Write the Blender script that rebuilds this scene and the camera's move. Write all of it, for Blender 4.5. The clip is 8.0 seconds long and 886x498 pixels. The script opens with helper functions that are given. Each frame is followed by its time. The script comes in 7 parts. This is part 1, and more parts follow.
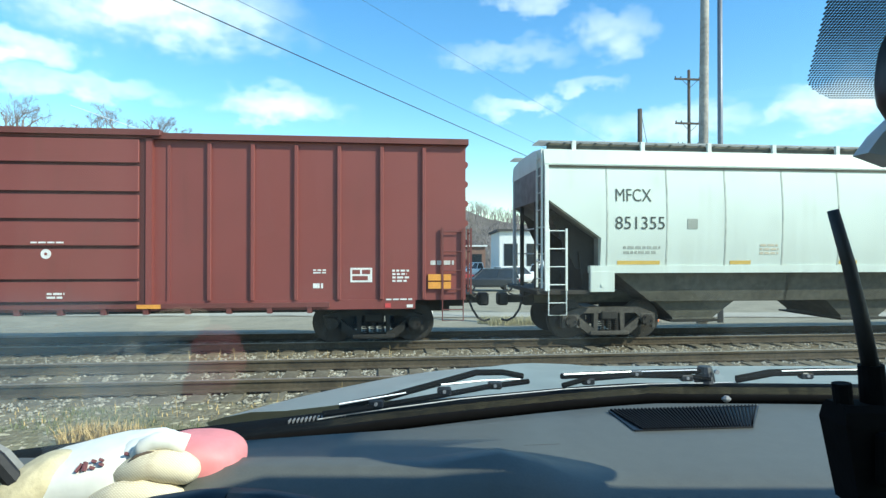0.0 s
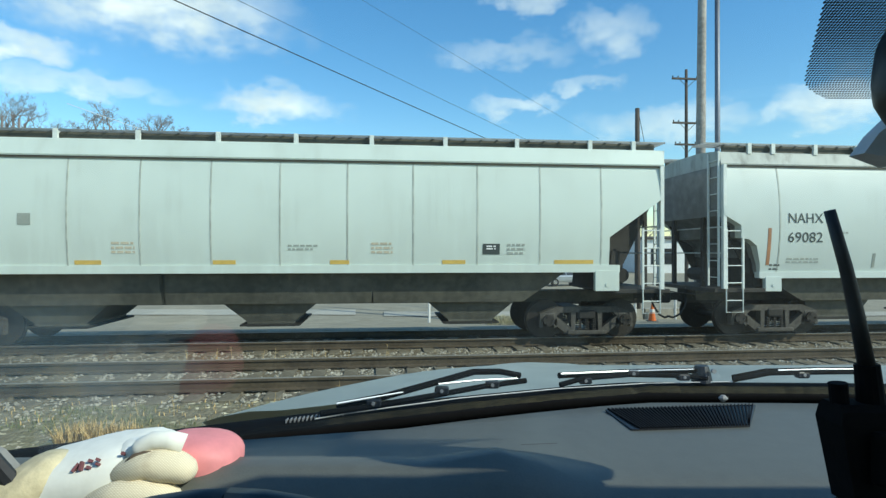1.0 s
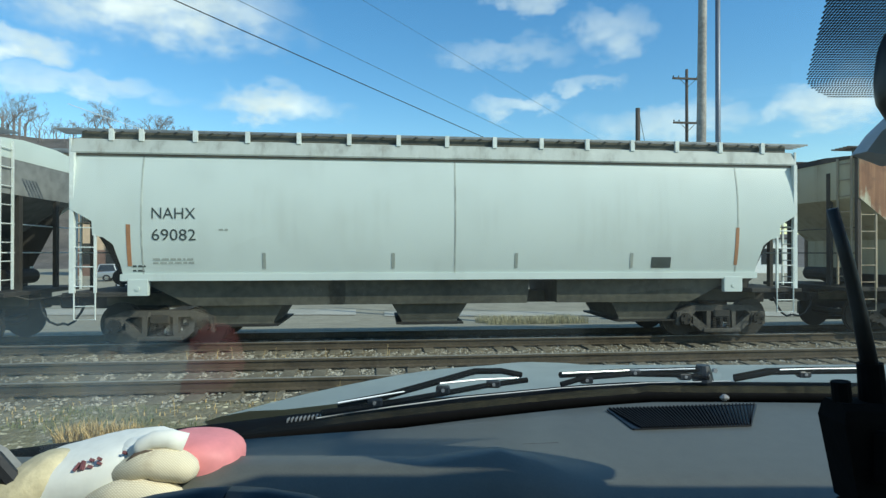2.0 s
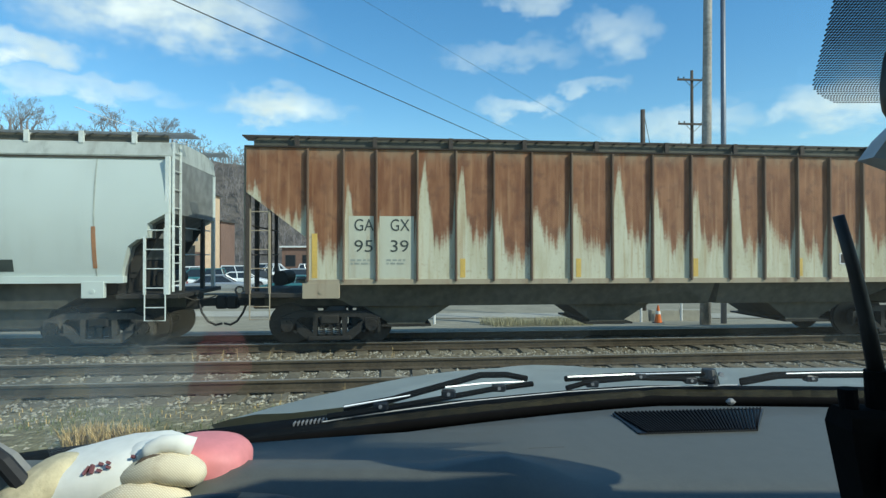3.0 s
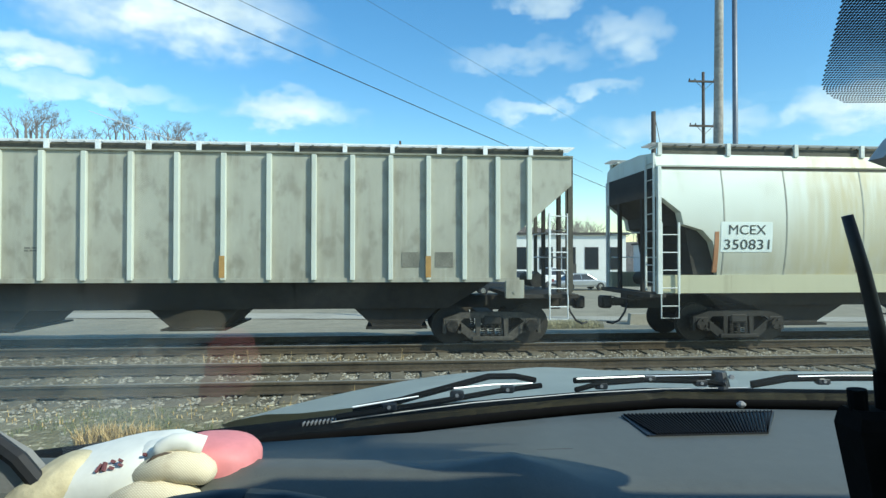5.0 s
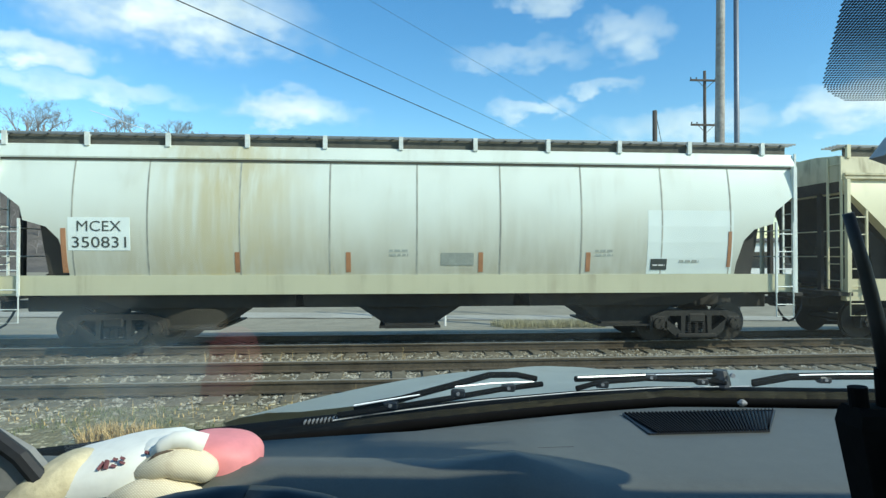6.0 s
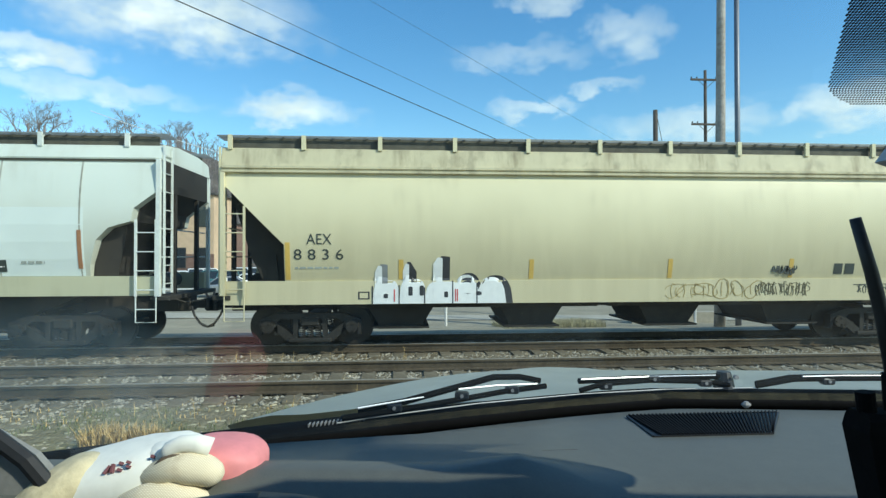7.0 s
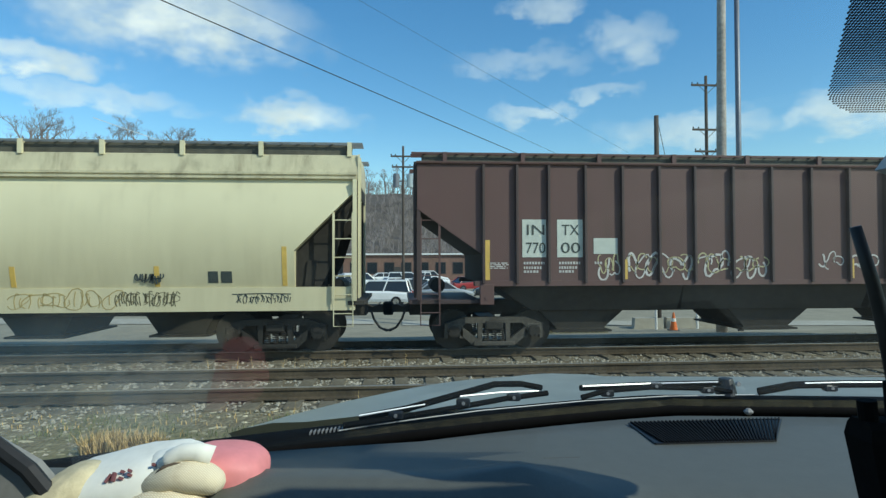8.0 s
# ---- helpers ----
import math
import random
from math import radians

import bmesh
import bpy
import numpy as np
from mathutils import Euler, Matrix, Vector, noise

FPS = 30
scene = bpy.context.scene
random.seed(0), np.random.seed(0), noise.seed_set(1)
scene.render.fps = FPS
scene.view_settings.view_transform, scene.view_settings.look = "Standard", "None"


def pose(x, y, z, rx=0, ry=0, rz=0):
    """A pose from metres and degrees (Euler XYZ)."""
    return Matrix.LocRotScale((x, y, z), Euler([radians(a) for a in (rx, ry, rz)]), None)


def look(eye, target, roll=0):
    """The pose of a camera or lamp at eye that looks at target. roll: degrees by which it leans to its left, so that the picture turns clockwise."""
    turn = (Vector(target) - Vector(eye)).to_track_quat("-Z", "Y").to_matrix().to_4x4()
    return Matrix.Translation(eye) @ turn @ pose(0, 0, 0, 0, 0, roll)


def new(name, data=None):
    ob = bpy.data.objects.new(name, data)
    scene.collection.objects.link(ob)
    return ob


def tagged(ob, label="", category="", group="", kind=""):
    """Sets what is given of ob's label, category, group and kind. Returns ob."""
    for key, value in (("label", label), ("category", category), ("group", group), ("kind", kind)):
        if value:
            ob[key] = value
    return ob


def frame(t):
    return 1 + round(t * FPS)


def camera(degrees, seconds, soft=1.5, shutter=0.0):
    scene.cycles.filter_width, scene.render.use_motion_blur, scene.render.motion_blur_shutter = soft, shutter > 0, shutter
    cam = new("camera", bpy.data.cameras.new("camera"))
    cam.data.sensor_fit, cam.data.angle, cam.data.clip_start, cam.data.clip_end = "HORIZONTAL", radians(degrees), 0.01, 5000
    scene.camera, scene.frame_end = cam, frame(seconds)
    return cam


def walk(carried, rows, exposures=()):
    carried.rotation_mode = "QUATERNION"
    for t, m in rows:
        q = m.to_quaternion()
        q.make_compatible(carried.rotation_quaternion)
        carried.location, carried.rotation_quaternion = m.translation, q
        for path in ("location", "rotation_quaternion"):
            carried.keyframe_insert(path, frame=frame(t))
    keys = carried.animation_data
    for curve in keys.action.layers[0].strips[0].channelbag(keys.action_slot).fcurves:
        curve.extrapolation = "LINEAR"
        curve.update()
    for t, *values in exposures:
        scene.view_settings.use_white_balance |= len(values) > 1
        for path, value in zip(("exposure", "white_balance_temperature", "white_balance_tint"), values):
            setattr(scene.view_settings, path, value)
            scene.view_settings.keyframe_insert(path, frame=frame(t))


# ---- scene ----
# ------------------------------------------------------------------ camera
cam = camera(76.19, 8.0, soft=1.4)
EYE = Vector((0.0, 0.0, 1.97))
HEADING = 5.94


def view(x, y, z, yaw, pitch, roll):
    a, b = radians(yaw - 0.76), radians(pitch)
    way = Vector((math.sin(a) * math.cos(b), math.cos(a) * math.cos(b), math.sin(b)))
    return look((x, y, z), Vector((x, y, z)) + way, roll)


walk(cam, [(t, view(*row)) for t, *row in (
    (0.0, 0.0000, 0.0000, 1.9700, 6.700, 0.401, 0.000),
    (0.5, 0.0005, 0.0006, 1.9697, 6.859, 0.401, 0.031),
    (1.0, 0.0000, 0.0001, 1.9704, 6.946, 0.309, 0.044),
    (1.5, -0.0004, 0.0007, 1.9689, 6.948, 0.284, 0.036),
    (3.0, -0.0026, -0.0016, 1.9730, 6.438, 0.482, -0.010),
    (3.5, -0.0030, -0.0049, 1.9745, 5.993, 0.591, -0.042),
    (4.0, -0.0034, -0.0039, 1.9736, 5.719, 0.633, -0.006),
    (4.5, -0.0013, -0.0041, 1.9722, 5.562, 0.751, 0.021),
    (6.0, -0.0011, -0.0052, 1.9702, 5.342, 0.666, 0.020),
    (6.5, -0.0041, -0.0041, 1.9704, 5.338, 0.607, -0.047),
    (7.0, -0.0056, -0.0055, 1.9741, 5.277, 0.657, -0.095),
    (7.5, -0.0047, -0.0062, 1.9749, 5.164, 0.958, -0.136),
    (8.0, -0.0053, -0.0066, 1.9763, 5.133, 1.225, -0.184))],
    exposures=((0.0, 0.54, 6450, -4), (0.6, 0.24, 6450, -4), (1.2, 0.0, 6450, -4), (3.0, -0.06, 6450, -4), (3.5, -0.02, 6450, -4), (4.5, 0.20, 6450, -4), (6.0, 0.15, 6450, -4),
               (7.0, 0.04, 6450, -4), (7.5, -0.08, 6450, -4), (8.0, -0.18, 6450, -4)))

# ------------------------------------------------------------------ world and sun
SUN_AZ, SUN_EL = radians(54), radians(37)   # from straight behind towards the right; height
TO_SUN = Vector((math.sin(SUN_AZ) * math.cos(SUN_EL), -math.cos(SUN_AZ) * math.cos(SUN_EL), math.sin(SUN_EL)))
sun = new("sun", bpy.data.lights.new("sun", "SUN"))
sun.data.energy, sun.data.angle, sun.data.color = 4.1, radians(0.5), (1.0, 0.95, 0.86)
sun.matrix_world = look(TO_SUN * 50, (0, 0, 0))


class Nodes:
    """Short-hand for building a node tree."""

    def __init__(self, tree):
        self.tree = tree
        tree.nodes.clear()

    def add(self, kind, sets=None, **links):
        n = self.tree.nodes.new(kind)
        for k, v in (sets or {}).items():
            setattr(n, k, v)
        for k, v in links.items():
            self.put(n, k, v)
        return n

    def put(self, n, k, v):
        s = n.inputs[int(k[1:])] if k[0] == "i" and k[1:].isdigit() else n.inputs[k.replace("_", " ")]
        if isinstance(v, bpy.types.NodeSocket):
            self.tree.links.new(v, s)
        else:
            s.default_value = v

    def math(self, op, a, b=0.0, c=0.0, clamp=False):
        return self.add("ShaderNodeMath", {"operation": op, "use_clamp": clamp}, i0=a, i1=b, i2=c).outputs[0]

    def noise(self, vec, scale, detail=4.0, rough=0.55):
        return self.add("ShaderNodeTexNoise", None, Vector=vec, Scale=scale, Detail=detail, Roughness=rough).outputs[0]

    def smooth(self, v, a, b):
        return self.add("ShaderNodeMapRange", {"interpolation_type": "SMOOTHSTEP"}, Value=v, From_Min=a, From_Max=b).outputs[0]

    def mix(self, f, a, b, blend="MIX"):
        n = self.add("ShaderNodeMix", {"data_type": "RGBA", "blend_type": blend})
        self.put(n, "i0", f), self.put(n, "i6", a), self.put(n, "i7", b)
        return n.outputs[2]

    def scaled(self, vec, s):
        return self.add("ShaderNodeVectorMath", {"operation": "MULTIPLY"}, i0=vec, i1=s).outputs[0]


world = bpy.data.worlds.new("world")
scene.world = world
world.use_nodes = True
n = Nodes(world.node_tree)
sky = n.add("ShaderNodeTexSky", {"sky_type": "NISHITA", "sun_disc": False, "sun_elevation": SUN_EL,
                                 "sun_rotation": math.pi - SUN_AZ, "air_density": 1.2, "dust_density": 0.3, "ozone_density": 3.0})
way = n.add("ShaderNodeTexCoord").outputs["Generated"]
turb = n.noise(way, 9.0, 6.0, 0.6)
fine = n.noise(n.scaled(way, (1.0, 1.0, 1.8)), 19.0, 5.0, 0.54)
# clouds: azimuth and height in degrees, half widths, density
CLOUDS = ((-21.5, 21.7, 12.5, 3.7, .88), (-31.5, 16.5, 4.2, 1.4, .85), (-27, 14.1, 7.5, 1.2, .55), (-10.8, 13.9, 6.2, 1.8, 1.0), (12.6, 19.4, 6.0, 1.4, .32),
          (22.4, 20.4, 3.6, 2.0, .5), (14.4, 14.4, 5.0, 1.1, .6), (20.3, 16.1, 2.4, .75, .45), (28.0, 11.9, 6.8, 1.8, .65), (40.6, 12.3, 5.2, 2.0, .8),
          (15.0, 24.0, 4, 1.2, .5), (-55, 24, 14, 5, .9), (60, 24, 12, 5, .8), (100, 30, 25, 8, .8), (-110, 30, 25, 8, .8), (180, 35, 30, 8, .7))
sep = n.add("ShaderNodeSeparateXYZ", None, Vector=way)
az = n.math("MULTIPLY", n.math("ARCTAN2", sep.outputs[0], sep.outputs[1]), 57.2958)
el = n.math("MULTIPLY", n.math("ARCSINE", sep.outputs[2]), 57.2958)
az = n.math("ADD", az, n.math("MULTIPLY", n.math("SUBTRACT", turb, 0.5), 12.0))
el = n.math("ADD", el, n.math("MULTIPLY", n.math("SUBTRACT", fine, 0.5), 4.5))
cover = None
for ca, ce, wa, we, dens in CLOUDS:
    dx = n.math("DIVIDE", n.math("SUBTRACT", az, ca), wa)
    dy = n.math("DIVIDE", n.math("SUBTRACT", el, ce), we)
    r2 = n.math("ADD", n.math("MULTIPLY", dx, dx), n.math("MULTIPLY", dy, dy))
    m = n.math("MULTIPLY", n.smooth(r2, 1.6, -0.2), dens)
    cover = m if cover is None else n.math("MAXIMUM", cover, m)
cover = n.math("MULTIPLY", cover, n.math("ADD", 0.42, n.math("MULTIPLY", n.smooth(fine, 0.25, 0.68), 0.58)), clamp=True)
cloud_tone = n.mix(n.smooth(turb, 0.35, 0.65), (5.0, 5.3, 5.5, 1), (6.6, 6.7, 6.7, 1))
hue = n.add("ShaderNodeHueSaturation", None, Hue=0.503, Saturation=1.28, Value=1.03, Color=sky.outputs[0])
bg = n.add("ShaderNodeBackground", None, Color=n.mix(cover, hue.outputs[0], cloud_tone), Strength=0.185)
n.tree.links.new(bg.outputs[0], n.add("ShaderNodeOutputWorld").inputs[0])

# ------------------------------------------------------------------ materials


def material(name, build):
    mat = bpy.data.materials.new(name)
    mat.use_nodes = True
    k = Nodes(mat.node_tree)
    shader = build(k)
    k.tree.links.new(shader, k.add("ShaderNodeOutputMaterial").inputs[0])
    return mat


def principled(k, color, rough, metal=0.0, bump=None, strength=0.3, dist=0.01, **more):
    p = k.add("ShaderNodeBsdfPrincipled", None, Base_Color=color, Roughness=rough, Metallic=metal)
    if bump is not None:
        b = k.add("ShaderNodeBump", None, Strength=strength, Distance=dist, Height=bump)
        k.put(p, "Normal", b.outputs[0])
    for key, v in more.items():
        k.put(p, key, v)
    return p.outputs[0]


def rgb(c, a=1.0):
    return (c[0], c[1], c[2], a)


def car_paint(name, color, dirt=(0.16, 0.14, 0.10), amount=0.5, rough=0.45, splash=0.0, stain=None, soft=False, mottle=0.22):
    """Painted steel with streaks of road grime running down and blotches."""
    def build(k):
        o = k.add("ShaderNodeTexCoord").outputs["Object"]
        streak = k.noise(k.scaled(o, (5.0, 5.0, 0.35)), 1.0, 5.0, 0.6)
        blotch = k.noise(o, 0.8, 4.0)
        fine = k.noise(o, 26.0, 3.0)
        f = k.math("MULTIPLY", k.smooth(streak, 0.42, 0.78), k.smooth(blotch, 0.3, 0.75))
        f = k.math("MULTIPLY", f, amount, clamp=True)
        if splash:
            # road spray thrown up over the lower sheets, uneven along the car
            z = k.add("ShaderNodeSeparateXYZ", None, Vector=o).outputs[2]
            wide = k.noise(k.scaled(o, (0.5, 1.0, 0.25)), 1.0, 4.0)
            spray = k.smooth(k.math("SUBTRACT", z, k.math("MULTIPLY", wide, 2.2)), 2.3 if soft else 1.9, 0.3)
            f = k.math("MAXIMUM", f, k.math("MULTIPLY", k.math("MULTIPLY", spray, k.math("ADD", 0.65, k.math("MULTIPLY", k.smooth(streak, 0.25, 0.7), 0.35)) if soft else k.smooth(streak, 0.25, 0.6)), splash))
        base = k.mix(f, rgb(color), rgb(dirt))
        if stain is not None:
            # a broad brown run down the side at one place along the car
            x = k.math("ADD", k.add("ShaderNodeSeparateXYZ", None, Vector=o).outputs[0], k.math("MULTIPLY", blotch, 1.2))
            q = k.math("DIVIDE", k.math("SUBTRACT", x, stain + 0.6), 1.35)
            run = k.math("POWER", 2.718, k.math("MULTIPLY", k.math("MULTIPLY", q, q), -1.0))
            base = k.mix(k.math("MULTIPLY", k.math("MULTIPLY", run, k.smooth(streak, 0.1, 0.7)), 0.95), base, (0.50, 0.43, 0.24, 1))
        if mottle > 0.3:
            # wind-blown soot and rain-washed patches at hand and arm scale
            patch = k.noise(k.scaled(o, (1.0, 1.0, 0.6)), 2.6, 5.0, 0.6)
            base = k.mix(k.math("MULTIPLY", k.smooth(patch, 0.48, 0.68), mottle), base, rgb([c * 0.55 for c in dirt]))
            base = k.mix(k.math("MULTIPLY", k.smooth(patch, 0.46, 0.30), mottle * 0.6), base, rgb([min(1.0, c * 1.35) for c in color]))
        base = k.mix(k.math("MULTIPLY", k.smooth(blotch, 0.4, 0.7), 0.22), base, rgb([c * 0.72 for c in color]))
        return principled(k, base, k.math("ADD", rough, k.math("MULTIPLY", f, 0.4)), bump=fine, strength=0.06, dist=0.003)
    return material(name, build)


def plain(name, color, rough=0.6, metal=0.0, grain=40.0, vary=0.25, bump=0.15, gloss=0.5):
    def build(k):
        o = k.add("ShaderNodeTexCoord").outputs["Object"]
        a, b = k.noise(o, grain, 4.0), k.noise(o, grain * 0.12, 3.0)
        f = k.math("ADD", k.math("MULTIPLY", a, 0.5), k.math("MULTIPLY", b, 0.5))
        base = k.mix(k.smooth(f, 0.32, 0.68), rgb([c * (1 - vary) for c in color]), rgb([min(1, c * (1 + vary)) for c in color]))
        return principled(k, base, rough, metal, a, bump, 0.004, Specular_IOR_Level=gloss)
    return material(name, build)


def rust_panel_material():
    """Old pale paint with a lobe of rust hanging down the middle of each sheet and a bare tongue beside each rib."""
    def build(k):
        tc = k.add("ShaderNodeTexCoord")
        g = k.add("ShaderNodeSeparateXYZ", None, Vector=tc.outputs["Generated"])
        rnd = k.add("ShaderNodeObjectInfo").outputs["Random"]
        off = k.add("ShaderNodeCombineXYZ", None, X=k.math("MULTIPLY", rnd, 37.0)).outputs[0]
        p = k.add("ShaderNodeVectorMath", {"operation": "ADD"}, i0=tc.outputs["Object"], i1=off).outputs[0]
        streak = k.noise(k.scaled(p, (11.0, 1.0, 0.45)), 1.0, 3.0, 0.5)
        wide = k.noise(k.scaled(p, (3.2, 1.0, 0.7)), 1.0, 3.0)
        fine = k.noise(p, 14.0, 5.0, 0.65)
        r2, r3 = k.math("FRACT", k.math("MULTIPLY", rnd, 7.31)), k.math("FRACT", k.math("MULTIPLY", rnd, 23.7))
        u = k.math("ADD", g.outputs[0], k.math("MULTIPLY", k.math("SUBTRACT", wide, 0.5), 0.16))
        # height of the rust's lower edge across the sheet
        a = k.math("SUBTRACT", u, k.math("ADD", 0.08, k.math("MULTIPLY", r2, 0.13)))
        tongue = k.math("POWER", 2.718, k.math("MULTIPLY", k.math("MULTIPLY", a, a), -38.0))
        b = k.math("SUBTRACT", u, 1.02)
        edge = k.math("POWER", 2.718, k.math("MULTIPLY", k.math("MULTIPLY", b, b), -160.0))
        low = k.math("ADD", 0.15, k.math("MULTIPLY", r3, 0.17))
        low = k.math("ADD", low, k.math("MULTIPLY", tongue, k.math("ADD", 0.26, k.math("MULTIPLY", r2, 0.36))))
        low = k.math("ADD", low, k.math("MULTIPLY", edge, k.math("ADD", 0.05, k.math("MULTIPLY", r3, 0.40))))
        low = k.math("ADD", low, k.math("MULTIPLY", k.math("SUBTRACT", streak, 0.5), 0.52))
        low = k.math("ADD", low, k.math("MULTIPLY", k.math("SUBTRACT", fine, 0.5), 0.20))
        f = k.smooth(k.math("SUBTRACT", g.outputs[2], low), -0.085, 0.085)
        rust = k.mix(k.smooth(k.noise(k.scaled(p, (5.0, 1.0, 1.3)), 1.0, 5.0), 0.3, 0.7), (0.175, 0.068, 0.030, 1), (0.285, 0.132, 0.064, 1))
        rust = k.mix(k.math("MULTIPLY", k.smooth(streak, 0.5, 0.72), 0.6), rust, (0.36, 0.195, 0.10, 1))
        rust = k.mix(k.math("MULTIPLY", k.smooth(g.outputs[2], 0.86, 1.0), k.smooth(wide, 0.35, 0.6)), rust, (0.27, 0.185, 0.115, 1))
        paint = k.mix(k.smooth(wide, 0.4, 0.7), (0.56, 0.54, 0.41, 1), (0.46, 0.42, 0.29, 1))
        paint = k.mix(k.math("MULTIPLY", k.smooth(streak, 0.5, 0.72), 0.5), paint, (0.38, 0.25, 0.13, 1))
        paint = k.mix(k.math("MULTIPLY", k.smooth(fine, 0.56, 0.68), 0.45), paint, (0.28, 0.15, 0.08, 1))
        rust = k.mix(k.math("MULTIPLY", k.smooth(k.noise(p, 3.4, 5.0, 0.6), 0.50, 0.66), 0.5), rust, (0.125, 0.055, 0.032, 1))
        return principled(k, k.mix(f, paint, rust), 0.75, bump=k.noise(p, 40.0, 4.0), strength=0.25, dist=0.004)
    return material("rusted paint", build)


def ballast_material(name, a, b, c, scale=24.0):
    def build(k):
        o = k.add("ShaderNodeTexCoord").outputs["Object"]
        v = k.add("ShaderNodeTexVoronoi", None, Vector=o, Scale=scale)
        cell = k.add("ShaderNodeSeparateColor", None, Color=v.outputs["Color"]).outputs[0]
        big = k.noise(o, 0.55, 5.0)
        base = k.mix(cell, rgb(a), rgb(b))
        base = k.mix(k.smooth(cell, 0.86, 0.96), base, rgb([min(1.0, x * 2.4) for x in b]))
        base = k.mix(k.smooth(big, 0.42, 0.62), base, rgb(c))
        h = k.math("SUBTRACT", 1.0, v.outputs["Distance"])
        return principled(k, base, 0.9, bump=h, strength=0.8, dist=0.03, Specular_IOR_Level=0.1)
    return material(name, build)


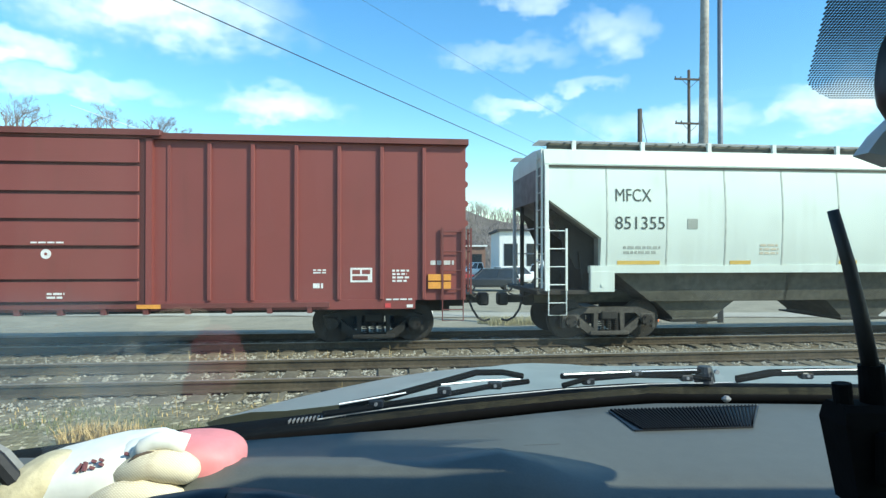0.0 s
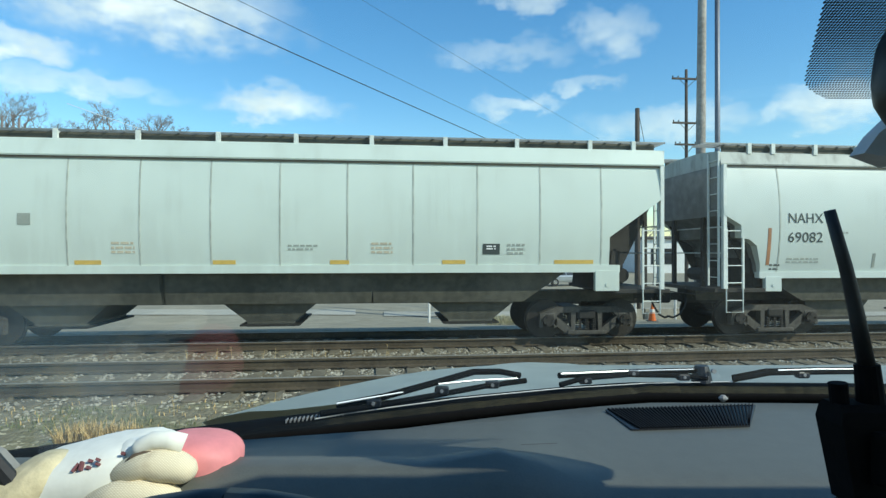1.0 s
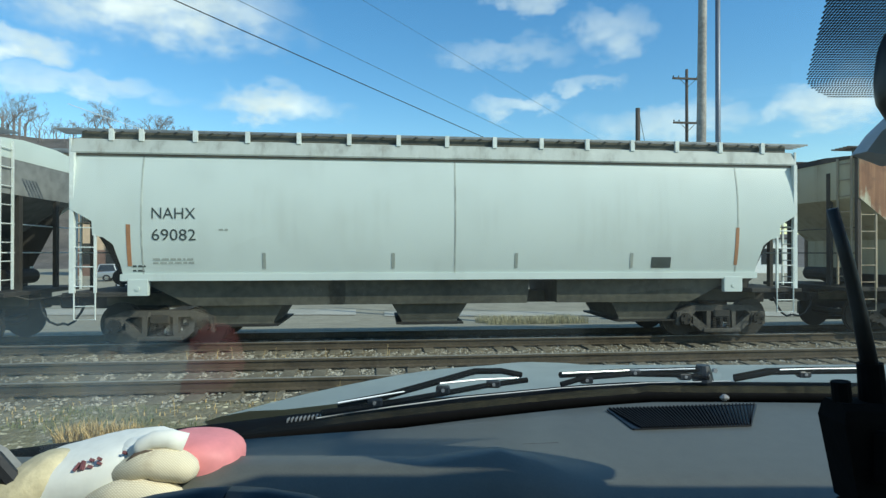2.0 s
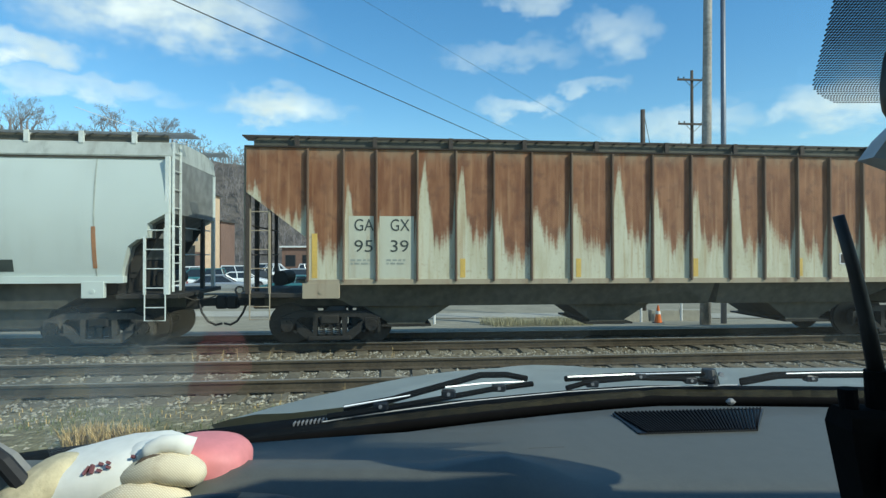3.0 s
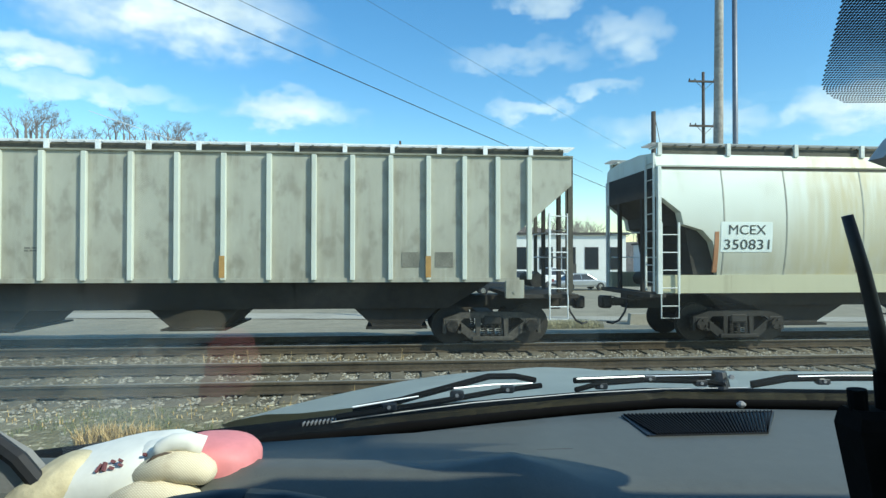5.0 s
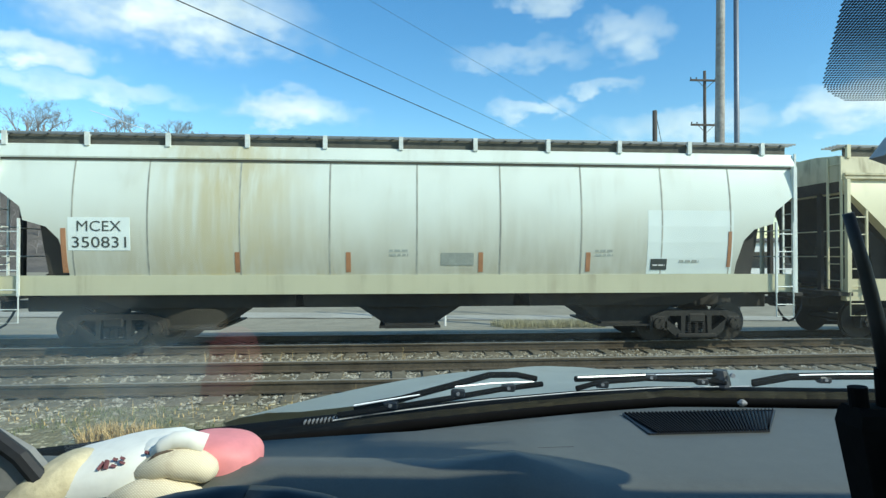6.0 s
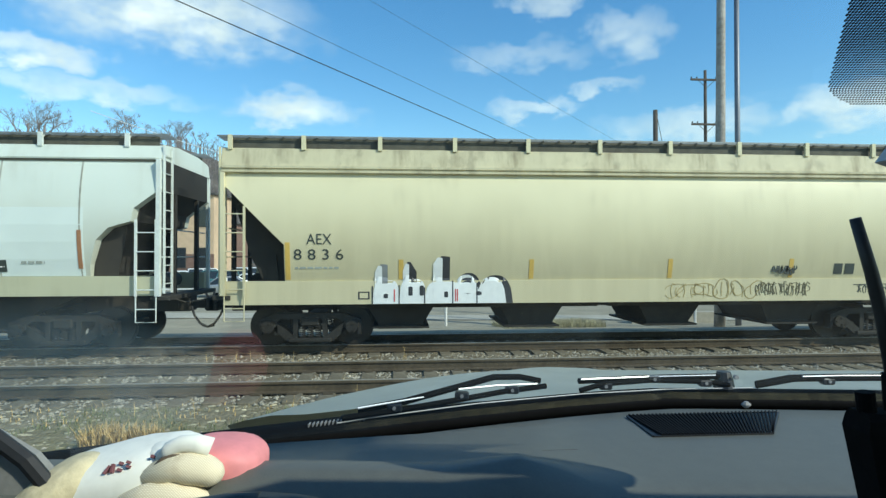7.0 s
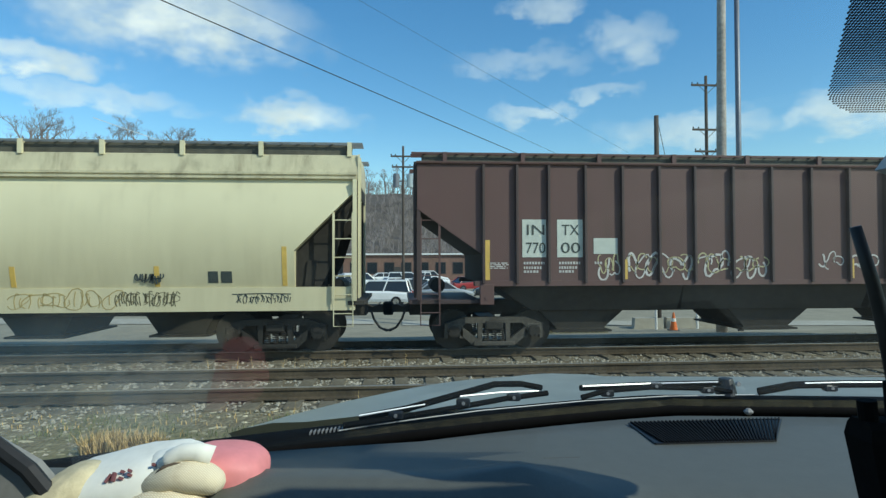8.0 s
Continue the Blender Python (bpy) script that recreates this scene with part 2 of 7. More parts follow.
M = {
    "boxcar": car_paint("oxide red paint", (0.205, 0.052, 0.044), (0.12, 0.05, 0.035), 0.35, 0.5),
    "boxcar_dark": car_paint("weathered oxide red", (0.145, 0.040, 0.034), (0.09, 0.05, 0.035), 0.6, 0.6),
    "boxcar_joint": car_paint("grimy oxide red joint", (0.075, 0.022, 0.020), (0.05, 0.03, 0.02), 0.6, 0.7),
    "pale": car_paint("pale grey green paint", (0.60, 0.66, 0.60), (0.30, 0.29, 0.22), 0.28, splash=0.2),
    "pale_b": car_paint("light grey paint", (0.56, 0.61, 0.57), (0.32, 0.31, 0.25), 0.22),
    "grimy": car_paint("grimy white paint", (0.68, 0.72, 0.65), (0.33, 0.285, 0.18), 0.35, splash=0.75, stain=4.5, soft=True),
    "grimy_sill": car_paint("stained cream sill paint", (0.50, 0.48, 0.33), (0.20, 0.15, 0.09), 0.6),
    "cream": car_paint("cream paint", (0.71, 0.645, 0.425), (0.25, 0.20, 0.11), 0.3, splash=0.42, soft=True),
    "cream_roof": car_paint("stained cream roof paint", (0.60, 0.54, 0.36), (0.20, 0.15, 0.09), 0.95, 0.6, mottle=0.4),
    "pale_roof": car_paint("sooty pale roof paint", (0.46, 0.48, 0.44), (0.22, 0.20, 0.16), 0.8, 0.6, mottle=0.4),
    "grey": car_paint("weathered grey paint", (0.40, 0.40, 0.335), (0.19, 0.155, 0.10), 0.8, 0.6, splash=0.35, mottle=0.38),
    "grey_rib": car_paint("pale rib paint", (0.60, 0.63, 0.56), (0.25, 0.18, 0.10), 0.5),
    "maroon": car_paint("faded maroon paint", (0.108, 0.057, 0.051), (0.10, 0.075, 0.06), 0.6, 0.6),
    "maroon_rib": car_paint("dark maroon rib paint", (0.060, 0.038, 0.036), (0.05, 0.04, 0.03), 0.5, 0.6),
    "rust": rust_panel_material(),
    "rust_rib": car_paint("rusty rib paint", (0.36, 0.30, 0.21), (0.19, 0.085, 0.05), 0.95, 0.7),
    "rust_dark": car_paint("dark rusted rib steel", (0.14, 0.085, 0.055), (0.42, 0.36, 0.26), 0.7, 0.8),
    "old_panel": car_paint("faded pale green number panel", (0.50, 0.50, 0.40), (0.33, 0.22, 0.13), 0.6, 0.7),
    "rust_end": car_paint("rust stained pale paint", (0.55, 0.49, 0.33), (0.24, 0.11, 0.055), 0.95, 0.7),
    "rust_roof": car_paint("rusty dark roof steel", (0.055, 0.042, 0.034), (0.04, 0.03, 0.025), 0.8, 0.8),
    # hopper undersides: dirty, and coloured darker for the shade below the car
    "hull": plain("grimy hopper steel darkened for shade", (0.078, 0.073, 0.055), 0.75, 0.0, 6.0, 0.35),
    # end sheets: grime plus the shade of the car ends, put into the colour
    "end_grime_shade": plain("grimy grey end sheet darkened for shade", (0.20, 0.205, 0.195), 0.7, 0.0, 4.0, 0.3),
    # darker version, with the shade of undersides and car ends in its colour
    "hull_dark": plain("sooty hopper steel darkened for shade", (0.027, 0.023, 0.018), 0.8, 0.0, 6.0, 0.35),
    "cast": plain("grimy cast steel", (0.021, 0.0185, 0.015), 0.7, 0.2, 18.0, 0.4),
    "cast_pale": plain("dusty cast steel", (0.066, 0.058, 0.047), 0.75, 0.1, 18.0, 0.4),
    "wheel": plain("oily wheel steel", (0.040, 0.034, 0.028), 0.55, 0.5, 20.0, 0.3),
    "white_steel": plain("white painted steel", (0.66, 0.69, 0.65), 0.5, 0.0, 20.0, 0.12),
    "roof_grey": plain("dusty roof steel", (0.20, 0.205, 0.20), 0.7, 0.0, 12.0, 0.3),
    "grating": plain("galvanised grating", (0.26, 0.27, 0.27), 0.55, 0.5, 30.0, 0.2),
    "galv": plain("bright galvanised steel", (0.80, 0.82, 0.82), 0.5, 0.2, 30.0, 0.12),
    "yellow": plain("yellow reflective strip", (0.60, 0.40, 0.10), 0.5, 0.0, 30.0, 0.12),
    "ochre": plain("dirty ochre strip", (0.38, 0.22, 0.07), 0.6, 0.0, 30.0, 0.2),
    "orange": plain("orange sticker", (0.66, 0.28, 0.05), 0.5, 0.0, 30.0, 0.12),
    "brown_mark": plain("faded orange brown strip", (0.36, 0.17, 0.08), 0.6, 0.0, 30.0, 0.2),
    "ink": plain("dark stencil paint", (0.045, 0.055, 0.050), 0.6, 0.0, 30.0, 0.2),
    "ink_faint": plain("faded stencil paint", (0.30, 0.32, 0.28), 0.6, 0.0, 30.0, 0.15),
    "ink_worn": plain("worn dark stencil paint", (0.17, 0.165, 0.135), 0.7, 0.0, 30.0, 0.3),
    "ink_ghost": plain("ghost of old lettering", (0.27, 0.265, 0.22), 0.7, 0.0, 12.0, 0.2),
    "tan_mark": plain("faded tan stencil paint", (0.46, 0.40, 0.30), 0.6, 0.0, 30.0, 0.2),
    "seam": plain("grimy weld seam", (0.40, 0.42, 0.37), 0.6, 0.0, 6.0, 0.3),
    "seam_dark": plain("dark grimy weld seam", (0.33, 0.33, 0.28), 0.7, 0.0, 6.0, 0.3),
    "sensor": plain("grey sensor plastic", (0.22, 0.22, 0.22), 0.5, 0.0, 60.0, 0.1),
    "ink_white": plain("white stencil paint", (0.70, 0.68, 0.66), 0.6, 0.0, 30.0, 0.15),
    "patch": plain("fresh white paint patch", (0.72, 0.78, 0.74), 0.5, 0.0, 3.0, 0.05),
    "placard": plain("pale number panel paint", (0.50, 0.53, 0.48), 0.6, 0.0, 10.0, 0.1),
    "red_mark": plain("red label", (0.50, 0.06, 0.06), 0.5, 0.0, 30.0, 0.15),
    "graffiti": plain("white spray paint", (0.74, 0.75, 0.74), 0.5, 0.0, 8.0, 0.08),
    "graffiti_black": plain("black spray paint", (0.035, 0.035, 0.04), 0.5, 0.0, 8.0, 0.2),
    "graffiti_grey": plain("grey spray paint", (0.22, 0.23, 0.24), 0.5, 0.0, 8.0, 0.15),
    "graffiti_pale": plain("thin pale spray paint", (0.48, 0.46, 0.44), 0.6, 0.0, 8.0, 0.2),
    "graffiti_straw": plain("thin straw spray paint", (0.42, 0.38, 0.22), 0.6, 0.0, 8.0, 0.2),
    "graffiti_tan": plain("faded ochre spray paint", (0.34, 0.26, 0.10), 0.6, 0.0, 8.0, 0.2),
    "ink_olive": plain("olive brown spray paint", (0.13, 0.115, 0.06), 0.6, 0.0, 8.0, 0.25),
    "rubber": plain("black rubber", (0.012, 0.012, 0.013), 0.55, 0.0, 60.0, 0.2),
    "railhead": plain("worn rail steel", (0.34, 0.31, 0.27), 0.45, 0.55, 30.0, 0.15),
    "railside": plain("rusty rail web", (0.085, 0.066, 0.044), 0.9, 0.0, 20.0, 0.3, gloss=0.1),
    "tie": plain("weathered timber tie", (0.165, 0.142, 0.102), 0.95, 0.0, 14.0, 0.35, 0.4, gloss=0.1),
    "ballast": ballast_material("ballast", (0.095, 0.080, 0.055), (0.27, 0.235, 0.17), (0.16, 0.130, 0.083)),
    "soil": ballast_material("dry verge", (0.165, 0.14, 0.092), (0.28, 0.245, 0.165), (0.205, 0.19, 0.105), 15.0),
    "stone": plain("ballast stone", (0.30, 0.27, 0.21), 0.85, 0.0, 25.0, 0.45, 0.4),
    "lot": plain("pale gravelled lot", (0.30, 0.272, 0.205), 0.95, 0.0, 8.0, 0.18, gloss=0.05),
    "dash": plain("grey dashboard vinyl", (0.100, 0.104, 0.092), 0.5, 0.0, 420.0, 0.07, 0.06),
    "black_plastic": plain("black plastic", (0.0085, 0.009, 0.0105), 0.42, 0.0, 80.0, 0.15, 0.1),
    "seal": plain("dull black seal", (0.004, 0.004, 0.0045), 0.85, 0.0, 60.0, 0.2, gloss=0.08),
    "vent_slat": plain("dark grey vent plastic", (0.007, 0.0075, 0.009), 0.75, 0.0, 60.0, 0.1, gloss=0.12),
    "trim_grey": plain("grey door trim", (0.22, 0.22, 0.21), 0.7, 0.0, 120.0, 0.1),
    "hood": plain("dusty silver paint", (0.35, 0.37, 0.325), 0.45, 0.3, 10.0, 0.12, 0.03),
    "chrome": plain("bare bright metal", (0.62, 0.62, 0.62), 0.22, 1.0, 30.0, 0.05, 0.02),
    "glove_white": plain("white cotton canvas", (0.78, 0.78, 0.72), 0.9, 0.0, 60.0, 0.07, 0.10),
    "glove_cotton": plain("cream cotton jersey", (0.60, 0.53, 0.35), 0.95, 0.0, 90.0, 0.16, 0.4),
    "edge_highlight": plain("bright metallic highlight line", (0.80, 0.80, 0.78), 0.30, 0.6, 30.0, 0.05, 0.02),
    # shade inside the glove's opening and creases, given as a dark colour
    "glove_shade": plain("dark brown glove shade", (0.10, 0.075, 0.055), 0.95, 0.0, 60.0, 0.2),
    "glove_pink": plain("faded pink rubber dip", (0.70, 0.25, 0.26), 0.6, 0.0, 60.0, 0.10, 0.1),
    "glove_print": plain("dark red print", (0.17, 0.065, 0.075), 0.8, 0.0, 60.0, 0.2),
    "frit": plain("black ceramic dots", (0.012, 0.012, 0.014), 0.4, 0.0, 60.0, 0.1),
    "mirror_grey": plain("grey mirror bracket", (0.50, 0.50, 0.50), 0.5, 0.0, 60.0, 0.1),
    "headliner": plain("grey headliner cloth", (0.30, 0.29, 0.28), 0.95, 0.0, 200.0, 0.1),
    "pole": plain("weathered grey pole timber", (0.35, 0.315, 0.28), 0.85, 0.0, 9.0, 0.3, 0.4),
    "pole_dark": plain("creosoted pole timber", (0.075, 0.060, 0.050), 0.85, 0.0, 9.0, 0.3, 0.4),
    "mast": plain("galvanised mast steel", (0.19, 0.20, 0.23), 0.5, 0.5, 20.0, 0.15),
    "wire": plain("black cable", (0.02, 0.02, 0.02), 0.7, 0.0, 20.0, 0.1),
    "wire_bright": plain("bare aluminium cable", (0.8, 0.8, 0.78), 0.35, 0.3, 20.0, 0.1),
    "bark": plain("grey brown bark", (0.25, 0.22, 0.21), 0.95, 0.0, 2.0, 0.3),
    "tan_wall": plain("peach tan plaster wall", (0.62, 0.44, 0.29), 0.9, 0.0, 1.5, 0.12),
    "brick_wall": plain("brown brick wall", (0.21, 0.125, 0.095), 0.9, 0.0, 3.0, 0.2),
    "white_wall": plain("white painted wall", (0.74, 0.74, 0.71), 0.8, 0.0, 1.5, 0.06),
    "roofing": plain("dark roofing felt", (0.07, 0.065, 0.06), 0.9, 0.0, 3.0, 0.2),
    "glass_dark": plain("dark window glass", (0.025, 0.030, 0.035), 0.08, 0.0, 3.0, 0.1, 0.0),
    "concrete": plain("pale concrete", (0.40, 0.375, 0.31), 0.95, 0.0, 4.0, 0.12, gloss=0.05),
    "cone": plain("orange plastic", (0.70, 0.16, 0.03), 0.5, 0.0, 20.0, 0.1),
    "auto_white": plain("white car paint", (0.72, 0.73, 0.73), 0.25, 0.0, 10.0, 0.04, 0.0),
    "auto_silver": plain("silver car paint", (0.40, 0.42, 0.43), 0.3, 0.5, 10.0, 0.05, 0.0),
    "auto_dark": plain("dark grey car paint", (0.035, 0.04, 0.045), 0.25, 0.0, 10.0, 0.1, 0.0),
    "auto_teal": plain("teal car paint", (0.05, 0.16, 0.17), 0.3, 0.0, 10.0, 0.1, 0.0),
    "auto_red": plain("red car paint", (0.26, 0.03, 0.03), 0.3, 0.0, 10.0, 0.1, 0.0),
    "hillside": plain("leaf litter hillside", (0.110, 0.092, 0.076), 0.95, 0.0, 1.6, 0.35),
    "straw": plain("dry straw grass", (0.50, 0.35, 0.15), 0.8, 0.0, 20.0, 0.3),
    "dead_grass": plain("dull dead grass", (0.24, 0.215, 0.125), 0.9, 0.0, 20.0, 0.3),
    "weed_yellow": plain("yellow green weeds", (0.37, 0.345, 0.22), 0.85, 0.0, 20.0, 0.3),
    "weed": plain("dull weed green", (0.15, 0.16, 0.075), 0.8, 0.0, 20.0, 0.3),
}


def pane_material():
    """Clear glass with a thin uneven dusty film, a painted pale reflection patch and a weak sharp reflection."""
    def build(k):
        gloss = k.add("ShaderNodeBsdfGlossy", None, Color=(1, 1, 1, 1), Roughness=0.02)
        clear = k.add("ShaderNodeBsdfTransparent", None, Color=(0.95, 0.975, 0.965, 1))
        f = k.add("ShaderNodeFresnel", None, IOR=1.42)
        o = k.add("ShaderNodeTexCoord").outputs["Object"]
        film = k.add("ShaderNodeBsdfTranslucent", None, Color=(0.90, 0.82, 0.62, 1))
        dust_haze = k.math("MULTIPLY", k.smooth(k.noise(o, 4.5, 5.0), 0.35, 0.75), 0.026)
        # pale patch at lower left, painted in place of a reflection on the glass
        at = k.add("ShaderNodeSeparateXYZ", None, Vector=o)
        patch_edge = k.math("ADD", at.outputs[0], k.math("MULTIPLY", k.math("SUBTRACT", k.noise(k.scaled(o, (2.0, 2.0, 9.0)), 3.0, 3.0), 0.5), 0.16))
        reflect_patch = k.math("MULTIPLY", k.smooth(patch_edge, -0.25, -0.36), k.math("MULTIPLY", k.smooth(at.outputs[2], -0.24, -0.12), k.smooth(at.outputs[2], -0.015, -0.075)))
        dust_haze = k.math("ADD", dust_haze, k.math("MULTIPLY", reflect_patch, 0.20))
        d = k.add("ShaderNodeMixShader")
        k.put(d, "i0", dust_haze), k.put(d, "i1", clear.outputs[0]), k.put(d, "i2", film.outputs[0])
        m = k.add("ShaderNodeMixShader")
        k.put(m, "i0", f.outputs[0]), k.put(m, "i1", d.outputs[0]), k.put(m, "i2", gloss.outputs[0])
        return m.outputs[0]
    return material("windshield glass", build)


M["pane"] = pane_material()


def knit_material():
    """Cream ribbed knit: fine ridges along and across the yarn."""
    def build(k):
        o = k.add("ShaderNodeTexCoord").outputs["Object"]
        a = k.add("ShaderNodeTexWave", {"wave_type": "BANDS", "bands_direction": "DIAGONAL"}, Vector=o, Scale=210.0, Distortion=1.5, Detail=2.0).outputs[1]
        b = k.add("ShaderNodeTexWave", {"wave_type": "BANDS", "bands_direction": "Z"}, Vector=o, Scale=300.0, Distortion=1.0).outputs[1]
        h = k.math("MULTIPLY", a, b)
        base = k.mix(h, (0.66, 0.57, 0.40, 1), (0.90, 0.84, 0.66, 1))
        base = k.mix(k.math("MULTIPLY", k.smooth(k.noise(o, 30.0, 4.0), 0.55, 0.75), 0.6), base, (0.46, 0.36, 0.23, 1))
        return principled(k, base, 0.95, bump=h, strength=0.22, dist=0.002)
    return material("cream knit cotton", build)


M["glove_knit"] = knit_material()

# ------------------------------------------------------------------ geometry helpers


class Geo:
    """Collects vertices and faces of one mesh."""

    def __init__(self):
        self.v, self.f = [], []

    def add(self, verts, faces):
        b = len(self.v)
        self.v += [tuple(p) for p in verts]
        self.f += [tuple(i + b for i in q) for q in faces]
        return self

    def box(self, x0, x1, y0, y1, z0, z1, bev=0.0):
        if bev <= 0:
            p = [(x, y, z) for z in (z0, z1) for y in (y0, y1) for x in (x0, x1)]
            return self.add(p, [(0, 2, 3, 1), (4, 5, 7, 6), (0, 1, 5, 4), (1, 3, 7, 5), (3, 2, 6, 7), (2, 0, 4, 6)])
        b = min(bev, (x1 - x0) / 2.01, (y1 - y0) / 2.01)
        ring = [(x0 + b, y0), (x1 - b, y0), (x1, y0 + b), (x1, y1 - b), (x1 - b, y1), (x0 + b, y1), (x0, y1 - b), (x0, y0 + b)]
        c = Vector(((x0 + x1) / 2, (y0 + y1) / 2))
        bz = min(bev, (z1 - z0) / 2.01)
        inner = [tuple(c + (Vector(r) - c) * (1 - 2 * b / max(x1 - x0, y1 - y0))) for r in ring]
        levels = [(inner, z0), (ring, z0 + bz), (ring, z1 - bz), (inner, z1)]
        return self.loft([[(x, y, z) for x, y in r] for r, z in levels])

    def loft(self, rings, caps=True, closed=True):
        n, verts, faces = len(rings[0]), [p for r in rings for p in r], []
        for i in range(len(rings) - 1):
            for j in range(n if closed else n - 1):
                a, b = i * n + j, i * n + (j + 1) % n
                faces.append((a, b, b + n, a + n))
        if caps:
            faces.append(tuple(reversed(range(n))))
            faces.append(tuple(range((len(rings) - 1) * n, len(rings) * n)))
        return self.add(verts, faces)

    def prism(self, outline, y0, y1):
        """outline: (x, z) points, extruded from y0 to y1."""
        return self.loft([[(x, y0, z) for x, z in outline], [(x, y1, z) for x, z in outline]])

    def tube(self, points, r, sides=8, r_end=None):
        pts = [Vector(p) for p in points]
        rings, up = [], None
        for i, p in enumerate(pts):
            d = (pts[min(i + 1, len(pts) - 1)] - pts[max(i - 1, 0)]).normalized()
            if up is None:
                up = Vector((0, 0, 1)) if abs(d.z) < 0.9 else Vector((1, 0, 0))
            a = d.cross(up).normalized()
            b = a.cross(d).normalized()
            up = b
            k = r if r_end is None else r + (r_end - r) * i / (len(pts) - 1)
            rings.append([p + a * math.cos(q) * k + b * math.sin(q) * k for q in (2 * math.pi * s / sides for s in range(sides))])
        return self.loft(rings)

    def ribbon(self, points, r):
        """A flat stroke of half width r in the upright plane of a car's side."""
        rings = []
        for i, (x, y, z) in enumerate(points):
            a, b = points[max(0, i - 1)], points[min(len(points) - 1, i + 1)]
            dx, dz = b[0] - a[0], b[2] - a[2]
            n = math.hypot(dx, dz) or 1.0
            ux, uz = -dz / n * r, dx / n * r
            rings.append([(x + ux, y - 0.003, z + uz), (x - ux, y - 0.003, z - uz), (x - ux, y + 0.010, z - uz), (x + ux, y + 0.010, z + uz)])
        return self.loft(rings)

    def disc_y(self, cx, cz, r, y0, y1, sides=20):
        c = [(cx + r * math.cos(2 * math.pi * i / sides), cz + r * math.sin(2 * math.pi * i / sides)) for i in range(sides)]
        return self.prism(c, y0, y1)

    def mesh(self, name):
        me = bpy.data.meshes.new(name)
        me.from_pydata(self.v, [], self.f)
        bm = bmesh.new()
        bm.from_mesh(me)
        bmesh.ops.recalc_face_normals(bm, faces=bm.faces)
        bm.to_mesh(me)
        bm.free()
        return me


def part(name, geo, mat, parent, label="", smooth=False):
    me = geo if isinstance(geo, bpy.types.Mesh) else geo.mesh(name)
    if not me.materials:
        me.materials.append(mat)
    if smooth:
        me.polygons.foreach_set("use_smooth", [True] * len(me.polygons))
    ob = new(name, me)
    ob.parent = parent
    return tagged(ob, label)


def thing(name, label, category, m=None, group="", kind=""):
    ob = tagged(new(name), label, category, group, kind)
    if m is not None:
        ob.matrix_world = m
    return ob


def solid(name, geo, mat, label, category, group="", kind="", smooth=False):
    """A thing that is one mesh."""
    ob = part(name, geo, mat, None, "", smooth)
    return tagged(ob, label, category, group, kind)


def text_mesh(text, height, width=None):
    """Lettering in the plane y = 0, facing -y, its lower left corner at the origin."""
    cu = bpy.data.curves.new("lettering", "FONT")
    cu.body, cu.size, cu.extrude, cu.resolution_u = text, 1.0, 0.0, 3
    ob = bpy.data.objects.new("lettering", cu)
    scene.collection.objects.link(ob)
    bpy.context.view_layer.update()
    me = bpy.data.meshes.new_from_object(ob.evaluated_get(bpy.context.evaluated_depsgraph_get()))
    bpy.data.objects.remove(ob)
    xs, ys = [v.co.x for v in me.vertices], [v.co.y for v in me.vertices]
    sy = height / (max(ys) - min(ys))
    sx = sy if width is None else width / (max(xs) - min(xs))
    x0, y0 = min(xs), min(ys)
    for v in me.vertices:
        v.co = ((v.co.x - x0) * sx, 0.0, (v.co.y - y0) * sy)
    me.materials.clear()
    return me


# ------------------------------------------------------------------ ground and tracks
TRAIN_Y, NEAR_Y, NEAR_Z = 13.46, 9.24, 0.13


def ground_height(x, y):
    """Verge, two ballast beds, then a bank down to the lot, with a wooded hill beyond."""
    z = -0.30
    if y < 6.6:
        z = -0.12 + 0.30 * min(1.0, max(0.0, (6.6 - y) / 4.0))
    elif y < 8.0:
        z = -0.12 + 0.05 * (y - 6.6) / 1.4
    elif y < 10.6:
        z = -0.07
    elif y < 11.6:
        z = -0.07 - 0.135 * (y - 10.6)
    elif y < 15.4:
        z = -0.205
    elif y < 24:
        z = -0.205 - 0.795 * (y - 15.4) / 8.6
    else:
        z = -1.0
    if y > 105:
        u = x / y
        knots = ((-3.0, 0.185), (-0.62, 0.188), (-0.3, 0.166), (0.0, 0.118), (0.2, 0.055), (0.4, 0.03), (3.0, 0.03))
        ridge = knots[-1][1]
        for (ua, ra), (ub, rb) in zip(knots, knots[1:]):
            if ua <= u <= ub:
                ridge = ra + (rb - ra) * (u - ua) / (ub - ua)
        up = min(1.0, (y - 105) / 110)
        z += (3 * up * up - 2 * up ** 3) * (2.97 + ridge * 215) * (1 + 0.06 * math.sin(x * 0.05) + 0.04 * math.sin(x * 0.13))
    if abs(x) < 300 and y < 100:
        z += 0.018 * noise.noise((x * 0.9, y * 0.9, 0.0))
    return z


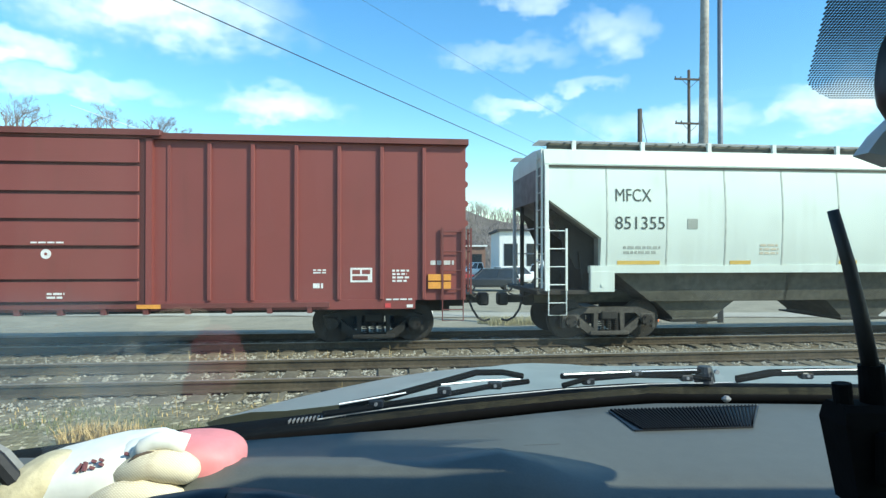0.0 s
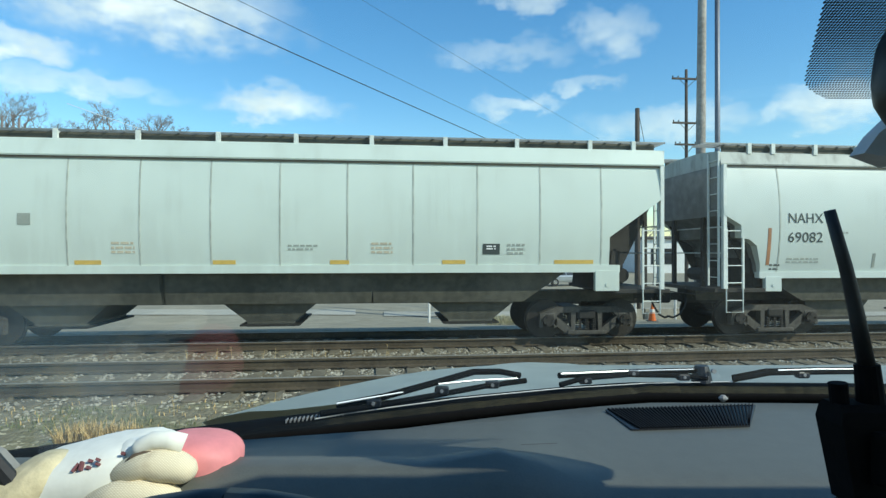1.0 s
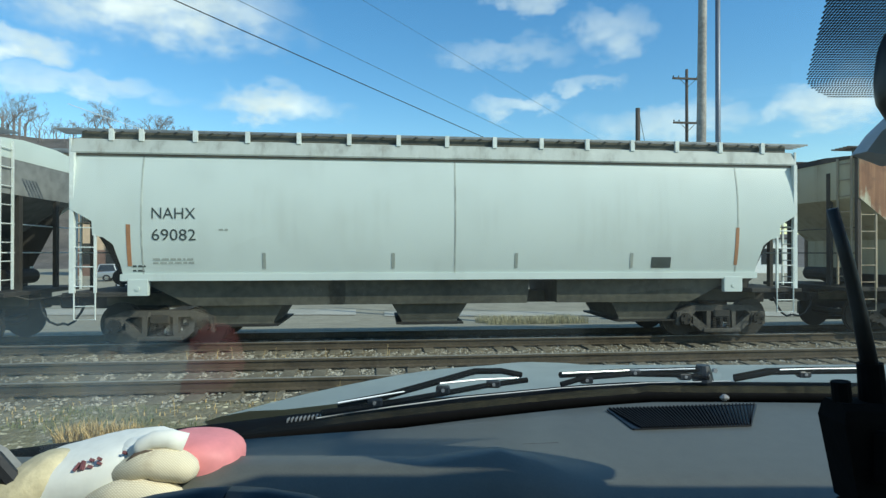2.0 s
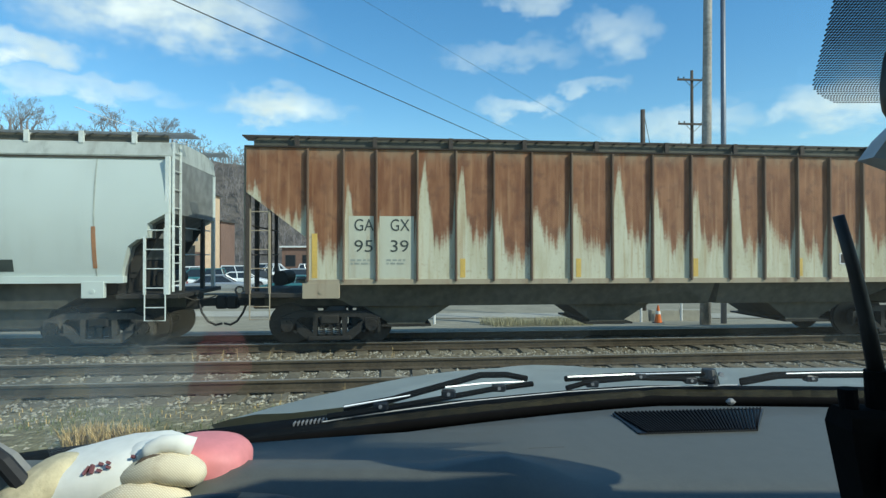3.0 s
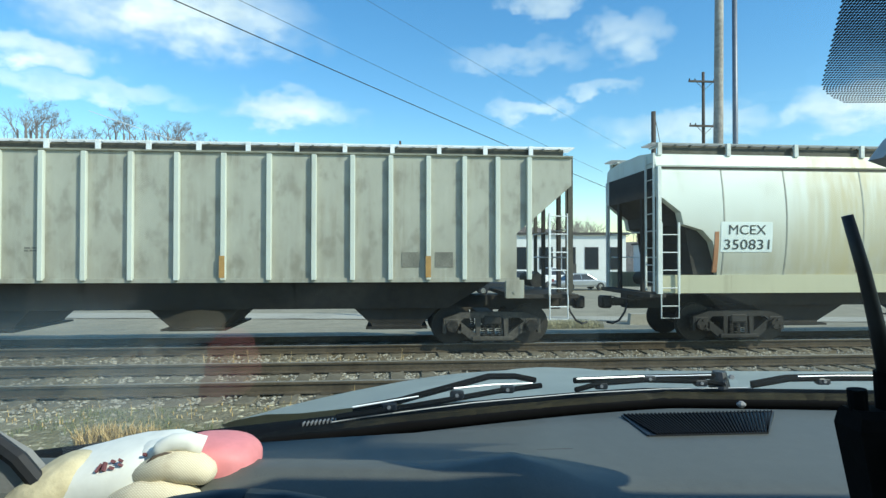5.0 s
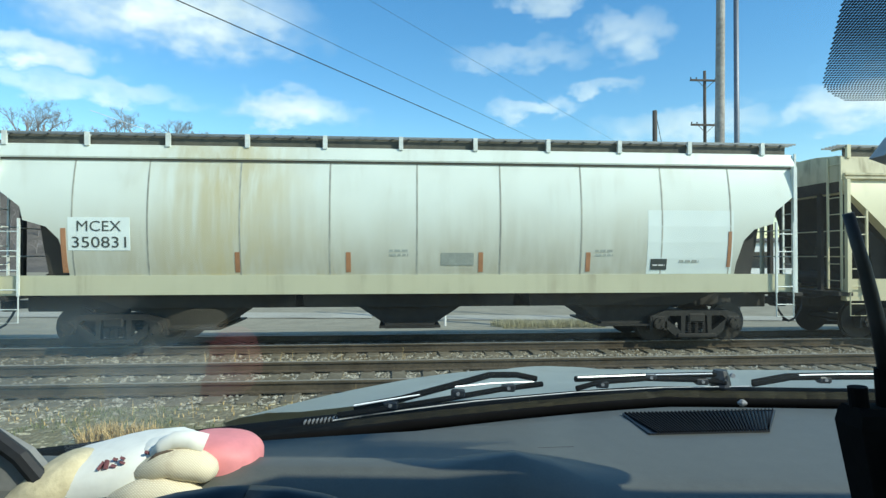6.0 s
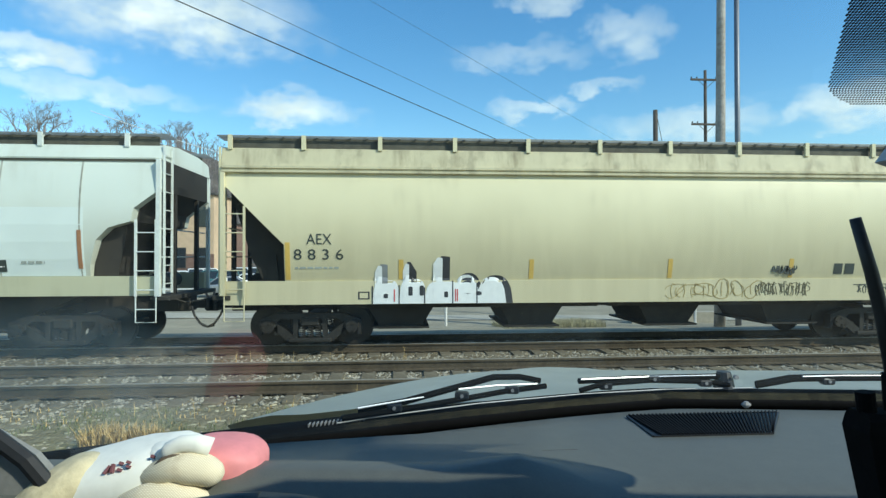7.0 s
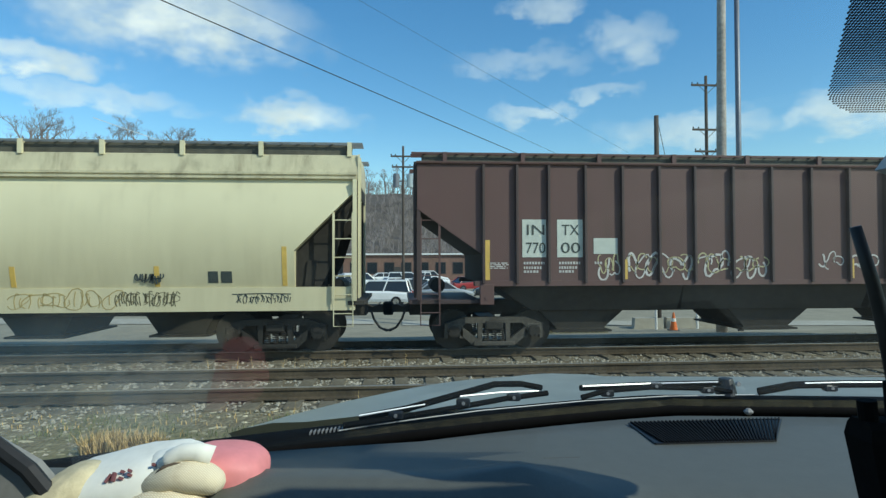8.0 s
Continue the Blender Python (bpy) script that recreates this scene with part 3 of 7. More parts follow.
def build_ground():
    xs = sorted(set([-3000, -1500, -800, -500, -380, -300, -240] + list(range(-200, 201, 8)) + [240, 300, 380, 500, 800, 1500, 3000]
                    + [x * 0.5 for x in range(-44, 45)]))
    ys = sorted(set([-2500, -900, -300, -80, -30, -12, -6, 0, 105, 115, 125, 135, 145, 155, 165, 180, 200, 215, 240, 300, 500, 1200, 3500]
                    + [y * 0.4 for y in range(5, 66)] + [28, 34, 42, 52, 64, 78, 92]))
    rows = [[(x, y, ground_height(x, y)) for x in xs] for y in ys]
    me = Geo().loft(rows, caps=False, closed=False).mesh("ground")
    ob = new("ground", me)
    for key in ("soil", "ballast", "lot", "hillside"):
        me.materials.append(M[key])
    for p in me.polygons:
        c = p.center
        # ballast colour runs past the bed to deepen the shade behind the train
        p.material_index = 1 if 8.0 < c.y < 16.8 else 2 if 16.8 <= c.y < 100 else 3 if c.y >= 100 else 0
    tagged(ob, "dry gravelly ground with ballast beds and a pale lot", "ground", kind="structure")


def track(y, z, name, label):
    """Two rails on timber ties, the ties nearest the camera each a part of their own."""
    base = tagged(new(name), label, "railway track", kind="structure")
    prof = [(-0.068, 0), (0.068, 0), (0.068, 0.012), (0.012, 0.03), (0.012, 0.12), (0.036, 0.132), (0.036, 0.160), (0.028, 0.168),
            (-0.028, 0.168), (-0.036, 0.160), (-0.036, 0.132), (-0.012, 0.12), (-0.012, 0.03), (-0.068, 0.012)]
    for side in (-1, 1):
        yy = y + side * 0.753
        web = Geo().loft([[(x, yy + a, z - 0.170 + b) for a, b in prof] for x in (-260, -40, 0, 40, 260)])
        part("rail", web, M["railside"], base)
        part("rail_head", Geo().box(-260, 260, yy - 0.030, yy + 0.030, z - 0.006, z + 0.002), M["railhead"], base, "worn bright running surface")
    tie = Geo().box(-0.115, 0.115, -1.28, 1.28, -0.16, 0.0, 0.012).mesh("tie")
    tie.materials.append(M["tie"])
    rng = random.Random(int(y * 10))
    for i in range(-42, 58):
        t = part("tie", tie, M["tie"], base)
        t.location = (i * 0.515 + rng.uniform(-0.03, 0.03), y + rng.uniform(-0.05, 0.05), z - 0.171 + rng.uniform(-0.012, 0.004))
        t.rotation_euler = (rng.uniform(-0.01, 0.01), 0, rng.uniform(-0.025, 0.025))
    rest = Geo()
    for i in list(range(-400, -42)) + list(range(58, 420)):
        rest.box(i * 0.515 - 0.115, i * 0.515 + 0.115, y - 1.28, y + 1.28, z - 0.33, z - 0.171)
    tagged(part("far_ties", rest, M["tie"], base), kind="stuff")
    plates = Geo()
    for i in range(-42, 58):
        for side in (-1, 1):
            for d in (-0.105, 0.105):
                plates.box(i * 0.515 - 0.07, i * 0.515 + 0.07, y + side * 0.753 + d - 0.05, y + side * 0.753 + d + 0.05, z - 0.171, z - 0.155)
    tagged(part("tie_plates", plates, M["railside"], base, "rusty tie plates"), kind="stuff")


def stones(name, n, x0, x1, y0, y1, zf, size, mat, label, seed, skip=None):
    rng = random.Random(seed)
    g = Geo()
    for _ in range(n):
        x, y = rng.uniform(x0, x1), rng.uniform(y0, y1)
        if skip and skip(x, y, rng):
            continue
        s = size * rng.uniform(0.55, 1.35)
        a = rng.uniform(0, 6.28)
        c, d = math.cos(a), math.sin(a)
        z = zf(x, y)
        pts = [(rng.uniform(0.7, 1.1) * px, rng.uniform(0.6, 1.1) * py, pz) for px, py, pz in
               ((1, 0.1, 0), (0.1, 1, 0.05), (-1, 0, 0), (0, -1, 0.05), (0.1, 0, rng.uniform(0.6, 1.0)), (0, 0, -0.6))]
        g.add([(x + s * (c * p - d * q), y + s * (d * p + c * q), z + s * r * 0.8) for p, q, r in pts],
              [(0, 1, 4), (1, 2, 4), (2, 3, 4), (3, 0, 4), (1, 0, 5), (2, 1, 5), (3, 2, 5), (0, 3, 5)])
    return solid(name, g, mat, label, "gravel", kind="stuff")


# ------------------------------------------------------------------ railway cars
HALF = 1.56          # half width of a car side


def wheelset_mesh():
    g = Geo()
    for s in (-1, 1):
        y = s * 0.72
        for r, a, b in ((0.455, -0.01, 0.03), (0.425, 0.02, 0.075), (0.33, 0.025, 0.05), (0.12, -0.02, 0.10)):
            g.disc_y(0, 0, r, y + s * a, y + s * b, 28)
        g.disc_y(0, 0, 0.13, s * 0.95, s * 1.17, 16)
        for i in range(3):
            q = i * 2.0944
            g.disc_y(0.085 * math.cos(q), 0.085 * math.sin(q), 0.022, s * 1.16, s * 1.20, 6)
    g.disc_y(0, 0, 0.085, -1.0, 1.0, 12)
    return g.mesh("wheelset")


def side_frame_mesh():
    """Cast truck side frame in the plane y = 0, between the axles at x = -0.89 and 0.89."""
    g = Geo()
    top = [(-1.08, 0.60), (-0.70, 0.74), (0.70, 0.74), (1.08, 0.60), (1.08, 0.47), (0.72, 0.52), (0.62, 0.61), (-0.62, 0.61), (-0.72, 0.52), (-1.08, 0.47)]
    g.prism(top, -0.09, 0.09)
    for s in (-1, 1):
        bar = [(s * 0.95, 0.52), (s * 0.74, 0.56), (s * 0.30, 0.22), (s * 0.46, 0.12)]
        g.prism(bar if s > 0 else bar[::-1], -0.08, 0.08)
        g.prism([(s * 0.36, 0.20), (s * 0.27, 0.20), (s * 0.25, 0.64), (s * 0.36, 0.64)], -0.085, 0.085)
        g.box(s * 0.89 - 0.16, s * 0.89 + 0.16, -0.10, 0.10, 0.42, 0.60, 0.02)
        g.box(s * 0.89 - 0.20, s * 0.89 - 0.13, -0.08, 0.08, 0.28, 0.48)
        g.box(s * 0.89 + 0.13, s * 0.89 + 0.20, -0.08, 0.08, 0.28, 0.48)
    g.box(-0.46, 0.46, -0.12, 0.12, 0.12, 0.21, 0.02)
    return g.mesh("side_frame")


def spring_mesh():
    g = Geo()
    for i in range(6):
        g.tube([(0.062 * math.cos(a), 0.062 * math.sin(a), i * 0.042 + 0.042 * a / 6.283) for a in (k * 1.0472 for k in range(7))], 0.014, 5)
    return g.mesh("spring")


SHARED = {}


def truck(parent, x, frame_mat):
    """A two-axle truck whose middle is x metres along the car. Returns its wheelsets."""
    if not SHARED:
        SHARED.update(wheelset=wheelset_mesh(), side_frame=side_frame_mesh(), spring=spring_mesh(),
                      bolster=Geo().box(-0.20, 0.20, -1.14, 1.14, 0.46, 0.66, 0.03).mesh("bolster"),
                      brake_beam=Geo().box(-0.05, 0.05, -0.85, 0.85, 0.30, 0.40).mesh("brake_beam"))
    base = new("truck")
    base.parent, base.location = parent, (x, 0, 0)
    for s in (-1, 1):
        me = SHARED["side_frame"].copy()
        o = part("side_frame", me, frame_mat, base)
        o.location = (0, s * 1.02, 0)
        for dx in (-0.17, 0.0, 0.17):
            o = part("spring", SHARED["spring"], M["cast"], base)
            o.location = (dx, s * 1.05, 0.205)
    part("bolster", SHARED["bolster"], M["cast"], base)
    for s in (-0.42, 0.42):
        o = part("brake_beam", SHARED["brake_beam"], M["cast"], base)
        o.location = (s, 0, 0)
    sets = []
    for s in (-1, 1):
        w = part("wheelset", SHARED["wheelset"], M["wheel"], base)
        w.location = (s * 0.89, 0, 0.44)
        sets.append(w)
    return sets


def ladder(parent, x0, x1, z0, z1, rungs, mat, y=-HALF + 0.02, stirrup=None, tall=None):
    """Two stiles and their rungs on the car's side, with a sill step hanging below."""
    base = new("ladder")
    base.parent = parent
    for x, top in ((x0, tall or z1), (x1, z1)):
        part("stile", Geo().box(x - 0.022, x + 0.022, y - 0.025, y + 0.02, z0, top), mat, base)
    for z in rungs:
        part("rung", Geo().tube([(x0, y - 0.01, z), (x1, y - 0.01, z)], 0.013, 6), mat, base)
    if stirrup is not None:
        g = Geo().tube([(x0, y, z0), (x0, y, stirrup), (x1, y, stirrup), (x1, y, z0)], 0.015, 6)
        g.tube([(x0, y, (z0 + stirrup) / 2), (x1, y, (z0 + stirrup) / 2)], 0.012, 6)
        part("sill_step", g, mat, base)


def coupler(parent, x, s, mat):
    """Drawbar, knuckle and hoses at the end of the car; s is -1 or 1 for the end that it points to."""
    g = Geo().box(min(x - s * 1.2, x + s * 0.15), max(x - s * 1.2, x + s * 0.15), -0.22, 0.22, 0.72, 1.08, 0.02)
    part("draft_sill", g, mat, parent)
    reach = 0.62 + 0.12
    g = Geo().box(min(x + s * 0.1, x + s * reach), max(x + s * 0.1, x + s * reach), -0.09, 0.09, 0.78, 0.96, 0.02)
    a, b = sorted((x + s * (reach - 0.22), x + s * (reach + 0.02)))
    g.box(a, b, -0.20, 0.16, 0.72, 1.02, 0.04)
    part("coupler", g, M["cast"], parent)
    hose = [(x + s * 0.25, -0.42, 0.86), (x + s * 0.32, -0.46, 0.66), (x + s * 0.45, -0.46, 0.47), (x + s * 0.60, -0.43, 0.39), (x + s * 0.74, -0.40, 0.42)]
    part("air_hose", Geo().tube(hose, 0.026, 8), M["rubber"], parent)
    bar = [(x + s * 0.1, -1.3, 1.12), (x + s * 0.3, -0.9, 0.98), (x + s * 0.42, -0.3, 0.98), (x + s * 0.45, 0.1, 1.0)]
    part("uncoupling_lever", Geo().tube(bar, 0.014, 6), M["cast_pale"], parent)


def bulge(z, lo, hi, k):
    m, h = (lo + hi) / 2, (hi - lo) / 2
    return HALF - k * ((z - m) / h) ** 2


def lettering(parent, text, x, z, height, width, mat, side, name="lettering", label=""):
    me = text_mesh(text, height, width)
    for v in me.vertices:
        v.co = (v.co.x + x, -side(v.co.z + z) - 0.010, v.co.z + z)
    me.materials.append(mat)
    return part(name, me, mat, parent, label)


def decal(parent, name, x0, x1, z0, z1, mat, side, label="", off=0.008):
    g = Geo()
    zs = [z0 + (z1 - z0) * i / 4 for i in range(5)]
    g.loft([[(x0, -side(z) - off, z), (x1, -side(z) - off, z), (x1, -side(z) + 0.03, z), (x0, -side(z) + 0.03, z)] for z in zs])
    return part(name, g, mat, parent, label)


def bars(parent, x, z, rows, mat, side, seed=0, piece=0.0):
    """Small unreadable stencilling as plain bars: rows of (offset, width) at falling heights."""
    rng = random.Random(seed)
    for i, (w, h) in enumerate(rows):
        g = Geo()
        p = 0.0
        while p < w:
            q = min(w, p + (piece * rng.uniform(0.7, 1.3) if piece else rng.uniform(0.05, 0.16)))
            zz = z - i * h * 1.8
            g.box(x + p, x + q, -side(zz) - 0.008, -side(zz) + 0.01, zz, zz + h)
            p = q + (piece * 0.5 if piece else 0.03)
        part("stencilled_bar", g, mat, parent)


def body_shell(spec, side):
    """The car body: side sheets whose ends follow the slope of the hoppers, closed all round."""
    L, lo, hi = spec["L"], spec["lo"], spec["hi"]
    zs = sorted(set([lo, hi] + [z for _, z in spec["cut"]] + [lo + (hi - lo) * i / 26 for i in range(27)]))
    zs = [z for z in zs if lo <= z <= hi]

    def inset(z):
        c = sorted(spec["cut"], key=lambda q: q[1])
        if z >= c[-1][1]:
            return 0.0
        for (xa, za), (xb, zb) in zip(c, c[1:]):
            if za <= z <= zb:
                return xa + (xb - xa) * (z - za) / max(1e-6, zb - za)
        return c[0][0]

    rings = []
    for z in zs:
        i, y = inset(z), side(z)
        rings.append([(i, -y, z), (L - i, -y, z), (L - i, y, z), (i, y, z)])
    return Geo().loft(rings)


def hopper_car(spec):
    """A covered hopper on two trucks. x runs from 0 at the body's left end; z = 0 is the rail."""
    L, lo, hi, chord, sill = spec["L"], spec["lo"], spec["hi"], spec["chord"], spec["sill"]
    car = thing("hopper_car", spec["label"], "freight car", group="cars of the freight train")
    paint, sillm, roofm, white = spec["paint"], spec["sill_mat"], spec["roof_mat"], spec["trim"]
    k = spec.get("bulge", 0.0)
    ribs = spec.get("ribs")

    def side(z):
        return bulge(z, lo, chord, k)

    part("body", body_shell(spec, side), paint, car, smooth=False)
    if spec.get("panels"):
        edges = [0.0] + list(ribs) + [L]
        cut = sorted(spec["cut"], key=lambda q: q[1])
        zt, xb, zb = cut[-1][1], cut[0][0], cut[-2][1]
        for a, b in zip(edges, edges[1:]):
            if a < 0.1:
                pts = [(0.01, hi), (b, hi), (b, zb), (0.01, zt)]
            elif b > L - 0.1:
                pts = [(a, hi), (b - 0.01, hi), (b - 0.01, zt), (a, zb)]
            else:
                pts = [(a, hi), (b, hi), (b, lo), (a, lo)]
            mid = (a + b) / 2
            o = part("side_sheet", Geo().prism([(x - mid, z - lo) for x, z in pts], -0.006, 0.0), spec["panels"], car)
            o.location = (mid, -side(2) - 0.002, lo)
    # top chord and the roof
    if spec.get("bands"):
        for z0, z1 in spec["bands"]:
            for s in (-1, 1):
                y0, y1 = sorted((s * (HALF - k - 0.02), s * (HALF - k + 0.09)))
                part("roof_rail", Geo().box(0, L, y0, y1, z0, z1), spec.get("chord_mat", paint), car)
    g = Geo()
    w = HALF - k * 1.0
    top = spec["top"]
    rings = []
    for x in (-0.02, L + 0.02):
        rings.append([(x, -w - 0.05, chord), (x, -w - 0.06, chord + 0.03), (x, -w + 0.02, hi - 0.02), (x, -w + 0.14, hi + 0.02), (x, -0.6, hi + 0.09), (x, 0.6, hi + 0.09),
                      (x, w - 0.14, hi + 0.02), (x, w - 0.02, hi - 0.02), (x, w + 0.06, chord + 0.03), (x, w + 0.05, chord)])
    part("roof", g.loft(rings), spec.get("chord_mat", paint), car)
    # dark strip standing in for the shadow line of the eave
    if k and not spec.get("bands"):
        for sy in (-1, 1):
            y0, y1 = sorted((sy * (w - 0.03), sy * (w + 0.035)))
            part("eave_joint", Geo().box(0.01, L - 0.01, y0, y1, chord - 0.042, chord - 0.003), M["hull"], car, "dark strip painted as the shade below the roof")
    # hatch trough, running boards and their posts
    part("hatch_trough", Geo().box(0.5, L - 0.5, -0.42, 0.42, hi + 0.06, hi + 0.16, 0.03), roofm, car)
    nh = 8
    for i in range(nh):
        x0 = 0.7 + (L - 1.4) * i / nh
        part("hatch_cover", Geo().box(x0, x0 + (L - 1.4) / nh - 0.1, -0.36, 0.36, hi + 0.162, hi + 0.20, 0.02), roofm, car)
    over = spec.get("over", 0.12)
    for s in (-1, 1):
        y0, y1 = sorted((s * 0.92, s * 1.38))
        g = Geo()
        for j in range(5):
            yy = y0 + (y1 - y0) * j / 4
            g.box(-over, L + over, yy - 0.012, yy + 0.012, top - 0.035, top)
        n_cross = int(L / 0.35)
        for j in range(n_cross):
            x = L * (j + 0.5) / n_cross
            g.box(x - 0.02, x + 0.02, y0, y1, top - 0.028, top - 0.008)
        part("running_board", g, spec.get("board_mat", M["grating"]), car)
        a, b = sorted((s * 1.27, s * 1.30))
        part("board_kerb", Geo().box(0.1, L - 0.1, a, b, hi - 0.02, top - 0.045), spec.get("kerb_mat", M["hull"]), car)
        for x in spec["posts"]:
            a, b = sorted((s * 1.36, s * 1.42))
            g = Geo().box(x - 0.045, x + 0.045, a, b, hi - 0.04, top + 0.002)
            a, b = sorted((s * 0.92, s * 1.38))
            g.box(x - 0.03, x + 0.03, a, b, top - 0.07, top - 0.037)
            part("board_bracket", g, white, car)
    # ribs or weld seams
    for x in (ribs or ()):
        for s in (-1, 1):
            y = s * (side(2.5) + spec["rib_depth"] / 2)
            d, hw = spec["rib_depth"] / 2, spec["rib_half"]
            o = Geo().box(x - hw, x + hw, y - d, y + d, lo - 0.02, chord - 0.02, 0.008)
            part("rib", o, spec["rib_mat"], car)
    for x in spec.get("seams", ()):
        zs = [lo + (chord - lo) * i / 8 for i in range(9)]
        z0 = lo
        for cx, cz in spec["cut"]:
            if x < cx or x > L - cx:
                z0 = max(z0, cz)
        g = Geo().loft([[(x - 0.016, -side(z) - 0.007, z), (x + 0.016, -side(z) - 0.007, z), (x + 0.016, -side(z) + 0.02, z), (x - 0.016, -side(z) + 0.02, z)]
                        for z in zs if z >= z0])
        part("weld_seam", g, spec["seam_mat"], car)
    # side sill, hopper bays, centre sill
    e = spec["sill_in"]
    for s in (-1, 1):
        y0, y1 = sorted((s * (HALF - k - 0.12), s * (HALF - k + 0.05)))
        part("side_sill", Geo().box(e, L - e, y0, y1, sill[0], sill[1], 0.012), sillm, car)
    for x0, x1, z0 in spec.get("brackets", ()):
        g = Geo().box(x0, x1, -(HALF - k + 0.06), -(HALF - k - 0.05), z0, sill[0] + 0.04, 0.01)
        g.disc_y((x0 + x1) / 2, z0 + 0.14, 0.045, -(HALF - k + 0.075), -(HALF - k + 0.05), 10)
        part("jacking_pad", g, sillm, car)
    hull = spec["hull"]
    und = spec["under"]
    for i, c in enumerate(spec["bays"]):
        hw = spec["bay_half"]
        g = Geo()
        wt, wb = HALF - k - 0.14, 1.02
        lb = c - (hw * 0.98 if i else spec["out_top"] + 0.15)
        rb = c + (hw * 0.98 if i < len(spec["bays"]) - 1 else spec["out_top"] + 0.15)
        g.loft([[(c - hw, -wt, sill[0] + 0.1), (c + hw, -wt, sill[0] + 0.1), (c + hw, wt, sill[0] + 0.1), (c - hw, wt, sill[0] + 0.1)],
                [(lb, -wb - 0.12, und), (rb, -wb - 0.12, und), (rb, wb + 0.12, und), (lb, wb + 0.12, und)]])
        part("hopper_bay", g, hull, car)
        o = Geo()
        o.loft([[(c + sx * spec["out_top"], sy * wb, und + 0.02) for sx, sy in ((-1, -1), (1, -1), (1, 1), (-1, 1))],
                [(c + sx * spec["out_bot"], sy * (wb - 0.1), 0.47) for sx, sy in ((-1, -1), (1, -1), (1, 1), (-1, 1))],
                [(c + sx * spec["out_bot"], sy * (wb - 0.1), 0.36) for sx, sy in ((-1, -1), (1, -1), (1, 1), (-1, 1))]])
        part("hopper_outlet", o, hull, car)
        part("outlet_gate", Geo().box(c - spec["out_bot"] - 0.12, c + spec["out_bot"] + 0.12, -wb - 0.05, wb + 0.05, 0.385, 0.425), M["cast"], car)
    part("centre_sill", Geo().box(0.1, L - 0.1, -0.24, 0.24, 0.78, 1.05), hull, car)
    # ends: platform, posts, inner bracing
    for s, xe in ((-1, 0.0), (1, L)):
        def X(d):
            return xe - s * d
        # end and slope sheets coloured dark to hold the shade between cars
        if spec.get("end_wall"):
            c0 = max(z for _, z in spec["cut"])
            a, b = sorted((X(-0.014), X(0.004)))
            part("end_wall", Geo().box(a, b, -(w - 0.10), w - 0.10, c0 - 0.02, hi - 0.03), spec["end_wall"], car, "grimy end sheet with shade painted in")
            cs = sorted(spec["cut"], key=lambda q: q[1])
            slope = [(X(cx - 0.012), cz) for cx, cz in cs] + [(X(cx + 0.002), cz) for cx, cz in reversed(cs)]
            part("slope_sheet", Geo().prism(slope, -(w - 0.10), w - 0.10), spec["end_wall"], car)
        a, b = sorted((X(-0.18), X(e + 0.15)))
        part("end_platform", Geo().box(a, b, -1.48, 1.48, 1.06, 1.15, 0.01), spec.get("end_mat", M["hull_dark"]), car)
        a, b = sorted((X(-0.01), X(0.07)))
        for sy in (-1, 1):
            y0, y1 = sorted((sy * 1.46, sy * 1.55))
            part("corner_post", Geo().box(a, b, y0, y1, 1.15, chord), spec.get("corner_mat", white), car)
            y0, y1 = sorted((sy * 0.62, sy * 0.74))
            part("end_post", Geo().box(a, b, y0, y1, 1.15, hi - 0.3), spec.get("end_mat", M["hull_dark"]), car)
        zc = max(z for _, z in spec["cut"])
        a, b = sorted((X(0.25), X(e + 0.55)))
        if not spec.get("open_ends"):
            part("end_bulkhead", Geo().prism([(X(0.95), 1.15), (X(1.15), 1.15), (X(1.05), 2.0), (X(0.85), 2.0)], -1.2, 1.2), spec.get("end_mat", M["hull_dark"]), car)
        # end webs whose dark colour fills the shaded space under the slope
        c1 = sorted(spec["cut"], key=lambda q: q[1])
        gus = [(X(0.10), zc - 0.12)] + [(X(max(0.12, cx - 0.01)), cz - 0.01) for cx, cz in c1[::-1][1:]] + [(X(0.80), lo), (X(0.52), lo + 0.55)]
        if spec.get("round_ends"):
            # dark rounded web close against the body, its near black standing for shade
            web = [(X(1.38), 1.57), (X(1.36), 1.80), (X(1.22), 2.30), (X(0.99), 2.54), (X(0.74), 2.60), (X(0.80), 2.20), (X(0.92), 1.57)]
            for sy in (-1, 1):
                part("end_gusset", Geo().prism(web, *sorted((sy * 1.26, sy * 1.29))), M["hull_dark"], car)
        for sy in () if spec.get("open_ends") else (-1, 1):
            part("end_gusset", Geo().prism(gus, *sorted((sy * 1.12, sy * 1.15))), spec.get("end_mat", M["hull_dark"]), car)
        part("brake_gear", Geo().tube([(X(0.5), -0.5, 1.42), (X(0.5), 0.6, 1.42)], 0.17, 14), M["cast"], car)
        g = Geo().tube([(X(0.1), -1.45, 1.95), (X(0.1), 1.45, 1.95)], 0.016, 6)
        g.tube([(X(0.1), -1.45, 2.55), (X(0.1), 1.45, 2.55)], 0.016, 6)
        part("end_handrail", g, white, car)
        x0, x1 = sorted((X(0.07), X(0.47)))
        rungs = [1.28 + i * 0.39 for i in range(int((spec["lad_top"] - 1.28) / 0.39) + 1)]
        ladder(car, x0, x1, 1.15, spec["lad_top"], rungs, spec.get("lad_mat", white), y=-HALF + 0.04, stirrup=0.62)
        # end ladder on the end wall
        g = Geo()
        for yy in (-1.42, -1.02):
            g.box(X(-0.05) - 0.02, X(-0.05) + 0.02, yy - 0.02, yy + 0.02, 1.2, hi)
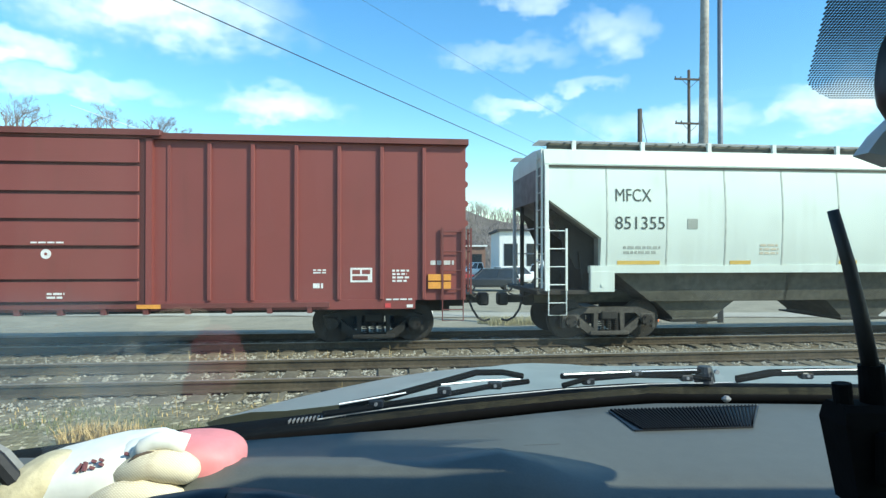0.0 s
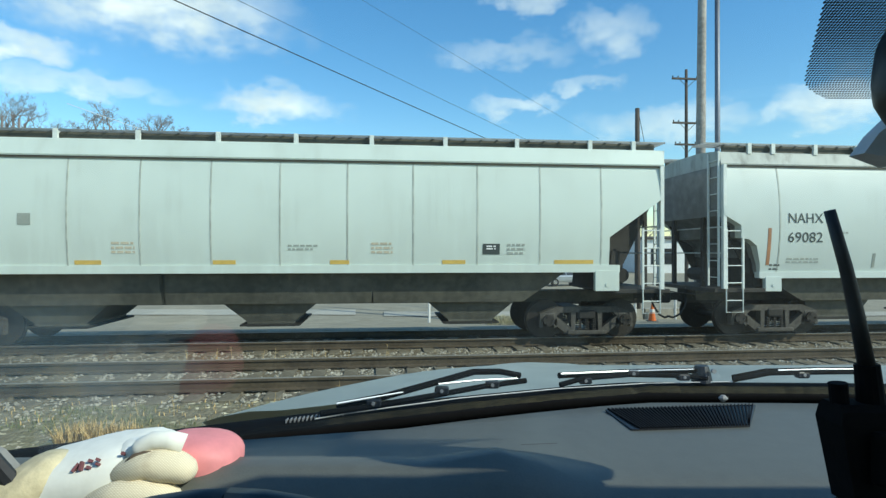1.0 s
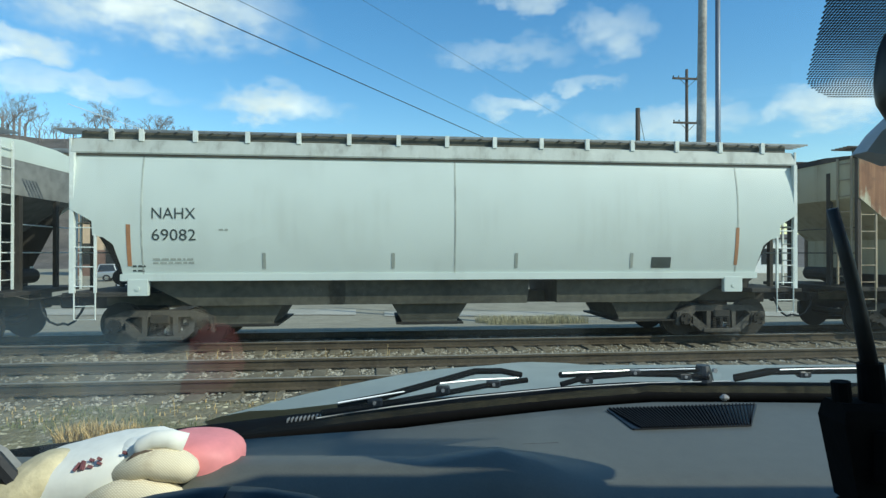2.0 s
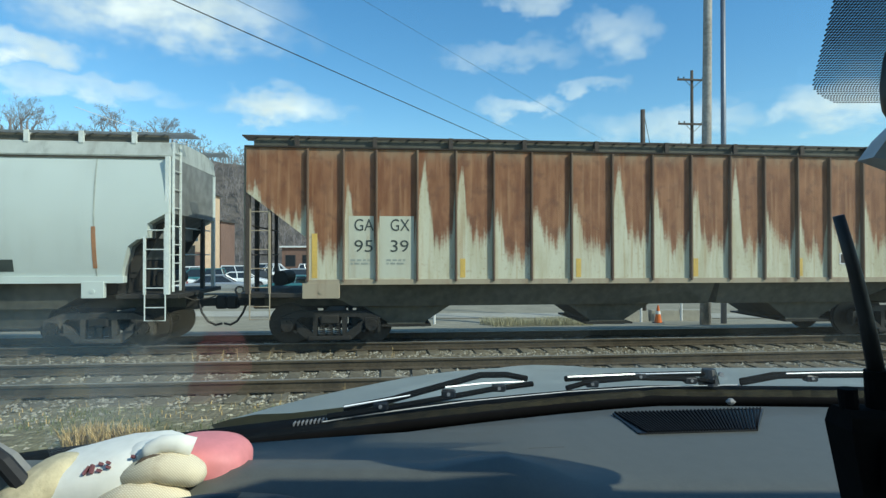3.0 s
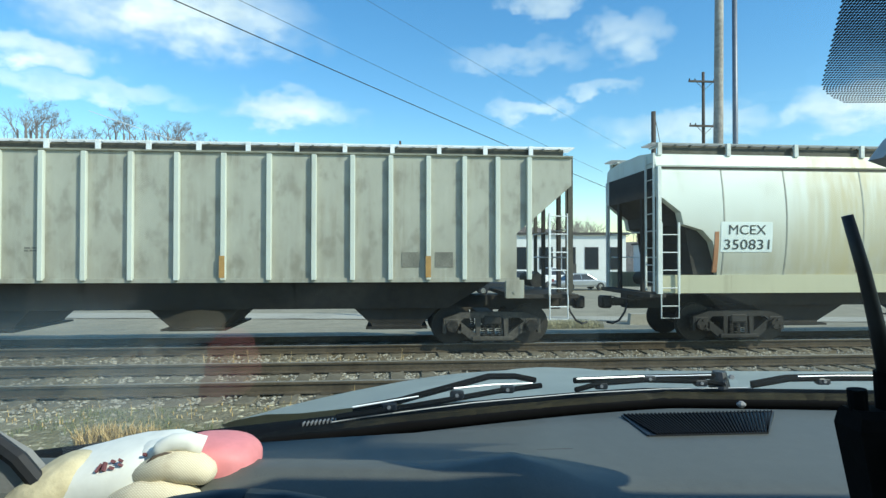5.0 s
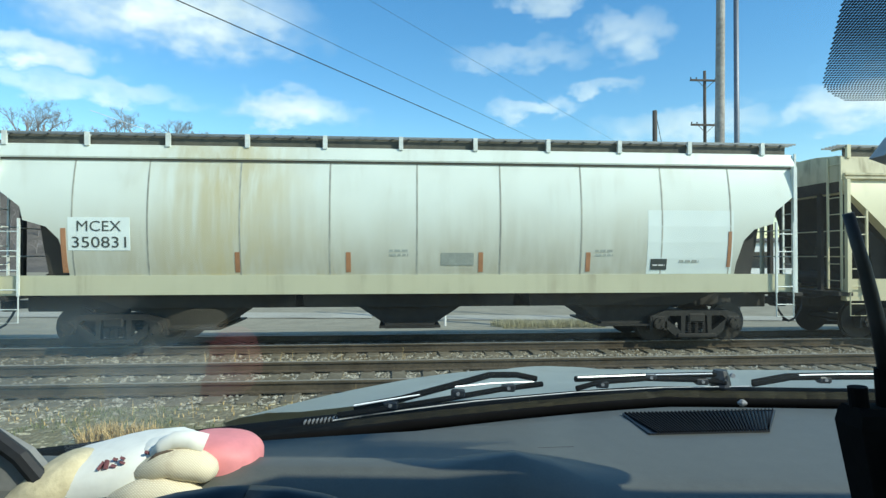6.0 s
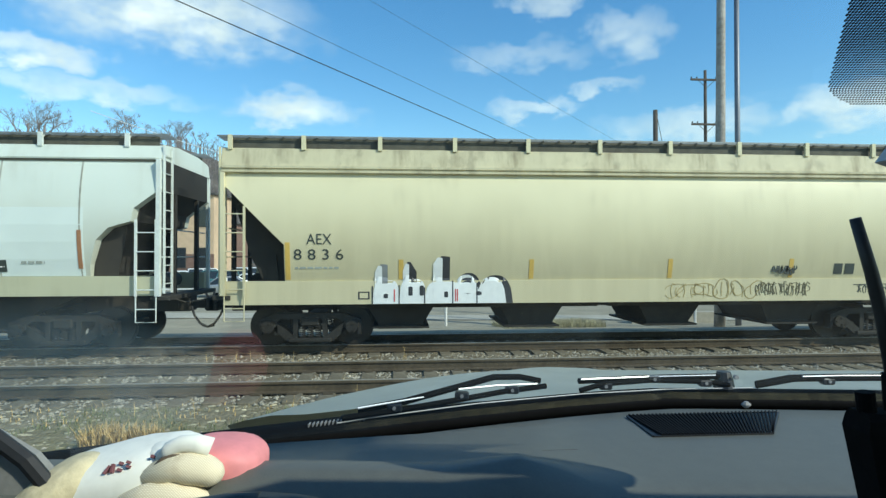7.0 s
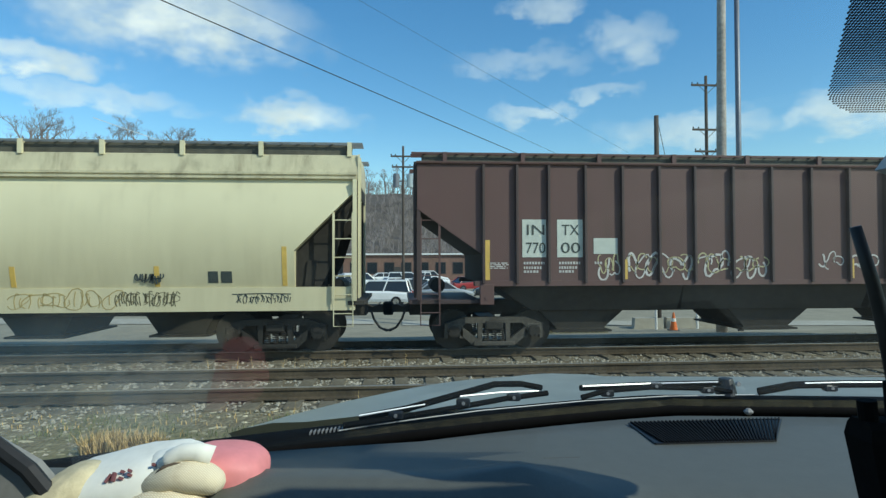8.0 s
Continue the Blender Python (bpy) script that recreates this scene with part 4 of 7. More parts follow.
        for i in range(8):
            g.tube([(X(-0.05), -1.42, 1.4 + i * 0.38), (X(-0.05), -1.02, 1.4 + i * 0.38)], 0.012, 6)
        part("end_ladder", g, spec.get("corner_mat", spec.get("lad_mat", white)), car)
        coupler(car, xe, s, M["hull_dark"])
    sets = truck(car, spec["truck_in"], spec["frame_mat"]) + truck(car, L - spec["truck_in"], spec["frame_mat"])
    return car, sets, side


def car_first_pale():
    L = 16.53
    car, sets, side = hopper_car(dict(
        L=L, lo=1.62, hi=4.24, chord=3.88, sill=(1.53, 1.69), sill_in=1.0, top=4.44, cut=[(1.24, 1.62), (1.24, 2.30), (0.0, 3.17)], bulge=0.08,
        end_wall=M["end_grime_shade"], paint=M["pale"], sill_mat=M["pale"], roof_mat=M["roof_grey"], trim=M["white_steel"], seam_mat=M["seam"],
        label="pale grey-green covered hopper car with black stencilled marks", posts=[0.68] + [2.26 + 1.57 * i for i in range(8)] + [14.9, 15.9],
        seams=[1.38 + 1.372 * i for i in range(11)], bays=[3.7, 7.95, 12.3], bay_half=2.2, out_top=1.0, out_bot=0.5, under=0.87, hull=M["hull"],
        brackets=[(1.0, 1.55, 1.12), (14.96, 15.51, 1.12)], truck_in=1.6, frame_mat=M["cast_pale"], lad_top=2.5))
    lettering(car, "MFCX", 1.57, 3.10, 0.28, 0.82, M["ink"], side)
    lettering(car, "851355", 1.56, 2.49, 0.28, 1.13, M["ink"], side)
    bars(car, 1.75, 2.06, ((0.85, 0.06), (0.75, 0.06)), M["ink_faint"], side, 1)
    for x0, x1 in ((1.62, 2.6), (4.25, 4.75), (6.9, 7.35), (9.25, 9.65), (11.6, 12.1), (14.05, 14.93)):
        decal(car, "reflector_strip", x0, x1, 1.715, 1.80, M["yellow"], side)
    decal(car, "stencil_panel", 3.22, 3.46, 2.5, 2.73, M["ink_faint"], side)
    for x in (4.95, 10.1):
        bars(car, x, 2.12, ((0.45, 0.05), (0.45, 0.05), (0.45, 0.05)), M["tan_mark"], side, 2)
    bars(car, 8.4, 2.08, ((0.6, 0.04), (0.5, 0.04)), M["ink_faint"], side, 3)
    bars(car, 13.0, 2.1, ((0.4, 0.05), (0.4, 0.05), (0.35, 0.05)), M["ink_faint"], side, 4)
    decal(car, "stencil_panel", 12.47, 12.84, 1.92, 2.15, M["ink"], side)
    bars(car, 12.55, 2.08, ((0.2, 0.03), (0.2, 0.03)), M["ink_white"], lambda z: side(z) + 0.008, 5)
    return car, sets


def car_second_pale():
    L = 15.53
    car, sets, side = hopper_car(dict(
        L=L, lo=1.48, hi=4.26, chord=3.95, sill=(1.38, 1.52), sill_in=0.9, top=4.46, over=0.4,
        cut=[(0.95, 1.48), (0.92, 1.70), (0.80, 2.12), (0.62, 2.26), (0.42, 2.30), (0.41, 2.58), (0.0, 2.82)], bulge=0.15,
        paint=M["pale_b"], chord_mat=M["pale_roof"], end_wall=M["end_grime_shade"], sill_mat=M["pale_b"], roof_mat=M["roof_grey"], trim=M["white_steel"], seam_mat=M["seam"],
        label="light grey round-sided covered hopper car with black stencilled marks", posts=[0.71, 1.29] + [2.34 + 1.04 * i for i in range(12)] + [14.8],
        seams=[1.35, 7.7, 14.1], bays=[3.2, 7.2, 12.2], bay_half=2.2, out_top=0.85, out_bot=0.62, under=0.84, hull=M["hull"],
        brackets=[(1.05, 1.45, 1.08), (13.82, 14.26, 1.08)], truck_in=1.55, frame_mat=M["cast_pale"], lad_top=2.5))
    lettering(car, "NAHX", 1.55, 2.64, 0.22, 0.85, M["ink"], side)
    lettering(car, "69082", 1.55, 2.20, 0.23, 0.85, M["ink"], side)
    for x in (1.06, 14.05):
        decal(car, "reflector_strip", x, x + 0.08, 1.68, 2.52, M["brown_mark"], side)
    bars(car, 1.55, 1.80, ((0.8, 0.04), (0.8, 0.04)), M["ink_faint"], side, 6)
    for x in (3.70, 6.35, 9.0, 11.6):
        decal(car, "reflector_strip", x, x + 0.07, 1.62, 1.95, M["ink_faint"], side)
    bars(car, 2.85, 2.40, ((0.2, 0.04),), M["ink_faint"], side, 7)
    bars(car, 1.15, 1.66, ((0.25, 0.05), (0.25, 0.05)), M["ink"], side, 8)
    decal(car, "stencil_panel", 12.1, 12.55, 1.62, 1.86, M["ink"], side)
    return car, sets


def car_rusty():
    L = 16.58
    ribs = [1.25, 1.98, 2.66, 3.51, 4.33, 5.14, 5.96, 6.84, 7.75, 8.66, 9.55, 10.46, 11.27, 12.06, 12.84, 13.65, 14.40, 15.16]
    car, sets, side = hopper_car(dict(
        L=L, lo=1.42, hi=4.20, chord=4.16, sill=(1.33, 1.44), sill_in=1.2, top=4.45, cut=[(1.26, 1.42), (1.26, 2.28), (0.0, 3.24)],
        paint=M["rust_end"], open_ends=True, sill_mat=M["rust_rib"], roof_mat=M["rust_roof"], trim=M["rust_roof"], board_mat=M["rust_roof"], lad_mat=M["rust_rib"],
        chord_mat=M["rust_roof"], label="heavily rusted pale green ribbed covered hopper car", posts=[1.0 + 1.62 * i for i in range(10)],
        ribs=ribs, rib_depth=0.10, rib_half=0.022, rib_mat=M["rust_dark"], panels=M["rust"], bays=[3.3, 7.9, 12.7], bay_half=2.35, out_top=1.0,
        out_bot=0.42, under=0.84, hull=M["hull"], brackets=[(1.14, 1.9, 1.05), (14.65, 15.28, 1.05)], truck_in=1.65, frame_mat=M["cast"], lad_top=2.9))
    out = lambda z: side(z) + 0.008
    for x0, x1 in ((2.08, 2.60), (2.72, 3.44)):
        decal(car, "number_panel", x0, x1, 1.47, 2.76, M["old_panel"], side, "old pale number panel", off=0.0115)
    lettering(car, "GA", 2.20, 2.45, 0.25, 0.40, M["ink"], out)
    lettering(car, "GX", 2.95, 2.45, 0.25, 0.40, M["ink"], out)
    lettering(car, "95", 2.20, 2.01, 0.25, 0.38, M["ink"], out)
    lettering(car, "39", 2.95, 2.01, 0.25, 0.38, M["ink"], out)
    for x in (2.12, 2.86):
        bars(car, x, 1.82, ((0.4, 0.04), (0.4, 0.04)), M["ink_faint"], out, 9)
    for x, h in ((1.33, 0.92), (4.42, 0.4), (6.95, 0.4), (9.62, 0.4), (12.1, 0.4), (15.23, 0.9)):
        decal(car, "reflector_strip", x, x + 0.11, 1.47, 1.47 + h, M["yellow"], out)
    decal(car, "stencil_panel", 13.11, 13.50, 1.73, 1.99, M["ink_white"], out)
    decal(car, "stencil_mark", 13.14, 13.29, 1.76, 1.96, M["rust_roof"], out, off=0.012)
    decal(car, "stencil_mark", 13.32, 13.47, 1.76, 1.96, M["rust_roof"], out, off=0.012)
    return car, sets


def car_grey():
    L = 16.05
    ribs = [1.32, 2.07, 2.78, 3.61, 4.42, 5.24, 6.05, 6.95, 7.85, 8.77, 9.68, 10.59, 11.38, 12.17, 12.96, 13.72, 14.43, 15.11]
    car, sets, side = hopper_car(dict(
        L=L, lo=1.50, hi=4.14, chord=4.10, sill=(1.43, 1.52), sill_in=1.15, top=4.36, cut=[(1.20, 1.50), (1.20, 2.46), (0.0, 3.50)],
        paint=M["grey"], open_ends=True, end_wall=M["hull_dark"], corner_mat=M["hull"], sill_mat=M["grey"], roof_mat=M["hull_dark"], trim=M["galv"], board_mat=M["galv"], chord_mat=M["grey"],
        label="weathered grey covered hopper car with pale ribs", posts=[1.2 + 1.0 * i for i in range(15)],
        ribs=ribs, rib_depth=0.10, rib_half=0.05, rib_mat=M["grey_rib"], bays=[3.75, 8.0, 12.3], bay_half=2.2, out_top=0.95, out_bot=0.55,
        under=0.84, hull=M["hull_dark"], brackets=[(1.22, 1.55, 1.08), (14.6, 15.0, 1.08)], truck_in=1.65, frame_mat=M["cast_pale"], lad_top=2.9))
    for t, x, w in (("20", 1.50, 0.42), ("52", 2.28, 0.42), ("5", 2.98, 0.18)):
        lettering(car, t, x, 1.80, 0.23, w, M["ink_worn"], side)
    for x in (1.45, 1.72, 2.2, 2.5):
        decal(car, "stencil_mark", x, x + 0.2, 2.2, 2.42, M["ink_ghost"], side)
    for x, h in ((1.29, 0.9), (3.57, 0.45), (8.72, 0.45), (12.92, 0.45)):
        z = lambda q: side(q) + 0.101
        decal(car, "reflector_strip", x - 0.02, x + 0.09, 1.53, 1.53 + h, M["ochre"] if h < 0.5 else M["yellow"], z, off=0.004)
    for x in (12.4, 13.1):
        decal(car, "stencil_panel", x, x + 0.38, 1.74, 2.06, M["ink_worn"], side)
    for x in (4.0, 4.9):
        bars(car, x, 2.12, ((0.35, 0.03), (0.3, 0.03)), M["ink_worn"], side, 10)
    return car, sets


def car_grimy():
    L = 16.9
    car, sets, side = hopper_car(dict(
        L=L, lo=1.5, hi=4.26, chord=3.96, sill=(1.16, 1.56), sill_in=0.05, top=4.50, over=0.1,
        cut=[(1.40, 1.5), (1.38, 1.80), (1.24, 2.30), (1.00, 2.55), (0.56, 2.68), (0.50, 2.95), (0.0, 3.34)], bulge=0.16,
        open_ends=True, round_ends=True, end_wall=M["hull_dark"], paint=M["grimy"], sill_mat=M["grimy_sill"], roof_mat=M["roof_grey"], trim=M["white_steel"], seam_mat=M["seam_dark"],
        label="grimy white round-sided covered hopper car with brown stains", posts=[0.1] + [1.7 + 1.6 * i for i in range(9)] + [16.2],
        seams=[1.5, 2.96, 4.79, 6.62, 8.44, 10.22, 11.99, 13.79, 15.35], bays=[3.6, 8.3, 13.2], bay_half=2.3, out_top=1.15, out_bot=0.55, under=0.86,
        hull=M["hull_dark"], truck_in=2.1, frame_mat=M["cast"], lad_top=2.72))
    decal(car, "number_panel", 1.42, 2.62, 2.07, 2.74, M["patch"], side)
    up = lambda z: side(z) + 0.006
    lettering(car, "MCEX", 1.60, 2.46, 0.21, 0.86, M["ink"], up)
    lettering(car, "350831", 1.50, 2.13, 0.22, 1.05, M["ink"], up)
    decal(car, "paint_patch", 13.47, 15.42, 1.57, 2.96, M["patch"], side, "fresh white painted patch", off=0.005)
    decal(car, "stencil_panel", 13.56, 13.92, 1.66, 1.90, M["ink"], up)
    bars(car, 13.6, 1.75, ((0.28, 0.025),), M["ink_white"], lambda z: side(z) + 0.014, 11)
    bars(car, 14.2, 1.82, ((0.45, 0.13),), M["ink_faint"], up, 12)
    decal(car, "reflector_strip", 15.30, 15.38, 1.72, 2.5, M["brown_mark"], up)
    for x in (1.28, 4.68, 6.95, 9.75, 12.1):
        decal(car, "reflector_strip", x, x + 0.10, 1.62, 1.62 + (0.9 if x < 2 else 0.42), M["brown_mark"], side)
    decal(car, "stencil_panel", 8.95, 9.65, 1.76, 2.03, M["ink_faint"], side)
    for x in (7.85, 12.3):
        bars(car, x, 2.05, ((0.4, 0.05), (0.4, 0.05)), M["ink_faint"], side, 13)
    return car, sets


def paint_shape(car, name, x0, x1, bottom, top, face, off, mat, label="", nx=18, nz=7):
    """Sprayed paint between two curves over x, lying on the car's uneven side."""
    front, back = [], []
    for i in range(nx + 1):
        x = x0 + (x1 - x0) * i / nx
        zs = [bottom(x) + (max(top(x), bottom(x) + 0.004) - bottom(x)) * j / nz for j in range(nz + 1)]
        front.append([(x, -face(z) - off, z) for z in zs])
        back.append([(x, -face(z) + 0.01, z) for z in zs][::-1])
    return part(name, Geo().loft([a + b for a, b in zip(front, back)]), mat, car, label)


def graffiti(car, face):
    """Fat white letters with tall stems and black drop shadows, sprayed over the sill and the sheet above."""
    base = lambda x: 0.955

    def hump(x0, x1, z1, p=2.6, slant=0.0):
        m, h = (x0 + x1) / 2, (x1 - x0) / 2
        return lambda x: 0.97 + (z1 - 0.97) * max(0.0, 1 - abs((x - m) / h) ** p) ** 0.5 + slant * (x - m)

    def stem(x0, x1, z1):
        return lambda x: z1 - 0.14 * max(0.0, 1 - (x - x0) / (0.45 * (x1 - x0))) - 0.05 * max(0.0, (x - x0) / (x1 - x0) - 0.7)

    letters = ((3.10, 3.68, 1.45, (3.15, 3.30, 1.76)), (3.66, 4.24, 1.47, (3.74, 3.87, 1.80)), (4.20, 5.00, 1.42, (4.38, 4.58, 1.93)),
               (4.80, 5.38, 1.56, None), (5.32, 5.95, 1.51, None))
    for i, (x0, x1, z1, tall) in enumerate(letters):
        d = 0.05 if i < 3 else 0.08
        if i > 2:
            paint_shape(car, "graffiti_shadow", x0 + d * 0.4, x1 + d + (0.07 if i == 4 else 0), base, hump(x0 + d * 0.4, x1 + d + (0.07 if i == 4 else 0), z1 + d * 0.5), face, 0.004 + i * 0.0005, M["graffiti_black"])
        paint_shape(car, "graffiti_letter", x0, x1, base, hump(x0, x1, z1, 5.0 if i < 3 else 2.6), face, 0.008 + i * 0.0005, M["graffiti"], "white sprayed graffiti letter")
        if tall:
            a, b, zt = tall
            paint_shape(car, "graffiti_shadow", b - 0.04, b + (0.12 if i == 0 else 0.16), lambda x: 1.30, stem(b - 0.2, b + 0.16, zt + 0.03) if i != 1 else (lambda x: 1.84 - 1.6 * max(0.0, x - b - 0.03)),
                        face, 0.006, M["graffiti_grey"] if i == 0 else M["graffiti_black"], nx=8)
            paint_shape(car, "graffiti_stem", a, b, base, stem(a, b, zt), face, 0.012, M["graffiti"], nx=8)
        paint_shape(car, "graffiti_outline", x0 - 0.012, x0 + 0.012, base, lambda x: z1 - 0.12, face, 0.0125, M["graffiti_black"], nx=2)
    # counters and the small black box before the first letter
    for x, w, z0, z1 in ((3.38, 0.09, 1.07, 1.17), (3.90, 0.09, 1.12, 1.32), (4.14, 0.09, 1.12, 1.34), (4.66, 0.08, 1.08, 1.21), (5.36, 0.12, 1.12, 1.21), (5.12, 0.14, 1.15, 1.17)):
        paint_shape(car, "graffiti_counter", x - w / 2, x + w / 2, lambda q: z0 + 0.3 * abs(q - x), lambda q: z1 - 0.3 * abs(q - x), face, 0.0135, M["graffiti_black"], nx=6, nz=3)
    for x in (3.56, 4.90, 4.86):
        paint_shape(car, "graffiti_drip", x - 0.012, x + 0.012, lambda q: 1.0, lambda q: 1.26, face, 0.0135, M["red_mark"], nx=2)
    for x0, x1, z0, z1 in ((2.80, 3.04, 1.05, 1.075), (2.80, 3.04, 1.19, 1.215), (2.80, 2.83, 1.06, 1.20), (3.01, 3.04, 1.06, 1.20)):
        paint_shape(car, "graffiti_box_edge", x0, x1, lambda q: z0, lambda q: z1, face, 0.004 + z0 * 0.001, M["graffiti_black"], nx=2, nz=2)


def scribble(car, x0, x1, z0, z1, y, mat, n, seed, r=0.011, name="graffiti_line"):
    """Sprayed tags: a row of rounded, looping strokes lying flat on the sheet."""
    rng = random.Random(seed)
    w, h = (x1 - x0) / n, z1 - z0
    for i in range(n):
        cx, cz = x0 + w * (i + 0.5), z0 + h * rng.uniform(0.42, 0.58)
        rx, rz = w * rng.uniform(0.42, 0.66), h * rng.uniform(0.34, 0.50)
        a, span = rng.uniform(0, 6.28), rng.uniform(3.6, 6.6)
        k2, ph, lean = rng.uniform(0.12, 0.38), rng.uniform(0, 6.28), rng.uniform(-0.15, 0.3)
        pts = []
        for j in range(17):
            u = a + span * j / 16
            q = 1 + k2 * math.sin(2 * u + ph) + 0.12 * math.sin(3 * u + ph * 2)
            zz = rz * q * math.sin(u)
            pts.append((cx + rx * q * math.cos(u) + lean * zz, -y - 0.004, cz + zz))
        part(name, Geo().ribbon(pts, r * rng.uniform(0.7, 1.25)), mat, car)


def fine_tags(car, x0, x1, z0, z1, y, mat, n, seed, r=0.006):
    """A dense block of thin upright marker strokes with a few curls."""
    rng = random.Random(seed)
    for i in range(n):
        x = x0 + (x1 - x0) * (i + rng.uniform(0.1, 0.9)) / n
        lo, hi = z0 + (z1 - z0) * rng.uniform(0, 0.25), z0 + (z1 - z0) * rng.uniform(0.6, 1.0)
        bow, lean = rng.uniform(-0.04, 0.04), rng.uniform(-0.03, 0.04)
        pts = [(x + lean * j / 6 + bow * math.sin(math.pi * j / 6), -y - 0.004, lo + (hi - lo) * j / 6) for j in range(7)]
        if rng.random() < 0.5:
            pts += [(x + lean + 0.03 * j, -y - 0.004, hi - 0.03 * j * rng.random()) for j in (1, 2)]
        part("graffiti_line", Geo().ribbon(pts, r), mat, car)


def car_cream():
    L = 16.45
    car, sets, side = hopper_car(dict(
        L=L, lo=1.40, hi=4.24, chord=3.70, sill=(0.95, 1.44), sill_in=0.03, top=4.50, cut=[(1.28, 1.40), (1.28, 2.20), (0.05, 3.44)], bulge=0.16,
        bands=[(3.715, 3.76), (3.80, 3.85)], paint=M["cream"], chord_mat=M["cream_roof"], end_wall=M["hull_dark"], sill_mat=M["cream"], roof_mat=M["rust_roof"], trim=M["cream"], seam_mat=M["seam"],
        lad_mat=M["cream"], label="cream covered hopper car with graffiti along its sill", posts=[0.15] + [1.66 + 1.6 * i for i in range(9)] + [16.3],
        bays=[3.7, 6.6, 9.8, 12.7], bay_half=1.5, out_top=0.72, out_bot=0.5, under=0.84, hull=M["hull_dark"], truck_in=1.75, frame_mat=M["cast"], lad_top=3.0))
    lettering(car, "AEX", 1.74, 2.21, 0.22, 0.52, M["ink"], side)
    lettering(car, "8 8 3 6", 1.48, 1.89, 0.22, 1.02, M["ink"], side)
    bars(car, 1.5, 1.70, ((0.9, 0.05),), M["ink_faint"], side, 14)
    for x, h in ((1.30, 0.78), (3.65, 0.42), (6.45, 0.42), (9.55, 0.42), (12.35, 0.42), (14.92, 0.82)):
        decal(car, "reflector_strip", x, x + 0.10, 1.47, 1.47 + h, M["yellow"], side)
    ys = HALF - 0.16 + 0.05
    graffiti(car, lambda z: max(ys if z < 1.445 else 0.0, side(z)))
    scribble(car, 9.5, 11.7, 1.02, 1.40, ys, M["graffiti_tan"], 6, 3, 0.007)
    fine_tags(car, 9.6, 11.5, 1.02, 1.40, ys, M["graffiti_tan"], 14, 7, 0.007)
    fine_tags(car, 11.6, 12.8, 1.06, 1.38, ys, M["ink_olive"], 26, 4, 0.009)
    scribble(car, 11.6, 12.8, 1.08, 1.36, ys, M["ink_olive"], 5, 14, 0.007)
    fine_tags(car, 13.95, 15.1, 1.10, 1.30, ys, M["ink"], 22, 5, 0.008)
    part("graffiti_line", Geo().ribbon([(13.9, -ys - 0.004, 1.30), (14.5, -ys - 0.004, 1.315), (15.1, -ys - 0.004, 1.30)], 0.010), M["ink"], car)
    fine_tags(car, 12.0, 12.5, 1.52, 1.98, side(1.7), M["ink"], 12, 6, 0.016)
    scribble(car, 12.0, 12.5, 1.55, 1.85, side(1.7), M["ink"], 3, 16, 0.015)
    decal(car, "stencil_panel", 13.42, 13.62, 1.54, 1.78, M["ink"], side)
    decal(car, "stencil_panel", 13.68, 13.90, 1.54, 1.78, M["ink"], side)
    return car, sets


